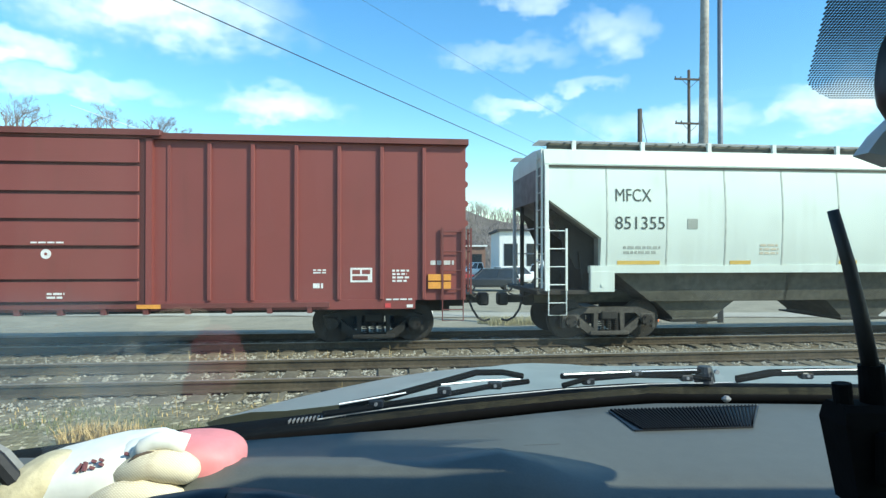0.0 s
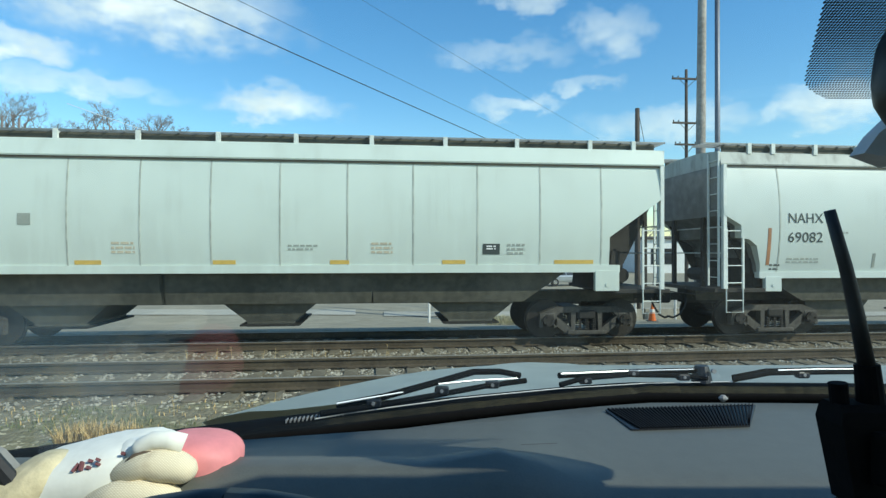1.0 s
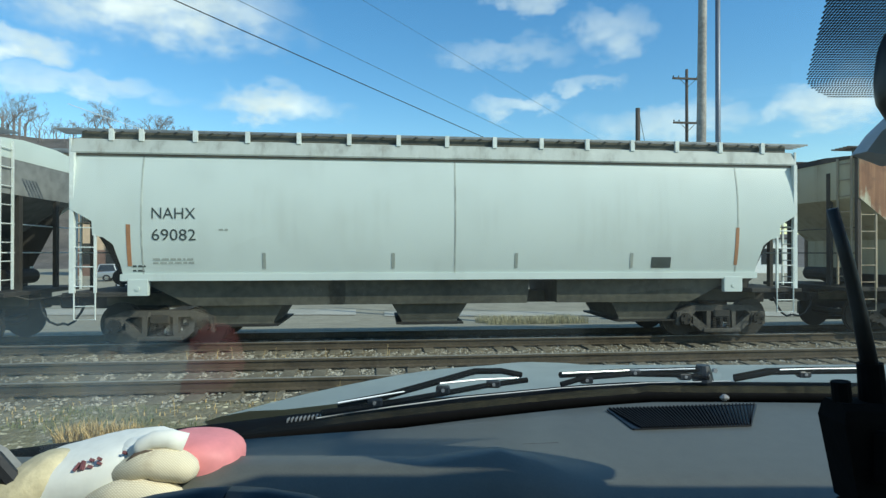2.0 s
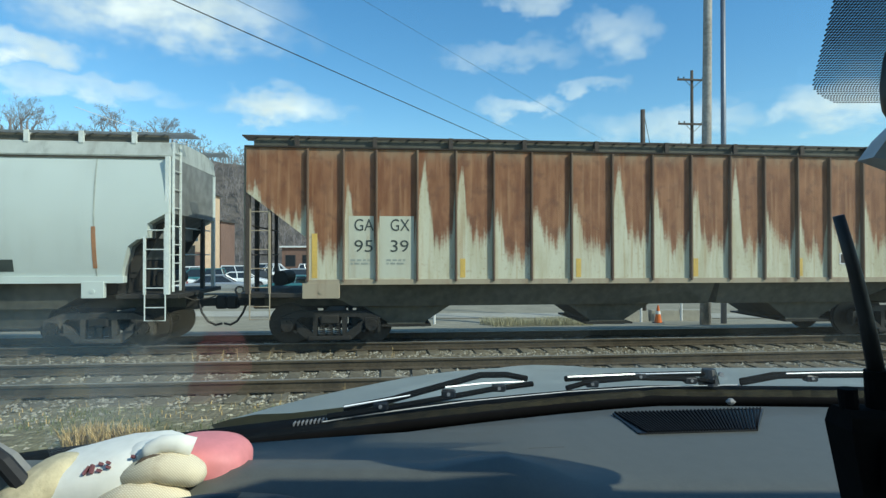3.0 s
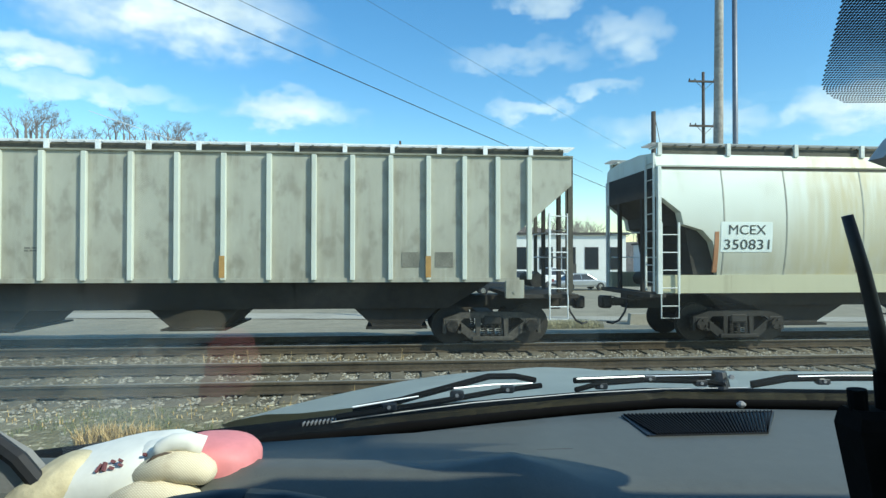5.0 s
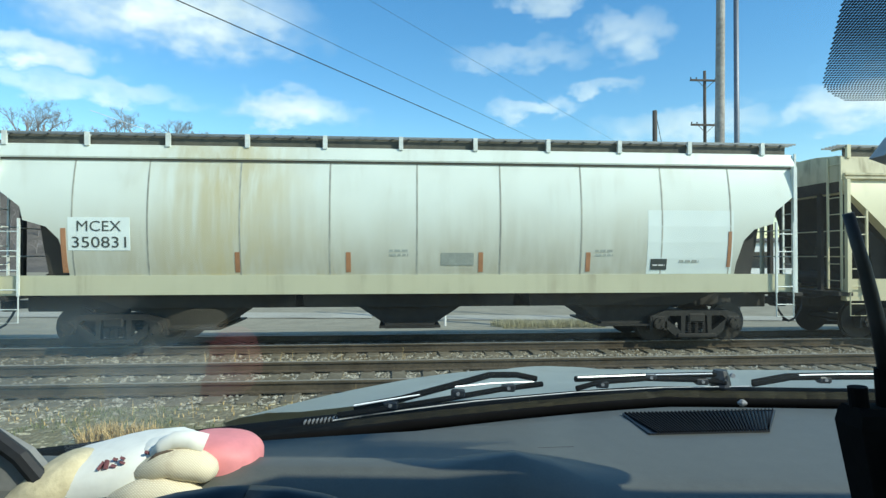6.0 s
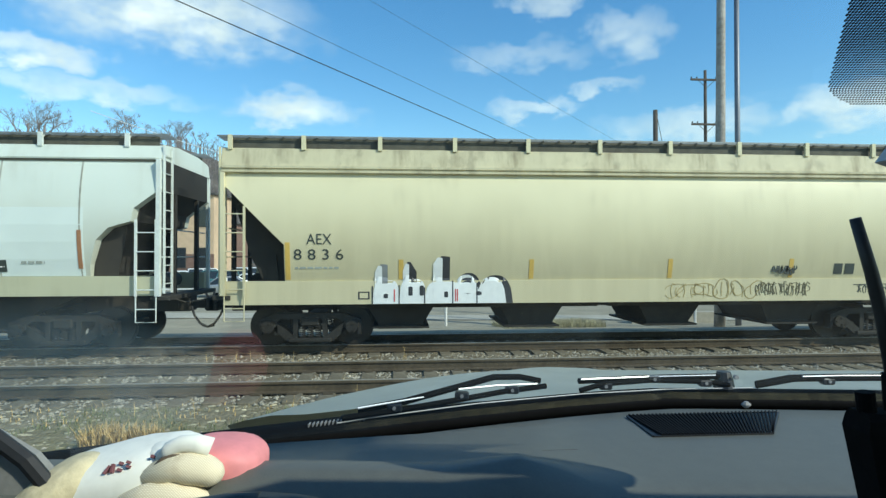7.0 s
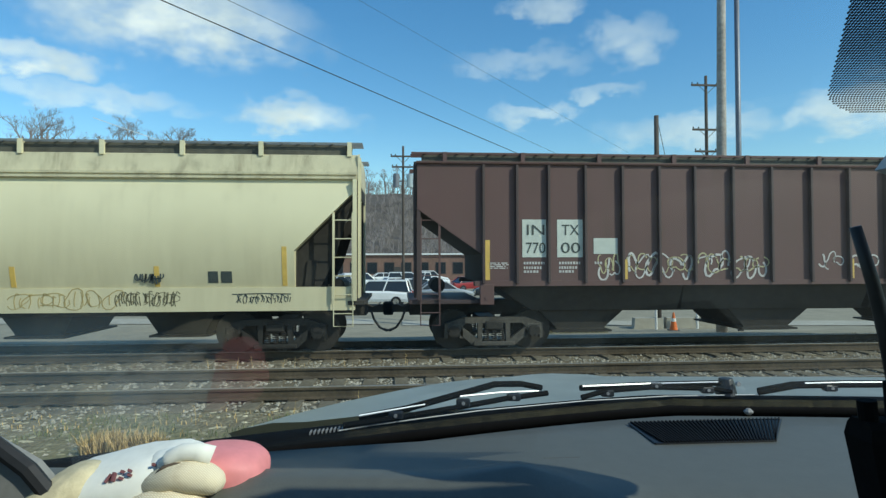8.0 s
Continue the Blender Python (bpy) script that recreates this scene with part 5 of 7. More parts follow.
def car_maroon():
    L = 16.5
    ribs = [1.40, 2.12, 2.81, 3.61, 4.43, 5.25, 6.05, 6.92, 7.81, 8.73, 9.62, 10.5, 11.3, 12.1, 12.9, 13.7, 14.4, 15.1]
    car, sets, side = hopper_car(dict(
        L=L, lo=1.52, hi=4.10, chord=4.04, sill=(1.44, 1.55), sill_in=1.2, top=4.32, cut=[(1.38, 1.52), (1.38, 2.12), (0.0, 3.08)],
        open_ends=True, end_mat=M["maroon_rib"], end_wall=M["hull_dark"], corner_mat=M["maroon_rib"], paint=M["maroon"], sill_mat=M["maroon"], roof_mat=M["maroon"], trim=M["maroon"], board_mat=M["maroon"], lad_mat=M["maroon"], chord_mat=M["maroon"],
        label="faded maroon ribbed covered hopper car with pale number panels", posts=[0.6 + 1.7 * i for i in range(10)],
        ribs=ribs, rib_depth=0.10, rib_half=0.03, rib_mat=M["maroon_rib"], bays=[3.7, 8.1, 12.6], bay_half=2.2, out_top=1.0, out_bot=0.55,
        under=0.88, hull=M["hull_dark"], brackets=[(1.32, 1.62, 1.05)], truck_in=1.7, frame_mat=M["cast_pale"], lad_top=2.9))
    up = lambda z: side(z) + 0.006
    for (a, b), x0, x1 in ((("IN", "770"), 2.24, 2.76), (("TX", "00"), 3.0, 3.56)):
        decal(car, "number_panel", x0, x1, 2.05, 2.86, M["placard"], side)
        lettering(car, a, x0 + 0.10, 2.53, 0.22, 0.38, M["ink"], up)
        lettering(car, b, x0 + 0.08, 2.14, 0.23, 0.42, M["ink"], up)
    decal(car, "number_panel", 3.80, 4.33, 2.12, 2.46, M["placard"], side)
    bars(car, 1.52, 1.92, ((0.42, 0.02), (0.42, 0.02), (0.36, 0.02), (0.40, 0.02)), M["graffiti_pale"], side, 15)
    for x, w in ((2.27, 0.45), (3.04, 0.46), (3.82, 0.16)):
        bars(car, x, 1.90, ((w, 0.055), (w * 0.85, 0.055), (w * 0.7, 0.05)) if w > 0.3 else ((w, 0.055),), M["graffiti_pale"], side, 16, 0.042)
    for x in (1.44, 4.45, 9.66):
        decal(car, "reflector_strip", x, x + 0.10, 1.57, 2.42 if x < 2 else 2.0, M["yellow"], side)
    for a, b, s in ((3.92, 4.36, 21), (4.55, 5.2, 22), (5.3, 6.0, 23), (6.1, 6.87, 24), (6.97, 7.7, 25)):
        scribble(car, a, b, 1.60, 2.14 - 0.06 * (s % 2), side(1.8), M["graffiti_pale"], 3 if s > 21 else 2, s, 0.021)
        scribble(car, a, b, 1.72, 2.10, side(1.8), M["graffiti_straw"], 3, s + 40, 0.013)
    for a, b, s in ((8.9, 9.5, 26), (9.75, 10.3, 27)):
        scribble(car, a, b, 1.80, 2.1, side(1.8), M["graffiti_pale"], 3, s, 0.018)
    return car, sets


def boxcar():
    """Ribbed boxcar with a wide plug door; x = 0 is its right end, the body runs to the left."""
    L = 17.7
    car = thing("boxcar", "oxide red ribbed boxcar with a wide panelled door", "freight car", group="cars of the freight train")
    red, dark = M["boxcar"], M["boxcar_dark"]
    part("body", Geo().box(-L, 0, -HALF, HALF, 0.98, 4.27), red, car)
    g = Geo()
    g.loft([[(x, -HALF - 0.12, 4.25), (x, -HALF - 0.12, 4.37), (x, -0.8, 4.46), (x, 0.8, 4.46), (x, HALF + 0.12, 4.37), (x, HALF + 0.12, 4.25)] for x in (-L - 0.05, 0.05)])
    part("roof", g, M["boxcar_dark"], car)
    for i in range(11):
        x = -L + 0.8 + i * 1.6
        part("roof_seam", Geo().loft([[(x + d, -HALF - 0.122, 4.36), (x + d, -0.8, 4.485), (x + d, 0.8, 4.485), (x + d, HALF + 0.122, 4.36), (x + d, 0, 4.25)] for d in (-0.04, 0.04)]), dark, car)
    # skirt below the floor between the bolsters
    part("side_sill", Geo().prism([(-1.07, 1.0), (-1.07, 0.80), (-L + 1.07, 0.80), (-L + 1.07, 1.0)], -HALF - 0.03, -HALF + 0.08), red, car)
    part("side_sill", Geo().prism([(-1.07, 1.0), (-1.07, 0.80), (-L + 1.07, 0.80), (-L + 1.07, 1.0)], HALF - 0.08, HALF + 0.03), red, car)
    part("underframe", Geo().box(-L + 0.2, -0.2, -0.3, 0.3, 0.62, 0.99), M["hull_dark"], car)
    for i in range(7):
        x = -3.2 - i * 1.9
        part("cross_bearer", Geo().box(x - 0.08, x + 0.08, -1.4, 1.4, 0.74, 0.99), M["hull_dark"], car)
    for x in (-0.89, -1.77, -2.65, -3.52, -4.39, -5.24, -L + 0.89, -L + 1.77, -L + 2.65, -L + 3.52, -L + 4.39, -L + 5.24):
        for s in (-1, 1):
            y0, y1 = sorted((s * HALF, s * (HALF + 0.075)))
            part("rib", Geo().box(x - 0.04, x + 0.04, y0, y1, 1.0, 4.18, 0.01), red, car)
    # door
    d0, d1 = -L + 6.44, -6.44
    door = part("door", Geo().box(d0, d1, -HALF - 0.10, -HALF + 0.02, 0.95, 4.30, 0.01), M["boxcar_joint"], car)
    for z0, z1 in ((1.46, 2.05), (2.12, 2.58), (2.65, 3.12), (3.19, 3.69), (3.76, 4.22)):
        part("door_panel", Geo().box(d0 + 0.12, d1 - 0.12, -HALF - 0.155, -HALF - 0.09, z0, z1, 0.012), red, door)
    part("door_panel", Geo().box(d0 + 0.12, d1 - 0.12, -HALF - 0.155, -HALF - 0.09, 1.02, 1.40, 0.012), red, door)
    for x in (d0 - 0.06, d1 + 0.06):
        part("door_post", Geo().box(x - 0.06, x + 0.06, -HALF - 0.12, -HALF, 0.95, 4.28), red, car)
    part("door_post", Geo().box(-6.06, -6.0, -HALF - 0.03, -HALF, 1.0, 4.15), red, car)
    part("door_header", Geo().box(d0 - 0.3, d1 + 0.3, -HALF - 0.20, -HALF, 4.30, 4.42, 0.015), dark, car)
    part("door_track", Geo().box(d0 - 1.2, d1 + 3.6, -HALF - 0.12, -HALF, 0.86, 0.95), dark, car)
    for i in range(8):
        x = d1 + 3.2 - i * 0.8
        part("track_bracket", Geo().box(x - 0.05, x + 0.05, -HALF - 0.11, -HALF + 0.02, 0.74, 0.87), dark, car)
    # corrugated ends
    for s, xe in ((1, 0.0), (-1, -L)):
        for i in range(7):
            z = 1.35 + i * 0.42
            part("end_corrugation", Geo().tube([(xe + s * 0.01, -1.4, z), (xe + s * 0.01, 1.4, z)], 0.075, 8), red, car)
        x0, x1 = sorted((xe - s * 0.06, xe - s * 0.50))
        ladder(car, x0, x1, 1.0, 2.5, [1.2, 1.6, 2.0, 2.42], dark, y=-HALF - 0.06, stirrup=0.55)
        g = Geo()
        for yy in (-1.46, -1.05):
            g.box(xe + s * 0.13 - 0.02, xe + s * 0.13 + 0.02, yy - 0.02, yy + 0.02, 1.1, 2.5)
        for i in range(4):
            g.tube([(xe + s * 0.14, -1.46, 1.2 + i * 0.4), (xe + s * 0.14, -1.05, 1.2 + i * 0.4)], 0.013, 6)
        part("end_ladder", g, dark, car)
        part("end_platform", Geo().box(min(xe, xe + s * 0.35), max(xe, xe + s * 0.35), -0.9, 0.9, 1.02, 1.06), M["cast"], car)
        coupler(car, xe, s, M["hull_dark"])
    flat = lambda z: HALF + 0.002
    decal(car, "stencil_frame", -2.42, -1.97, 1.36, 1.66, M["ink_white"], flat)
    decal(car, "stencil_field", -2.38, -2.22, 1.53, 1.62, red, flat, off=0.012)
    decal(car, "stencil_field", -2.18, -2.01, 1.53, 1.62, red, flat, off=0.012)
    decal(car, "stencil_field", -2.38, -2.06, 1.40, 1.49, red, flat, off=0.012)
    bars(car, -1.55, 1.58, ((0.35, 0.04), (0.3, 0.04), (0.35, 0.04), (0.3, 0.04)), M["ink_white"], flat, 31)
    bars(car, -3.18, 1.60, ((0.26, 0.03), (0.26, 0.03), (0.2, 0.1)), M["ink_white"], flat, 32)
    bars(car, -1.68, 0.985, ((0.55, 0.03),), M["ink_white"], lambda z: HALF + 0.035, 33)
    bars(car, -0.75, 1.72, ((0.5, 0.09),), M["graffiti_pale"], flat, 34)
    for z0, z1 in ((1.22, 1.36), (1.39, 1.52)):
        decal(car, "sticker", -0.80, -0.32, z0, z1, M["orange"], flat, off=0.07)
    decal(car, "label", -1.70, -1.58, 0.83, 0.92, M["red_mark"], lambda z: HALF + 0.035)
    decal(car, "label", -1.25, -1.12, 0.83, 0.89, M["ink_white"], lambda z: HALF + 0.035)
    decal(car, "sticker", -6.6, -6.15, 0.86, 0.94, M["orange"], lambda z: HALF + 0.125)
    dr = lambda z: HALF + 0.156
    bars(car, -8.55, 2.16, ((0.6, 0.03),), M["ink_white"], dr, 35)
    part("round_mark", Geo().disc_y(-8.27, 1.95, 0.095, -HALF - 0.165, -HALF - 0.12, 18), M["ink_white"], car)
    part("round_mark", Geo().disc_y(-8.27, 1.95, 0.03, -HALF - 0.17, -HALF - 0.12, 10), red, car)
    bars(car, -8.25, 1.15, ((0.32, 0.04), (0.28, 0.04)), M["ink_white"], dr, 36)
    return car, truck(car, -1.95, M["cast"]) + truck(car, -L + 1.95, M["cast"])


TRAIN = []
for make, start in ((boxcar, 1.72), (car_first_pale, 3.47), (car_second_pale, 21.42), (car_rusty, 38.47), (car_grey, 56.56), (car_grimy, 74.56),
                    (car_cream, 92.67), (car_maroon, 110.40)):
    TRAIN.append((*make(), start))

# ------------------------------------------------------------------ tracks, verge and the lot behind
HX, HY = math.sin(radians(HEADING)), math.cos(radians(HEADING))


def ahead(u, d):
    """Plan position d metres ahead of the driver's seat and u * d metres to the right of the line of sight."""
    return d * HX + u * d * HY, d * HY - u * d * HX


build_ground()
track(TRAIN_Y, 0.0, "main_track", "main line track with rusty rails on timber ties")
track(NEAR_Y, NEAR_Z, "near_track", "empty near track with brown rails on timber ties")


def off_rail(x, y, rng):
    return any(abs(y - c - s * 0.753) < 0.09 for c in (NEAR_Y, TRAIN_Y) for s in (-1, 1))


def tie_gap(x, y, rng):
    """Stones lie thick between the ties and thin on them."""
    return off_rail(x, y, rng) or (abs((x / 0.515) % 1.0 - 0.5) > 0.27 and rng.random() < 0.85)


stones("near_track_ballast", 8000, -10, 16, NEAR_Y - 1.5, NEAR_Y + 1.35, lambda x, y: NEAR_Z - 0.195, 0.036, M["stone"], "pale ballast stones lying between the near ties", 1, tie_gap)
stones("main_track_ballast", 12000, -12, 22, 10.6, 15.0, ground_height, 0.038, M["stone"],
       "grey ballast stones along the main track", 2, lambda x, y, r: off_rail(x, y, r) or (y > 12.2 and tie_gap(x, y, r)))
stones("verge_gravel", 5200, -8, 4, 4.6, 7.9, ground_height, 0.030, M["stone"], "loose pale gravel scattered over the verge", 3,
       lambda x, y, r: noise.noise((x * 0.8, y * 1.3, 3.0)) < -0.02 + 0.5 * r.random() - 0.12)


def grass(name, blades, x0, x1, y0, y1, h, mat, label, seed, keep=lambda x, y: True, thing_kind="stuff"):
    rng = random.Random(seed)
    g = Geo()
    for _ in range(blades):
        x, y = rng.uniform(x0, x1), rng.uniform(y0, y1)
        if not keep(x, y):
            continue
        z, a, l = ground_height(x, y), rng.uniform(0, 6.28), h * rng.uniform(0.5, 1.2)
        bend = rng.uniform(0.15, 0.7) * l
        w = 0.006
        c, s = math.cos(a), math.sin(a)
        p = [(x - s * w, y + c * w, z - 0.01), (x + s * w, y - c * w, z - 0.01), (x + c * bend * 0.4 + s * w, y + s * bend * 0.4 - c * w, z + l * 0.6),
             (x + c * bend * 0.4 - s * w, y + s * bend * 0.4 + c * w, z + l * 0.6), (x + c * bend, y + s * bend, z + l)]
        g.add(p, [(0, 1, 2, 3), (3, 2, 4)])
    return solid(name, g, mat, label, "grass", kind=thing_kind)


for i, (cx, cy, r) in enumerate(((-3.30, 6.5, 0.18), (-3.0, 6.45, 0.18), (-2.70, 6.4, 0.14))):
    ob = grass("grass_tuft", 300, cx - r, cx + r, cy - r, cy + r, 0.24, M["straw"], "dry straw-coloured grass tuft on the verge", 20 + i,
               lambda x, y: (x - cx) ** 2 + (y - cy) ** 2 < r * r, "thing")
    ob["group"] = "dry grass tufts on the verge"
grass("verge_weeds", 9000, -9, 1.5, 4.0, 7.8, 0.07, M["weed"], "low dull green weeds on the gravel verge", 30,
      lambda x, y: noise.noise((x * 0.7, y * 0.9, 9.0)) > 0.0)
grass("verge_straw", 2200, -9, 3, 4.0, 8.0, 0.06, M["straw"], "short dry grass between the stones of the verge", 31,
      lambda x, y: noise.noise((x * 0.9, y * 0.7, 17.0)) > 0.08)
grass("bank_edge_grass", 1500, -16, 22, 15.1, 16.2, 0.07, M["dead_grass"], "short dull grass along the edge of the main track bed", 33)
grass("bank_grass", 5200, 3.7, 7.4, 19.6, 22.4, 0.30, M["weed_yellow"], "tall yellow-green weeds on the bank behind the main track", 32,
      lambda x, y: noise.noise((x * 0.8, y * 0.9, 5.0)) > -0.1)


rng = random.Random(77)
g = Geo()
for _ in range(26):
    x, y = rng.uniform(-3.6, 0.2), rng.choice((rng.uniform(7.2, 7.9), rng.uniform(10.4, 10.9)))
    z, h = ground_height(x, y), rng.uniform(0.12, 0.34)
    p = Vector((x, y, z - 0.02))
    tip = p + Vector((rng.uniform(-0.05, 0.05), rng.uniform(-0.05, 0.05), h))
    g.tube([p, (p + tip) / 2 + Vector((rng.uniform(-0.01, 0.01), 0, 0)), tip], 0.005, 4, 0.002)
    for k in range(rng.randint(1, 4)):
        a = p + (tip - p) * rng.uniform(0.35, 0.9)
        g.tube([a, a + Vector((rng.uniform(-0.06, 0.06), rng.uniform(-0.04, 0.04), rng.uniform(0.02, 0.06)))], 0.003, 3, 0.001)
solid("dead_weed_stalks", g, M["straw"], "thin dead weed stalks beside the near track", "weeds", kind="stuff")


def lot_strip(u0, u1, d0, d1, name, mat, label, lift=0.03):
    x0, y0 = ahead(u0, d0)
    x1, y1 = ahead(u1, d1)
    g = Geo()
    n_x, n_y = 24, 6
    rows = []
    for j in range(n_y + 1):
        row = []
        for i in range(n_x + 1):
            d = d0 + (d1 - d0) * j / n_y
            x, y = ahead(u0 + (u1 - u0) * i / n_x, d)
            row.append((x, y, ground_height(x, y) + lift))
        rows.append(row)
    tagged(part(name, g.loft(rows, caps=False, closed=False), mat, None), label, "pavement", kind="structure")


lot_strip(-0.9, -0.15, 26.5, 29.0, "concrete_apron", M["concrete"], "pale concrete driveway across the lot")
lot_strip(-0.1, 0.9, 26.0, 28.0, "concrete_walk", M["concrete"], "pale concrete walk beside the lot")


def utility_pole(u, d, top, r, arms, mat, label, lean=0.0, transformers=False):
    """A timber pole with cross-arms: (height, half length)."""
    x, y = ahead(u, d)
    z0 = ground_height(x, y) - 0.05
    pole = thing("utility_pole", label, "utility pole", pose(x, y, z0))
    h = top - z0
    part("shaft", Geo().tube([(lean * t * h, 0, h * t) for t in (0, 0.25, 0.5, 0.75, 1.0)], r, 12, r * 0.72), mat, pole, smooth=True)
    for z, w in arms:
        zz = z - z0
        part("cross_arm", Geo().box(lean * zz - w, lean * zz + w, -r - 0.09, -r + 0.02, zz - 0.06, zz + 0.06, 0.008), M["pole_dark"], pole)
        g = Geo()
        for s in (-1, 1):
            g.tube([(s * w * 0.5, -r - 0.02, zz - 0.05), (0, -r, zz - 0.55)], 0.018, 5)
        part("arm_brace", g, M["pole_dark"], pole)
        for k in (-0.95, -0.6, 0.6, 0.95):
            g = Geo()
            for a, b, q in ((0.05, 0.09, 0.02), (0.09, 0.15, 0.045), (0.15, 0.19, 0.03)):
                g.tube([(lean * zz + k * w, -r - 0.03, zz + a), (lean * zz + k * w, -r - 0.03, zz + b)], q, 8)
            part("insulator", g, M["glass_dark"], pole)
    if transformers:
        for s in (-1, 1):
            g = Geo().tube([(s * 0.55, 0, h - 3.3), (s * 0.55, 0, h - 2.3)], 0.27, 14)
            g.tube([(s * 0.55, 0, h - 2.3), (s * 0.55, 0, h - 2.2)], 0.27, 14, 0.15)
            g.box(min(0, s * 0.4), max(0, s * 0.4), -0.05, 0.05, h - 2.9, h - 2.75)
            part("transformer", g, M["auto_silver"] if s > 0 else M["mast"], pole, "grey can transformer")
    return pole


utility_pole(0.458, 20.0, 13.5, 0.185, (), M["pole"], "tall weathered grey timber pole behind the train", 0.012)
utility_pole(0.436, 38.0, 14.3, 0.13, ((13.62, 1.10), (10.65, 1.05), (9.2, 0.9)), M["pole_dark"], "dark timber utility pole with cross-arms")
utility_pole(0.349, 25.0, 8.35, 0.135, (), M["pole_dark"], "short dark timber stub pole")
utility_pole(-0.098, 45.0, 11.2, 0.12, ((10.35, 1.0), (9.5, 0.9)), M["pole_dark"], "utility pole with twin transformers above the car lot", 0.0, True)
x, y = ahead(0.4905, 21.0)
mast = solid("steel_mast", Geo().tube([(x, y, ground_height(x, y) - 0.05), (x + 0.02, y, 6), (x + 0.02, y, 13.5)], 0.105, 14, 0.085), M["mast"],
             "slim grey steel mast beside a timber pole", "mast", smooth=True)


def cable(a, b, r, sag, mat, label, n_pts=24):
    (ua, va, da), (ub, vb, db) = a, b
    xa, ya = ahead(ua, da)
    xb, yb = ahead(ub, db)
    za, zb = EYE.z + va * da, EYE.z + vb * db
    pts = []
    for i in range(n_pts + 1):
        t = i / n_pts
        pts.append((xa + (xb - xa) * t, ya + (yb - ya) * t, za + (zb - za) * t - sag * 4 * t * (1 - t)))
    solid("overhead_cable", Geo().tube(pts, r, 6), mat, label, "cable", group="overhead cables")


cable((-0.80, 0.593, 19.0), (0.30, 0.107, 60.0), 0.024, 0.12, M["wire"], "black overhead cable sagging across the sky")
cable((-0.72, 0.6225, 26.0), (0.26, 0.149, 62.0), 0.014, 0.12, M["wire"], "thin black overhead cable high over the tracks")
cable((-0.40, 0.602, 28.0), (0.30, 0.19, 64.0), 0.009, 0.1, M["wire"], "very thin overhead cable high over the tracks")
cable((-0.660, 0.262, 42.0), (-0.40, 0.178, 60.0), 0.022, 0.15, M["wire_bright"], "bright bare cable in front of the wooded hill")
cable((0.350, 0.254, 25.0), (0.372, 0.14, 25.3), 0.012, 0.0, M["wire"], "guy cable of a stub pole", 4)


def building(name, u0, u1, d, z1, depth, wall, roof, label, floors, bays, base=None, fascia=None):
    """A block with flat roof, storeys of windows and a door, facing the tracks."""
    xa, ya = ahead(u0, d)
    w = (u1 - u0) * d
    z0 = ground_height(xa, ya) - 0.1
    b = thing(name, label, "building", pose(xa, ya, z0, 0, 0, -HEADING))
    h = z1 - z0
    part("wall", Geo().box(0, w, 0, depth, 0, h), wall, b)
    part("roof", Geo().box(-0.3, w + 0.3, -0.35, depth + 0.3, h, h + 0.25), fascia or roof, b)
    if base:
        part("base_course", Geo().box(-0.05, w + 0.05, -0.12, 0, 0, min(3.3, h * 0.45)), base, b)
    fh = (h - 0.4) / floors
    for f in range(floors):
        for i in range(bays):
            cx = w * (i + 0.5) / bays
            ww = w / bays * 0.30
            z = f * fh + fh * 0.30
            off = -0.13 if base and z < min(3.3, h * 0.45) else -0.01
            win = part("window", Geo().box(cx - ww, cx + ww, off - 0.04, off + 0.02, z, z + fh * 0.5), M["roofing"], b)
            part("pane", Geo().box(cx - ww + 0.08, cx + ww - 0.08, off - 0.06, off - 0.042, z + 0.08, z + fh * 0.5 - 0.08), M["glass_dark"], win)
    part("door", Geo().box(w * 0.48, w * 0.48 + 1.1, -0.17, 0.0, 0.1, 2.2), M["roofing"], b)
    return b


building("tan_building", -0.64, -0.435, 70, 9.6, 6, M["tan_wall"], M["roofing"], "two-storey tan building with a brown brick base", 2, 5, M["brick_wall"])
building("brick_shop", -0.45, -0.398, 78, 6.4, 5, M["brick_wall"], M["roofing"], "low brown brick shop with dark windows", 1, 3)
building("long_shop", -0.29, 0.075, 88, 2.95, 14, M["brick_wall"], M["roofing"], "long low shop with a white roof edge", 1, 12, None, M["white_wall"])
building("white_building", 0.10, 0.30, 66, 4.5, 12, M["white_wall"], M["roofing"], "low white building beside the lot", 1, 5)
building("far_white_shed", 0.36, 0.62, 80, 3.8, 12, M["white_wall"], M["roofing"], "plain white shed at the edge of the lot", 1, 4)


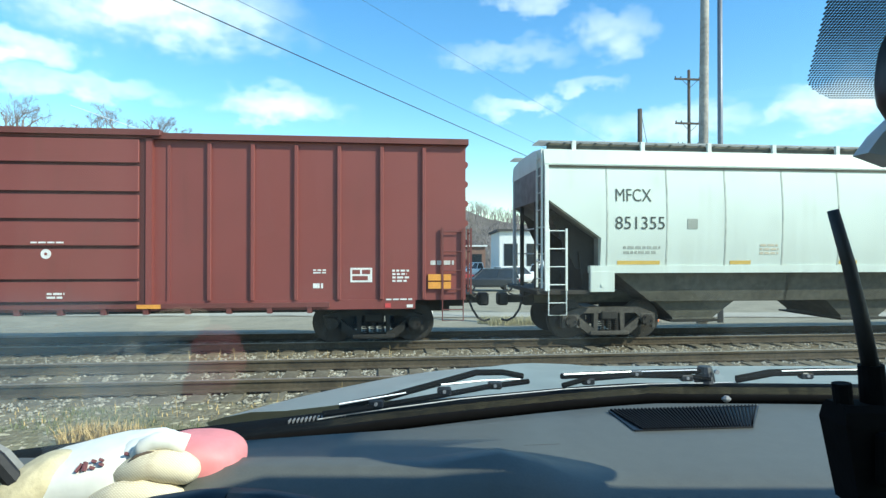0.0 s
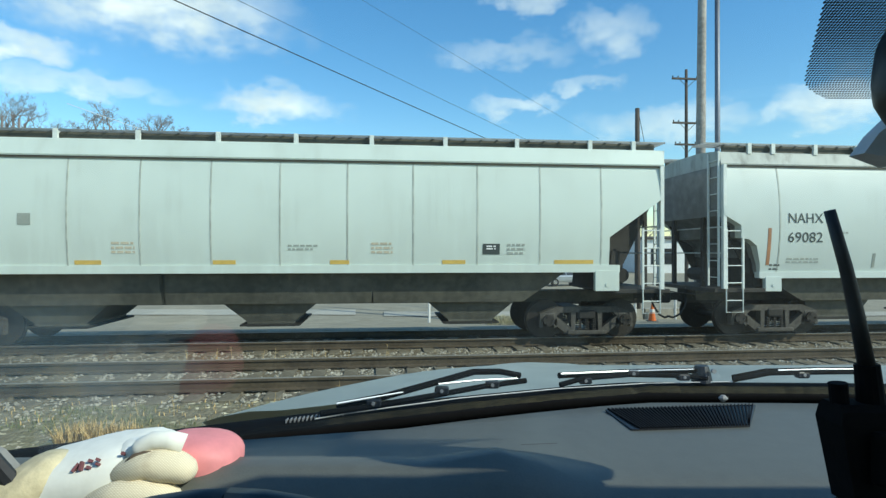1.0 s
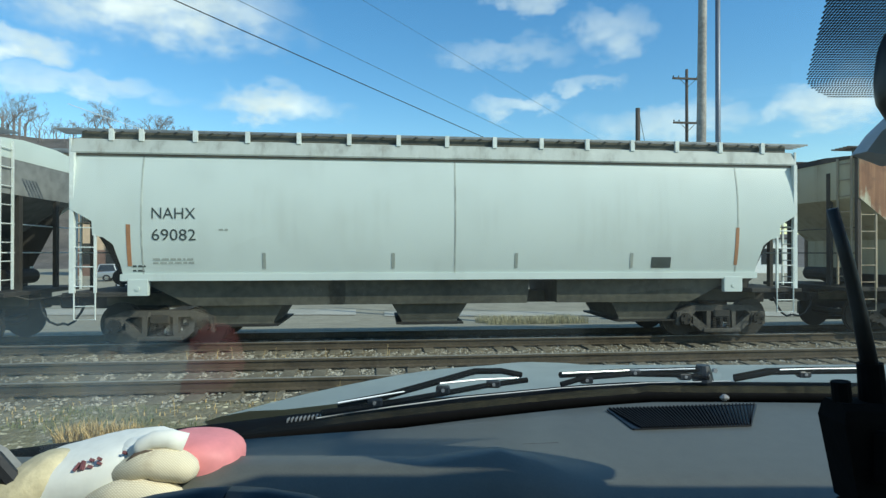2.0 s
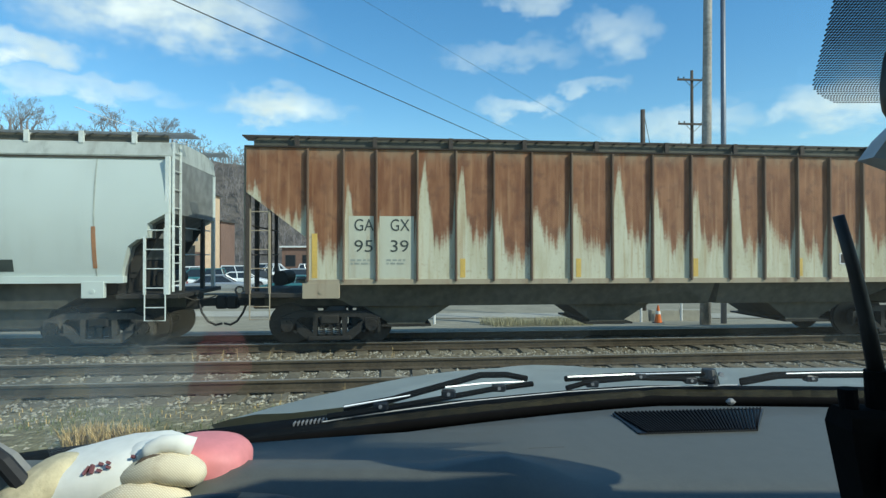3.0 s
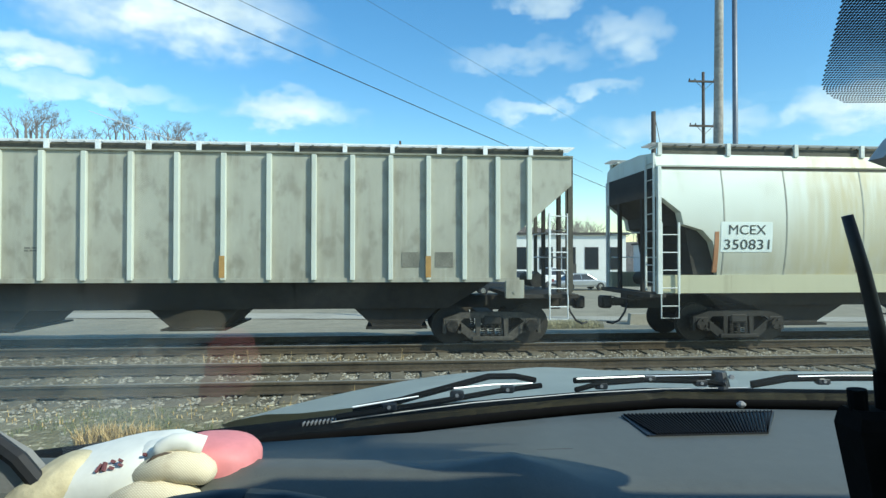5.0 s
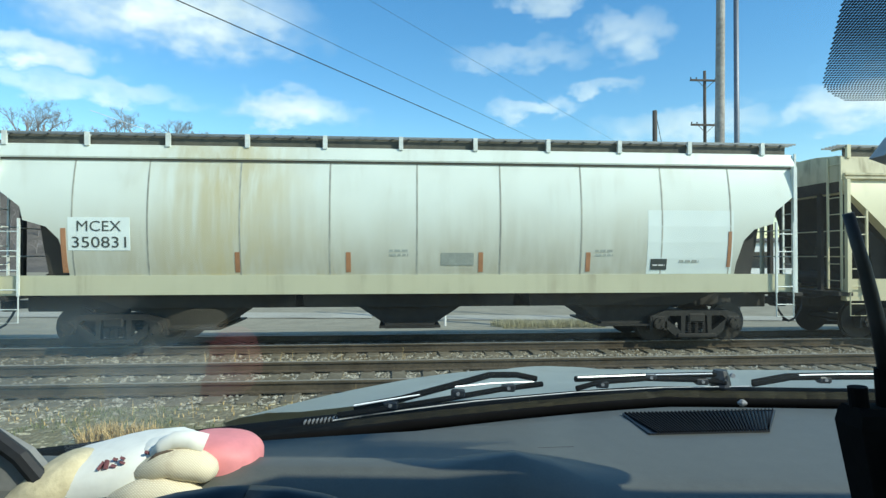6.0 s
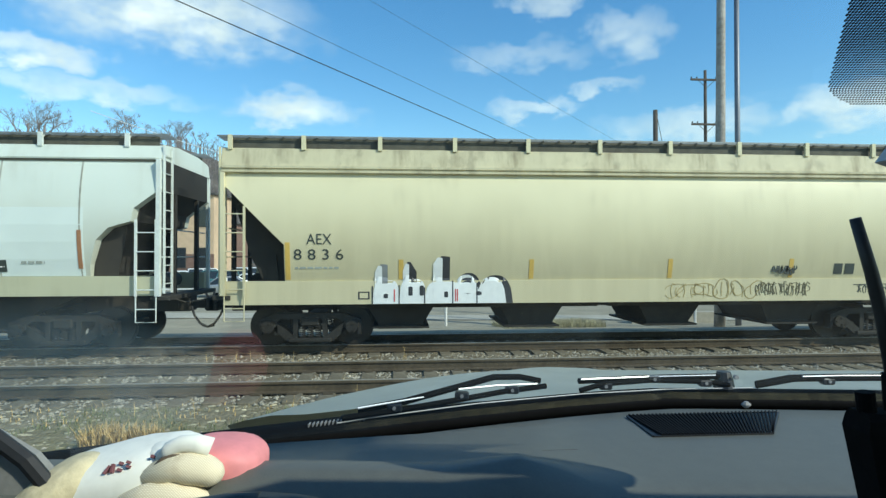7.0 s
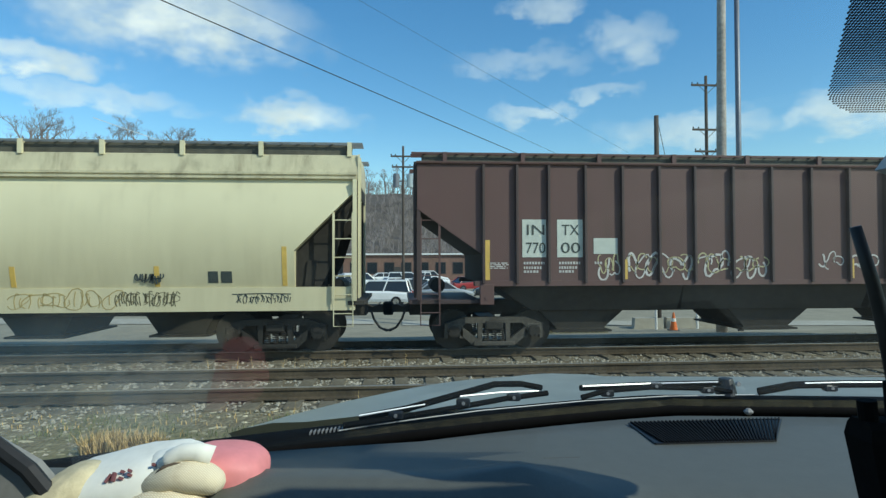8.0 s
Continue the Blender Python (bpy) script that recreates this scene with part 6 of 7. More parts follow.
def parked_auto(u, d, turn, paint, style, label):
    """A parked car: body loft, glasshouse, wheels, lights and bumpers."""
    x, y = ahead(u, d)
    a = thing(style, label, "car", pose(x, y, ground_height(x, y) + 0.02, 0, 0, turn), group="cars parked in the lot")
    tall = {"suv": 1.72, "pickup": 1.78, "sedan": 1.44}[style]
    belt = 1.02 if style != "sedan" else 0.92
    L, W = (4.7, 0.92) if style != "pickup" else (5.4, 0.96)
    sec = []
    for t, zt, wy in ((-0.5, 0.72, 0.86), (-0.48, belt - 0.1, 0.95), (-0.2, belt, 1.0), (0.2, belt, 1.0), (0.28, belt - 0.02, 1.0), (0.46, belt - 0.2, 0.95), (0.5, 0.62, 0.84)):
        w = W * wy
        sec.append([(t * L, -w * 0.92, 0.32), (t * L, -w, 0.5), (t * L, -w, zt - 0.12), (t * L, -w * 0.9, zt), (t * L, w * 0.9, zt), (t * L, w, zt - 0.12), (t * L, w, 0.5), (t * L, w * 0.92, 0.32)])
    part("body", Geo().loft(sec), paint, a)
    c0, c1, r0, r1 = {"suv": (-2.25, 1.15, -2.05, 0.45), "pickup": (-0.6, 1.25, -0.45, 0.6), "sedan": (-1.7, 1.1, -1.0, 0.3)}[style]
    g = Geo().loft([[(c0, -W * 0.9, belt - 0.02), (c1, -W * 0.9, belt - 0.02), (c1, W * 0.9, belt - 0.02), (c0, W * 0.9, belt - 0.02)],
                    [(r0, -W * 0.72, tall - 0.08), (r1, -W * 0.72, tall - 0.08), (r1, W * 0.72, tall - 0.08), (r0, W * 0.72, tall - 0.08)]])
    part("glasshouse", g, M["glass_dark"], a)
    part("roof", Geo().box(r0 - 0.03, r1 + 0.03, -W * 0.74, W * 0.74, tall - 0.085, tall, 0.03), paint, a)
    for t in (0.0, 0.5, 1.0):
        xb, xt = c0 + (c1 - c0) * t, r0 + (r1 - r0) * t
        for s in (-1, 1):
            g = Geo().tube([(xb, s * W * 0.905, belt - 0.03), (xt, s * W * 0.735, tall - 0.06)], 0.045, 6)
            part("pillar", g, paint, a)
    for wx in (-0.3 * L, 0.31 * L):
        for s in (-1, 1):
            wheel = part("wheel", Geo().disc_y(wx, 0.34, 0.34, *sorted((s * (W - 0.2), s * (W + 0.02))), 18), M["rubber"], a)
            part("rim", Geo().disc_y(wx, 0.34, 0.20, *sorted((s * (W + 0.0), s * (W + 0.035))), 12), M["chrome"], wheel)
    for s in (-1, 1):
        part("headlight", Geo().box(0.485 * L, 0.505 * L, *sorted((s * 0.5, s * 0.78)), 0.60, 0.74), M["chrome"], a)
        part("tail_light", Geo().box(-0.505 * L, -0.485 * L, *sorted((s * 0.55, s * 0.80)), 0.70, 0.95), M["auto_red"], a)
    part("bumper", Geo().box(0.47 * L, 0.52 * L, -W * 0.85, W * 0.85, 0.36, 0.55, 0.03), M["black_plastic"], a)
    part("bumper", Geo().box(-0.52 * L, -0.47 * L, -W * 0.85, W * 0.85, 0.36, 0.55, 0.03), M["black_plastic"], a)


AUTOS = ((-0.145, 37.5, 172, "auto_white", "suv", "white sport utility car parked in the lot"), (-0.40, 41, 8, "auto_silver", "sedan", "silver saloon car parked in the lot"),
         (-0.27, 40, 176, "auto_teal", "sedan", "teal saloon car parked in the lot"), (-0.50, 44, 20, "auto_white", "pickup", "white pickup truck parked in the lot"),
         (-0.03, 42, 5, "auto_silver", "sedan", "silver saloon car parked beside a utility pole"), (0.08, 44, 178, "auto_dark", "suv", "dark grey sport utility car parked in the lot"),
         (-0.20, 52, 30, "auto_white", "pickup", "white pickup truck parked in the back row"), (-0.11, 53, 20, "auto_white", "sedan", "white saloon car parked in the back row"),
         (-0.33, 54, 25, "auto_dark", "sedan", "dark grey saloon car parked in the back row"), (-0.44, 56, 22, "auto_white", "suv", "white sport utility car parked in the back row"),
         (0.02, 55, 28, "auto_red", "sedan", "red saloon car parked in the back row"), (0.13, 52, 20, "auto_white", "suv", "white sport utility car by the white building"),
         (-0.56, 58, 15, "auto_silver", "suv", "silver sport utility car parked in the back row"), (0.22, 50, 10, "auto_silver", "sedan", "silver saloon car by the white building"),
         (-0.09, 64, 0, "auto_white", "suv", "white sport utility car far back in the lot"), (-0.25, 66, 0, "auto_white", "pickup", "white pickup truck far back in the lot"),
         (-0.36, 60, 12, "auto_white", "suv", "white sport utility car in the crowded back row"), (-0.305, 61, 200, "auto_white", "pickup", "white pickup truck in the crowded back row"),
         (-0.17, 60, 14, "auto_white", "suv", "white sport utility car in the crowded back row"), (-0.06, 61, 190, "auto_white", "pickup", "white pickup truck in the crowded back row"),
         (-0.23, 48, 10, "auto_silver", "suv", "silver sport utility car in the middle row"), (-0.08, 47, 188, "auto_dark", "sedan", "dark grey saloon car in the middle row"),
         (-0.36, 48, 6, "auto_white", "sedan", "white saloon car in the middle row"), (0.17, 60, 15, "auto_white", "pickup", "white pickup truck by the white building"),
         (-0.44, 48, 186, "auto_teal", "suv", "teal sport utility car in the middle row"), (-0.30, 72, 5, "auto_white", "suv", "white sport utility car beside the long shop"),
         (-0.20, 74, 185, "auto_silver", "sedan", "silver saloon car beside the long shop"), (-0.13, 75, 8, "auto_white", "sedan", "white saloon car beside the long shop"),
         (-0.05, 73, 3, "auto_white", "suv", "white sport utility car beside the long shop"), (0.06, 70, 190, "auto_white", "pickup", "white pickup truck beside the long shop"))
for u, d, turn, paint, style, label in AUTOS:
    parked_auto(u, d, turn, M[paint], style, label)

# small things along the lot
x, y = ahead(0.375, 22.0)
cone = thing("traffic_cone", "orange traffic cone standing behind the main track", "traffic cone", pose(x, y, ground_height(x, y) + 0.0))
part("base", Geo().box(-0.18, 0.18, -0.18, 0.18, 0, 0.04, 0.01), M["rubber"], cone)
part("body", Geo().tube([(0, 0, 0.04), (0, 0, 0.7)], 0.15, 14, 0.03), M["cone"], cone)
part("band", Geo().tube([(0, 0, 0.36), (0, 0, 0.48)], 0.098, 14, 0.079), M["white_wall"], cone)
for i, u in enumerate((0.33, 0.385, 0.44)):
    x, y = ahead(u, 25.0)
    b = solid("concrete_barrier", Geo().prism([(-0.65, 0), (0.65, 0), (0.6, 0.5), (-0.6, 0.5)], -0.2, 0.2), M["concrete"],
              "white concrete parking barrier at the edge of the lot", "barrier", "parking barriers")
    b.matrix_world = pose(x, y, ground_height(x, y) - 0.02, 0, 0, -HEADING)
for u, d in ((0.345, 23.5), (0.416, 24.2), (-0.02, 23.0)):
    x, y = ahead(u, d)
    b = solid("marker_post", Geo().tube([(0, 0, 0), (0, 0, 0.95)], 0.05, 8).box(-0.07, 0.07, -0.02, 0.02, 0.95, 1.15), M["white_wall"],
              "white marker post behind the main track", "post", "marker posts")
    b.matrix_world = pose(x, y, ground_height(x, y) - 0.02)


# ------------------------------------------------------------------ bare trees
def bare_tree(g, x, y, z, h, rng, depth=4, twig=0.0):
    def limb(p, d, l, r, k):
        q = p + d * l
        mid = p + d * l * 0.5 + Vector((rng.uniform(-1, 1), rng.uniform(-1, 1), 0)) * l * 0.06
        g.tube([p, mid, q], max(twig, r), 4 if k > 3 else 3, max(twig * 0.6, r * 0.62))
        if k == 0:
            return
        for _ in range(rng.choice((2, 3, 3)) if k > 1 or not twig else 4):
            e = (d + Vector((rng.uniform(-1, 1), rng.uniform(-1, 1), rng.uniform(-0.25, 0.5))) * 0.85).normalized()
            limb(p + d * l * rng.uniform(0.4, 1.0), e, l * rng.uniform(0.55, 0.8), r * 0.55, k - 1)
    limb(Vector((x, y, z)), Vector((rng.uniform(-0.06, 0.06), rng.uniform(-0.06, 0.06), 1)).normalized(), h * 0.33, h * 0.015, depth)


rng = random.Random(8)
SKYLINE = [(-0.775, 200, 16), (-0.755, 205, 18), (-0.735, 208, 15), (-0.62, 206, 11), (-0.595, 204, 12), (-0.575, 208, 11), (-0.50, 207, 9.5), (-0.485, 206, 9),
           (-0.40, 207, 6), (-0.36, 206, 6), (-0.79, 204, 16), (-0.765, 210, 17), (-0.745, 199, 14), (-0.71, 207, 9), (-0.68, 206, 8), (-0.65, 207, 10), (-0.61, 209, 13), (-0.585, 201, 10),
           (-0.555, 207, 9), (-0.515, 203, 10), (-0.495, 210, 11), (-0.46, 206, 8), (-0.43, 207, 7), (-0.16, 200, 9), (-0.13, 204, 10), (-0.10, 202, 9), (-0.06, 204, 8)]
for u, d, h in SKYLINE:
    h = h * 1.18 + 3.0
    x, y = ahead(u, d)
    t = thing("bare_tree", "leafless grey-brown tree on the wooded hilltop", "tree", pose(x, y, ground_height(x, y) - 0.2), group="bare trees on the hilltop")
    g = Geo()
    bare_tree(g, 0, 0, 0, h, rng, 6, 0.017)
    part("trunk", Geo().tube([(0, 0, -0.3), (0.05, 0, h * 0.18), (0, 0.05, h * 0.31)], h * 0.021, 7, h * 0.015), M["bark"], t)
    part("crown", g, M["bark"], t)
g = Geo()
for i in range(1500):
    u, d = (rng.uniform(-0.55, 0.25) if i % 3 else rng.uniform(-0.85, 0.5)), rng.uniform(112, 212)
    x, y = ahead(u, d)
    bare_tree(g, x, y, ground_height(x, y) - 0.2, rng.uniform(6.0, 9.5), rng, 4 if d > 198 and i % 3 == 0 else 3)
solid("hillside_woods", g, M["bark"], "leafless grey-brown woods covering the hillside", "woods", kind="stuff")

# ------------------------------------------------------------------ the car that the camera sits in
SEAT = Matrix.Translation(EYE) @ pose(0, 0, 0, 0, 0, -HEADING)


def inside(ob):
    ob.matrix_world = SEAT
    return ob


def cabin(name, geo, mat, label, category, kind="", smooth=False):
    return inside(solid(name, geo, mat, label, category, kind=kind, smooth=smooth))


def glass_foot(x):
    """How far ahead the foot of the windshield lies, x metres to the right of the seat."""
    if x < 0.35:
        return 0.955 - 0.42 * max(0.0, 0.35 - x) ** 1.25
    return 0.955 - 0.06 * (x - 0.35) ** 2


XS = [-0.62 + 0.04 * i for i in range(48)]


def binnacle(x):
    """Height of the swelling over the instruments."""
    a = 0.036 * math.exp(-((x - 0.055) / 0.075) ** 2)
    b = 0.022 / (1 + math.exp((x - 0.06) / 0.025))
    return max(a, b)


dash = inside(thing("dashboard", "grey vinyl dashboard with a defroster vent", "dashboard"))
rings = []
for x in XS:
    f, c = glass_foot(x) - 0.015, 0.006 * math.cos(x * 2.0)
    b = binnacle(x)
    rings.append([(x, f, -0.5), (x, f, -0.256), (x, f - 0.03, -0.243 + c * 0.3), (x, 0.72 * 0.5 + f * 0.5, -0.240 + c * 0.4), (x, 0.66, -0.240 + c * 0.4), (x, 0.615, -0.240 + c * 0.3 + b * 0.75),
                  (x, 0.585, -0.243 + b), (x, 0.555, -0.255 + b * 0.8), (x, 0.52, -0.290 + b * 0.4), (x, 0.49, -0.36), (x, 0.48, -0.5)])
part("top_pad", Geo().loft(rings), M["dash"], dash, smooth=True)
VENT = ((0.249, 0.849), (0.4865, 0.875), (0.4215, 0.772), (0.256, 0.755))   # far left, far right, near right, near left
vent = part("defroster_vent", Geo().loft([[(x, y, -0.242) for x, y in VENT], [(x, y, -0.2365) for x, y in VENT]]), M["black_plastic"], dash, "black defroster vent")
for i in range(40):
    t, w = (i + 0.5) / 40, 0.0011
    fx, fy = VENT[0][0] + (VENT[1][0] - VENT[0][0]) * t, VENT[0][1] + (VENT[1][1] - VENT[0][1]) * t
    nx, ny = VENT[3][0] + (VENT[2][0] - VENT[3][0]) * min(1, t + 0.06), VENT[3][1] + (VENT[2][1] - VENT[3][1]) * t
    part("slat", Geo().loft([[(fx - w, fy, -0.237), (fx + w, fy, -0.237), (fx + w, fy, -0.2335), (fx - w, fy, -0.2335)],
                             [(nx - w, ny, -0.237), (nx + w, ny, -0.237), (nx + w, ny, -0.2335), (nx - w, ny, -0.2335)]]), M["vent_slat"], vent)
for a, b in zip(VENT, VENT[1:] + VENT[:1]):
    part("vent_rim", Geo().tube([(*a, -0.237), (*b, -0.237)], 0.0018, 5), M["black_plastic"], vent)
part("sensor", Geo().box(0.449, 0.463, 0.905, 0.917, -0.240, -0.230, 0.004), M["sensor"], dash, "small bright light sensor")
part("seam", Geo().tube([(0.10, 0.70, -0.2385), (0.145, 0.705, -0.2385)], 0.0012, 5), M["black_plastic"], dash)

cabin("windshield_seal", Geo().tube([(x, glass_foot(x) + 0.004, -0.243) for x in XS], 0.012, 8), M["seal"], "black rubber seal along the windshield foot", "seal", "structure", True)

# cowl below the wipers
rings = []
for x in XS:
    f = glass_foot(x)
    rings.append([(x, f + 0.015, -0.262), (x, f + 0.02, -0.240), (x, f + 0.06, -0.233), (x, f + 0.10, -0.250), (x, f + 0.14, -0.285), (x, f + 0.015, -0.29)])
cowl = inside(thing("cowl_panel", "black plastic cowl panel below the wipers", "cowl"))
part("panel", Geo().loft(rings), M["seal"], cowl, smooth=True)
for i in range(15):
    x = -0.215 + i * 0.0052
    f = glass_foot(x)
    part("louvre", Geo().box(x, x + 0.0016, f + 0.036, f + 0.048, -0.240, -0.2330), M["sensor"], cowl)

# hood, seen from behind the wheel: its near edge by the cowl, its rim dropping away
rows = []
for j in range(15):
    t = j / 14
    d = 0.86 + 1.15 * t
    left = -0.36 + 0.585 * t ** 0.97
    row = []
    for i in range(26):
        s = i / 25
        x = left + (2.0 - left) * s ** 1.4
        dd = max(d, glass_foot(min(x, 1.2)) + 0.10 + 0.9 * t) if t < 1 else max(2.0, d)
        z = -0.240 - 0.165 * max(0.0, (dd - 0.86) / 1.15) ** 1.6 - 0.018 * max(0.0, 1 - (x - left) / 0.10) ** 2
        z += 0.010 * math.exp(-((x - left - 0.22) / 0.05) ** 2)
        row.append((x, dd, z))
    rows.append(row)
under = [[(x, y, z - 0.02) for x, y, z in r] for r in rows]
hood_g = Geo().loft(rows, caps=False, closed=False)
hood_g.loft([[rows[-1][i] for i in range(26)], [(x, y + 0.06, z - 0.12) for x, y, z in rows[-1]], [(x, y + 0.05, -1.4) for x, y, z in rows[-1]]], caps=False, closed=False)
hood_g.loft([[r[0] for r in rows], [(x - 0.05, y, z - 0.12) for x, y, z in (r[0] for r in rows)], [(x - 0.05, y, -1.4) for x, y, z in (r[0] for r in rows)]], caps=False, closed=False)
cabin("hood", hood_g, M["hood"], "dusty silver hood of the car", "hood", smooth=True)


def wiper(label, rubber, spine, edges, clips, pivot=None):
    """Wiper blade lying at the foot of the glass: points are (x to the right, height)."""
    w = inside(thing("wiper", label, "wiper", group="windshield wipers"))
    def p(q, out=0.0):
        return (q[0], glass_foot(q[0]) + 0.035 + out, q[1])
    part("rubber", Geo().tube([p(q, -0.004) for q in rubber], 0.0045, 6), M["seal"], w)
    part("blade_spine", Geo().tube([p(q, 0.006) for q in spine], 0.0052, 6), M["seal"], w)
    # thin bright tubes draw the highlights on the black blade
    for e in edges:
        part("spine_edge", Geo().tube([p(q, -0.004) for q in e], 0.0018, 5, 0.0011), M["edge_highlight"], w, "bright line drawn as a highlight")
    for x, z in clips:
        part("clip", Geo().box(x - 0.011, x + 0.011, glass_foot(x) + 0.026, glass_foot(x) + 0.040, z - 0.006, z + 0.005, 0.002), M["black_plastic"], w)
        part("rivet", Geo().tube([(x, glass_foot(x) + 0.0265, z), (x, glass_foot(x) + 0.024, z)], 0.0028, 8), M["sensor"], w)
    if pivot:
        x, z = pivot
        f = glass_foot(x) + 0.045
        part("pivot_cap", Geo().tube([(x, f, z - 0.022), (x, f, z - 0.004), (x, f, z + 0.006)], 0.018, 12, 0.011), M["black_plastic"], w)
        part("pivot_nut", Geo().tube([(x + 0.012, f - 0.016, z), (x + 0.012, f - 0.022, z)], 0.004, 8), M["sensor"], w)


wiper("black wiper with drawn highlight lines parked on the windshield foot",
      ((-0.170, -0.228), (-0.100, -0.226), (0.0, -0.219), (0.070, -0.213), (0.140, -0.210)), ((-0.150, -0.222), (-0.083, -0.216), (-0.056, -0.211), (0.0, -0.2010), (0.053, -0.1910), (0.097, -0.1940), (0.131, -0.203)), (((-0.149, -0.2165), (-0.099, -0.213), (-0.056, -0.210)), ((-0.003, -0.2032), (0.059, -0.2026), (0.125, -0.2053))), ((0.002, -0.213), (0.083, -0.2115), (-0.098, -0.221)))
wiper("black wiper resting along the middle of the windshield foot",
      ((0.200, -0.222), (0.242, -0.214), (0.326, -0.2125), (0.427, -0.2150), (0.465, -0.2206)), ((0.200, -0.2085), (0.326, -0.2100), (0.442, -0.2080), (0.462, -0.2077)), (((0.202, -0.2036), (0.326, -0.2061), (0.442, -0.2038)),), ((0.246, -0.2175), (0.335, -0.2100), (0.424, -0.2170)), (0.462, -0.206))
wiper("black wiper at the far side of the windshield foot",
      ((0.510, -0.222), (0.573, -0.2100), (0.655, -0.2078), (0.76, -0.206)), ((0.515, -0.2204), (0.573, -0.2090), (0.651, -0.2066), (0.76, -0.205)), (((0.588, -0.2053), (0.653, -0.2028), (0.74, -0.2015)),), ((0.630, -0.212),))
# pale strip laid on the cowl as its highlight
cabin("cowl_edge", Geo().tube([(x, glass_foot(x) + 0.031, z) for x, z in ((-0.176, -0.2345), (-0.133, -0.2320), (0.028, -0.2280), (0.202, -0.2280), (0.357, -0.2285), (0.509, -0.2250))], 0.0010, 5),
      M["mirror_grey"], "bright strip drawn as a highlight along the black cowl", "trim", "structure")

# windshield and the cabin's shell
HEAD_Y, HEAD_Z = -0.02, 0.53
g = Geo().loft([[(x, glass_foot(x) * (1 - t) + HEAD_Y * t, -0.245 * (1 - t) + HEAD_Z * t) for x in XS] for t in (0, 0.25, 0.5, 0.75, 1.0)], caps=False, closed=False)
pane = cabin("windshield", g, M["pane"], "clear slanted windshield glass", "windshield", "structure", True)
if sum(p.normal.y for p in pane.data.polygons) > 0:
    pane.data.flip_normals()
pane.visible_shadow = False
cabin("cabin_roof", Geo().box(-0.75, 1.30, -1.7, HEAD_Y - 0.01, HEAD_Z, HEAD_Z + 0.05), M["headliner"], "grey cloth headliner of the cabin", "roof", "structure")
for t in (0.735,):
    # unseen lip above the passenger side, added to cast shade on the near dashboard
    y, z = glass_foot(0.8) * (1 - t) + HEAD_Y * t - 0.02, -0.245 * (1 - t) + HEAD_Z * t - 0.01
    cabin("headliner_edge", Geo().loft([[(x, y, z), (x, y - 0.02, z - 0.015), (x, HEAD_Y - 0.05, HEAD_Z - 0.06), (x, HEAD_Y - 0.03, HEAD_Z - 0.01), (x, HEAD_Y + 0.0, HEAD_Z - 0.03)] for x in (0.44, 0.50, 0.8, 1.1, 1.24)]),
          M["headliner"], "unseen grey lip added to shade the dashboard", "roof", "structure")
cabin("cabin_back", Geo().box(-0.75, 1.30, -1.75, -1.70, -1.75, HEAD_Z), M["headliner"], "grey rear wall of the cabin", "wall", "structure")
cabin("cabin_floor", Geo().box(-0.75, 1.30, -1.7, 0.85, -1.75, -1.70), M["headliner"], "dark floor of the cabin", "floor", "structure")
for x in (-0.75, 1.25):
    cabin("cabin_side", Geo().box(x, x + 0.05, -1.7, 0.45, -1.75, -0.12), M["trim_grey"], "grey door trim of the cabin", "door", "structure")
    cabin("cabin_pillar", Geo().tube([(x + 0.02, 0.50, -0.25), (x + 0.02, HEAD_Y, HEAD_Z)], 0.035, 8), M["headliner"], "grey windshield pillar", "pillar", "structure")


def seen(u, v, d):
    """A point d metres ahead of the seat, u * d to the right, v * d up."""
    return Vector((u * d, d, v * d))


corner = inside(thing("door_corner", "grey corner trim with a black seal beside the dashboard", "door trim"))
part("seal", Geo().tube([seen(-0.97, -0.25, 0.555), seen(-0.86, -0.315, 0.555), seen(-0.79, -0.365, 0.555), seen(-0.715, -0.45, 0.555)], 0.0085, 8), M["rubber"], corner)
part("trim", Geo().prism([(-0.70, -0.50), (-0.39, -0.255), (-0.44, -0.200), (-0.53, -0.150), (-0.70, -0.105)], 0.556, 0.576), M["trim_grey"], corner)


def blob(g, c, r, rot, power=2.4, nu=22, nv=14, lump=0.0, seed=0.0):
    """A soft rounded form, turned by rot (degrees about x, y, z)."""
    m = pose(*c, *rot)
    def q(a, p):
        return math.copysign(abs(a) ** (2 / p), a)
    rings = []
    for j in range(1, nv):
        v = -math.pi / 2 + math.pi * j / nv
        ring = []
        for i in range(nu):
            u = 2 * math.pi * i / nu
            p = Vector((r[0] * q(math.sin(v), power), r[1] * q(math.cos(v), power) * q(math.cos(u), power), r[2] * q(math.cos(v), power) * q(math.sin(u), power)))
            k = 1 + lump * noise.noise(p * 38 + Vector((seed, 0, 0)))
            ring.append(m @ (p * k))
        rings.append(ring)
    return g.loft(rings)


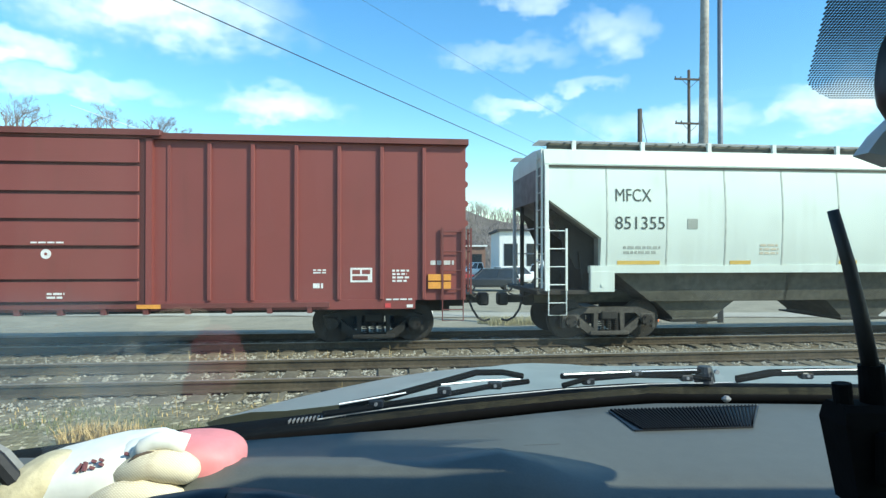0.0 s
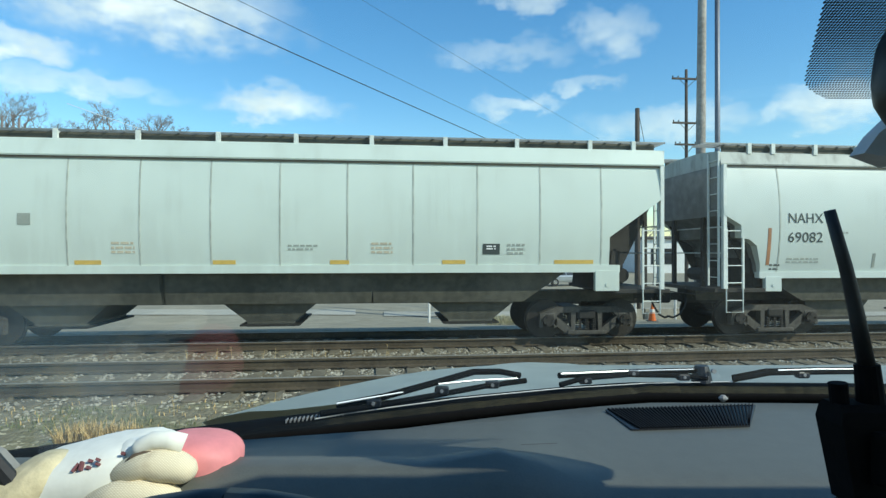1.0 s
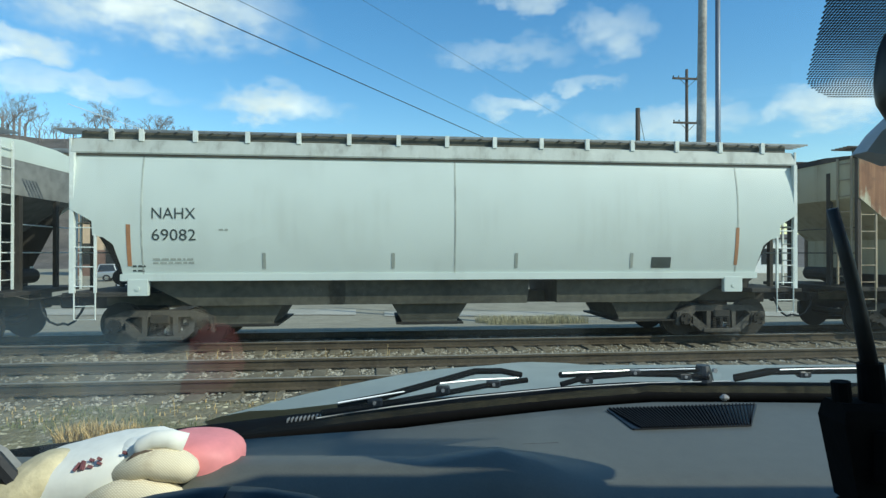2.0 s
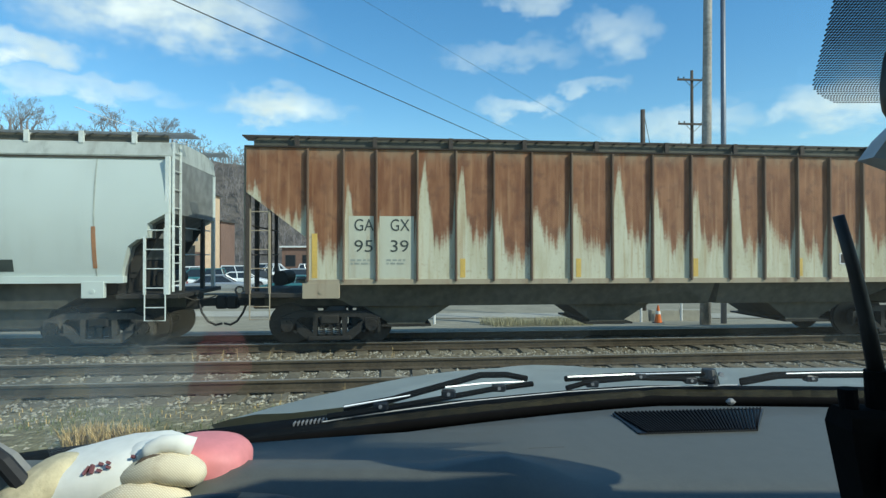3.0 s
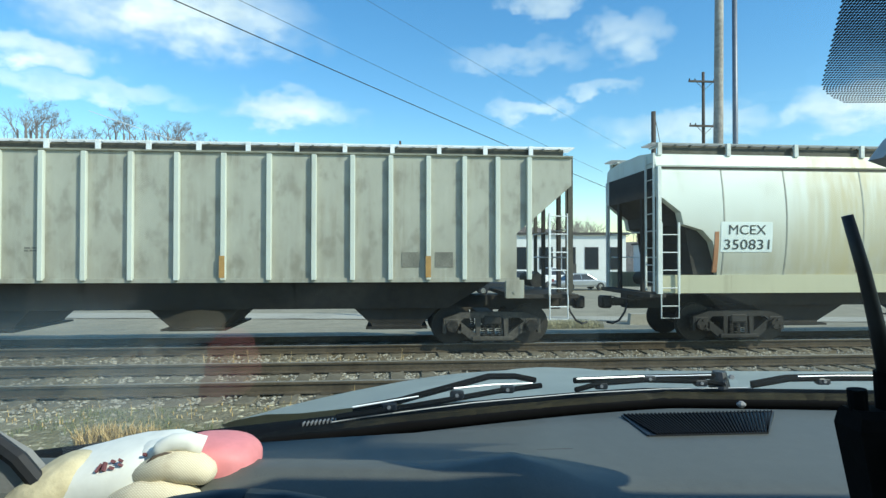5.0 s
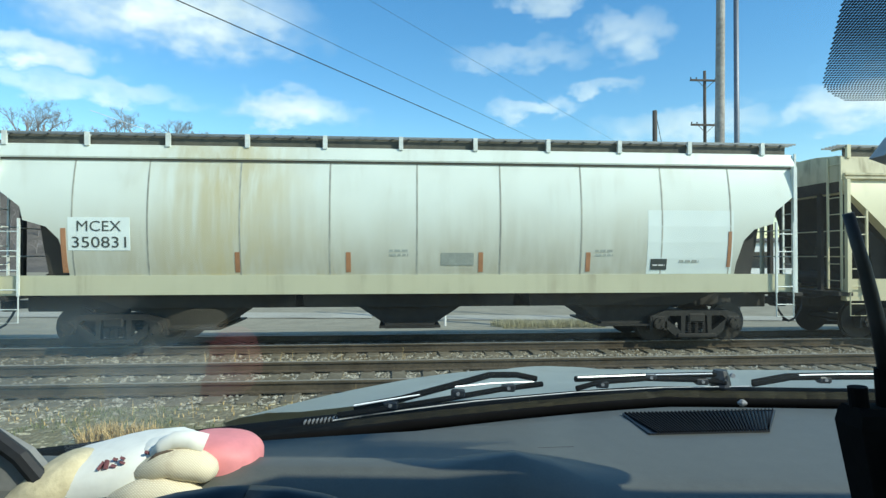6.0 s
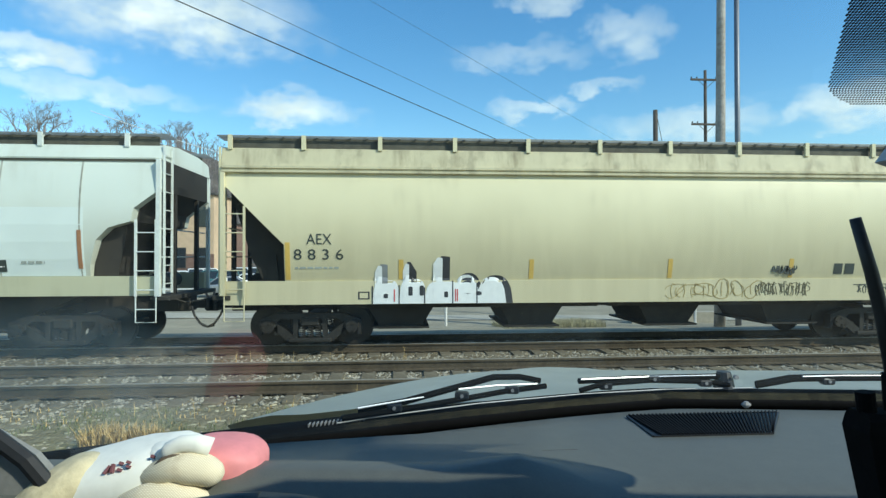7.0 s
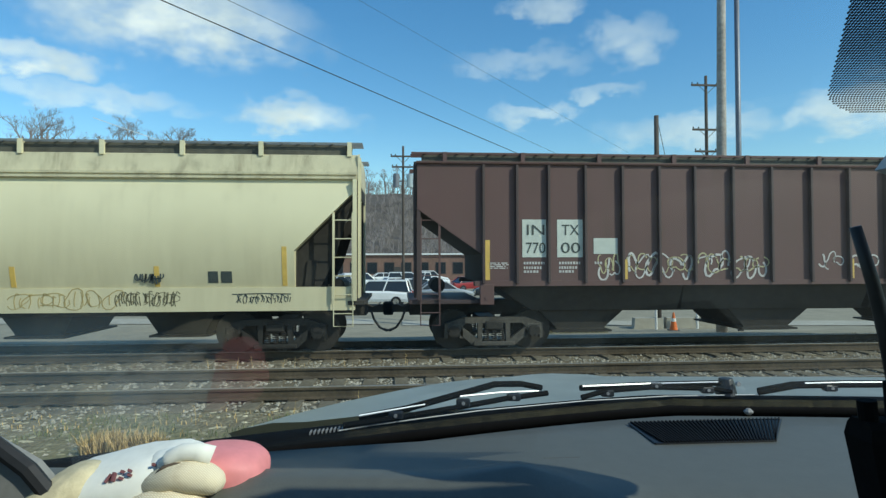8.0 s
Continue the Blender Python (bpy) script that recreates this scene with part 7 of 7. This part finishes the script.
def sweep(path, n_path=15, sides=18, lump=0.12, seed=0.0):
    """A soft finger: (x, y, z, r) stations joined smoothly, with small folds."""
    rings = []
    for i in range(n_path + 1):
        u = (len(path) - 1) * i / n_path
        a = min(int(u), len(path) - 2)
        f = u - a
        p0, p1, p2, p3 = (Vector(path[max(0, min(len(path) - 1, a + d))]) for d in (-1, 0, 1, 2))
        q = 0.5 * (2 * p1 + (p2 - p0) * f + (2 * p0 - 5 * p1 + 4 * p2 - p3) * f * f + (3 * p1 - p0 - 3 * p2 + p3) * f ** 3)
        d = Vector((p2 - p1)[:3]).normalized()
        side_way = d.cross(Vector((0, 0, 1))).normalized()
        up_way = side_way.cross(d)
        ring = []
        for k in range(sides):
            w = 2 * math.pi * k / sides
            c = Vector(q[:3])
            off = side_way * math.cos(w) * q[3] * 1.25 + up_way * math.sin(w) * q[3]
            ring.append(c + off * (1 + lump * noise.noise((c + off) * 70 + Vector((seed, 0, 0)))))
        rings.append(ring)
    return Geo().loft(rings)


glove = inside(thing("work_glove", "white cotton work glove with a pink dipped tip on the dashboard", "glove"))
palm = part("palm", blob(Geo(), (-0.368, 0.600, -0.2330), (0.100, 0.050, 0.0300), (8, -13, 0), 2.6, 30, 20, lump=0.08, seed=1), M["glove_white"], glove, "white canvas palm", True)
part("wrist", blob(Geo(), (-0.432, 0.580, -0.250), (0.066, 0.044, 0.026), (0, -36, 8), 2.3, 30, 20, lump=0.10, seed=2), M["glove_cotton"], glove, "cream cotton wrist", True)
part("fold", blob(Geo(), (-0.303, 0.596, -0.2045), (0.036, 0.030, 0.0125), (0, -5, 0), 2.2, lump=0.16, seed=3), M["glove_white"], glove, "", True)
part("thumb", sweep(((-0.330, 0.574, -0.228, 0.010), (-0.306, 0.566, -0.2165, 0.0150), (-0.284, 0.563, -0.2105, 0.0160), (-0.262, 0.563, -0.2130, 0.0150), (-0.250, 0.566, -0.2180, 0.0115), (-0.2445, 0.568, -0.2210, 0.0040)), seed=4), M["glove_knit"], glove, "cream knit thumb", True)
part("finger", sweep(((-0.352, 0.560, -0.2520, 0.008), (-0.326, 0.553, -0.2400, 0.0135), (-0.300, 0.551, -0.2340, 0.0150), (-0.276, 0.553, -0.2350, 0.0130), (-0.260, 0.557, -0.2400, 0.0085), (-0.254, 0.559, -0.2430, 0.003)), seed=5), M["glove_knit"], glove, "cream knit finger", True)
part("cuff_opening", Geo().tube([(-0.3080, 0.556, -0.2080), (-0.3010, 0.556, -0.2000), (-0.291, 0.557, -0.1965), (-0.280, 0.559, -0.1965)], 0.0032, 8, 0.0008), M["glove_shade"], glove, "dark opening below the rolled hem", True)
part("rolled_hem", Geo().tube([(-0.3060, 0.566, -0.2030), (-0.2985, 0.566, -0.1935), (-0.286, 0.567, -0.1880), (-0.272, 0.568, -0.1880), (-0.2585, 0.572, -0.1935)], 0.0075, 12, 0.0105), M["glove_white"], glove, "", True)
part("dipped_tip", blob(Geo(), (-0.2625, 0.615, -0.2205), (0.046, 0.044, 0.0245), (0, 3, 0), 2.7, 30, 20, lump=0.05, seed=6), M["glove_pink"], glove, "pink rubber-dipped tip", True)


# dark lines drawn for the shade in the creases
for pts in (((-0.315, 0.553, -0.2165), (-0.305, 0.5515, -0.2085), (-0.297, 0.551, -0.2045)), ((-0.283, 0.5475, -0.2030), (-0.275, 0.5470, -0.2085), (-0.270, 0.5470, -0.2130))):
    part("crease", Geo().tube(pts, 0.0009, 6, 0.0004), M["glove_shade"], glove, "", True)


def palm_face(x, z):
    """The point of the palm that faces the seat at this place."""
    return min((v.co for v in palm.data.vertices if abs(v.co.x - x) < 0.012 and abs(v.co.z - z) < 0.008), key=lambda c: c.y, default=Vector((x, 0.555, z)))


for x, z, w, h, tilt in ((-0.388, -0.2200, 0.0030, 0.011, 25), (-0.383, -0.2185, 0.0030, 0.011, -10), (-0.375, -0.2200, 0.0060, 0.0035, 15), (-0.376, -0.2150, 0.0050, 0.0035, 15),
                         (-0.366, -0.2165, 0.0055, 0.0032, 20), (-0.366, -0.2120, 0.0045, 0.0032, 20), (-0.345, -0.2080, 0.0035, 0.0035, 0), (-0.338, -0.2045, 0.0035, 0.0035, 0),
                         (-0.336, -0.2095, 0.0040, 0.0030, 30), (-0.329, -0.2060, 0.0032, 0.0040, 0)):
    x, z, w, h = x + 0.030, z + 0.009, w * 0.8, h * 0.8
    c = palm_face(x, z)
    o = part("printed_mark", Geo().box(-w / 2, w / 2, -0.0005, 0.004, -h / 2, h / 2), M["glove_print"], glove)
    o.matrix_local = pose(x, c.y, z, -35, tilt, 0)

WHEEL_R, DOWN = 0.19, Vector((0, -0.42, -0.907)).normalized()
wheel = inside(thing("steering_wheel", "black leather steering wheel below the dashboard", "steering wheel"))
HUB = Vector((-0.113, 0.300, -0.1405)) + DOWN * WHEEL_R
ring = [HUB + Vector((math.sin(a), 0, 0)) * WHEEL_R - DOWN * (math.cos(a) * WHEEL_R) for a in (2 * math.pi * i / 64 for i in range(65))]
part("rim", Geo().tube(ring, 0.0155, 14), M["black_plastic"], wheel, "", True)
for a in (100, 180, 260):
    q = HUB + Vector((math.sin(radians(a)), 0, 0)) * WHEEL_R - DOWN * (math.cos(radians(a)) * WHEEL_R)
    part("spoke", Geo().tube([HUB, q], 0.014, 8), M["black_plastic"], wheel)
part("hub", Geo().tube([HUB + Vector((0, 0.04, -0.02)), HUB - Vector((0, 0.02, -0.01))], 0.07, 20, 0.06), M["black_plastic"], wheel)
part("column", Geo().tube([HUB + Vector((0, 0.03, -0.012)), HUB + Vector((0, 0.30, -0.135))], 0.035, 12), M["black_plastic"], wheel)

radio = inside(thing("two_way_radio", "black two-way radio with a stub antenna standing on the dashboard", "radio"))
part("case", Geo().loft([[(0.398, 0.54, -0.245), (0.455, 0.54, -0.245), (0.455, 0.575, -0.245), (0.398, 0.575, -0.245)],
                         [(0.383, 0.538, -0.165), (0.455, 0.538, -0.165), (0.455, 0.577, -0.165), (0.383, 0.577, -0.165)],
                         [(0.385, 0.540, -0.153), (0.455, 0.540, -0.153), (0.455, 0.575, -0.153), (0.385, 0.575, -0.153)],
                         [(0.386, 0.545, -0.147), (0.455, 0.545, -0.147), (0.455, 0.570, -0.147), (0.386, 0.570, -0.147)]]), M["seal"], radio)
part("knob", Geo().tube([(0.394, 0.557, -0.15), (0.392, 0.557, -0.128)], 0.0085, 14), M["seal"], radio)
part("antenna_socket", Geo().tube([(0.425, 0.557, -0.15), (0.421, 0.557, -0.110)], 0.0125, 14, 0.011), M["seal"], radio)
part("antenna", Geo().tube([(0.421, 0.557, -0.112), (0.411, 0.557, -0.060), (0.400, 0.557, -0.012), (0.3845, 0.557, 0.042)], 0.0078, 12, 0.0052), M["rubber"], radio, "black rubber antenna", True)
part("clip", Geo().box(0.41, 0.44, 0.53, 0.541, -0.22, -0.17, 0.003), M["seal"], radio)

radio.matrix_world = SEAT @ Matrix.Scale(0.66, 4)
g = Geo().box(0.398, 0.458, 0.500, 0.577, -0.46, -0.2462, 0.004)
g.box(0.41, 0.446, 0.57, 0.80, -0.46, -0.42, 0.004)
part("holder", g, M["seal"], radio, "black plastic radio holder")

# dotted band round the mirror's foot, and the mirror
N_UP = Vector((0, HEAD_Y - 0.955, HEAD_Z + 0.245)).normalized()
N_OUT = Vector((0, N_UP.z, -N_UP.y))


def on_glass(x, s):
    """A point on the pane, s metres up its slope, just inside the glass."""
    return Vector((x, 0.955, -0.245)) + N_UP * s - N_OUT * 0.004


g = Geo()
for j in range(74):
    s = 0.609 + j * 0.0022
    left = 0.298 - 0.285 * (s - 0.630) + 0.022 * max(0.0, (0.631 - s) / 0.022) ** 2.4
    for i in range(78):
        x = left + i * 0.00242 + (0.00121 if j % 2 else 0)
        r = 0.00098 + 0.00030 * min(1.0, (s - 0.609) / 0.06)
        c = on_glass(x, s)
        g.add([c + Vector((math.cos(k * 1.0472) * r, 0, 0)) + N_UP * (math.sin(k * 1.0472) * r) for k in range(6)], [(0, 1, 2, 3, 4, 5)])
dots = cabin("windshield_dots", g, M["frit"], "black printed dots on the glass round the mirror", "dots", "stuff")
mirror = inside(thing("rear_view_mirror", "black rear-view mirror on a grey bracket", "mirror"))
part("housing", blob(Geo(), (0.436, 0.405, 0.120), (0.120, 0.030, 0.058), (0, 8, 0), 3.0), M["black_plastic"], mirror, "", True)
part("mirror_glass", blob(Geo(), (0.436, 0.375, 0.120), (0.110, 0.003, 0.050), (0, 8, 0), 3.0), M["chrome"], mirror, "", True)
part("bracket", Geo().loft([[(0.335, 0.445, 0.079), (0.335, 0.462, 0.079), (0.347, 0.462, 0.095), (0.347, 0.445, 0.095)],
                            [(0.366, 0.435, 0.071), (0.366, 0.470, 0.071), (0.371, 0.462, 0.118), (0.371, 0.435, 0.118)],
                            [(0.447, 0.425, 0.081), (0.447, 0.470, 0.081), (0.447, 0.440, 0.142), (0.447, 0.425, 0.142)]]), M["mirror_grey"], mirror, "grey plastic bracket")


def gone(t):
    """Metres that the train has run since the start."""
    return 13.7976 * t - 0.01075 * t * t / 2


def motions():
    for car, wheelsets, start in TRAIN:
        walk(car, [(t * 0.5, pose(start - gone(t * 0.5), TRAIN_Y, 0)) for t in range(17)])
        for w in wheelsets:
            x, y, z = w.location
            walk(w, [(f / 30, pose(x, y, z) @ Matrix.Rotation(-gone(f / 30) / 0.44, 4, "Y")) for f in range(241)])


motions()
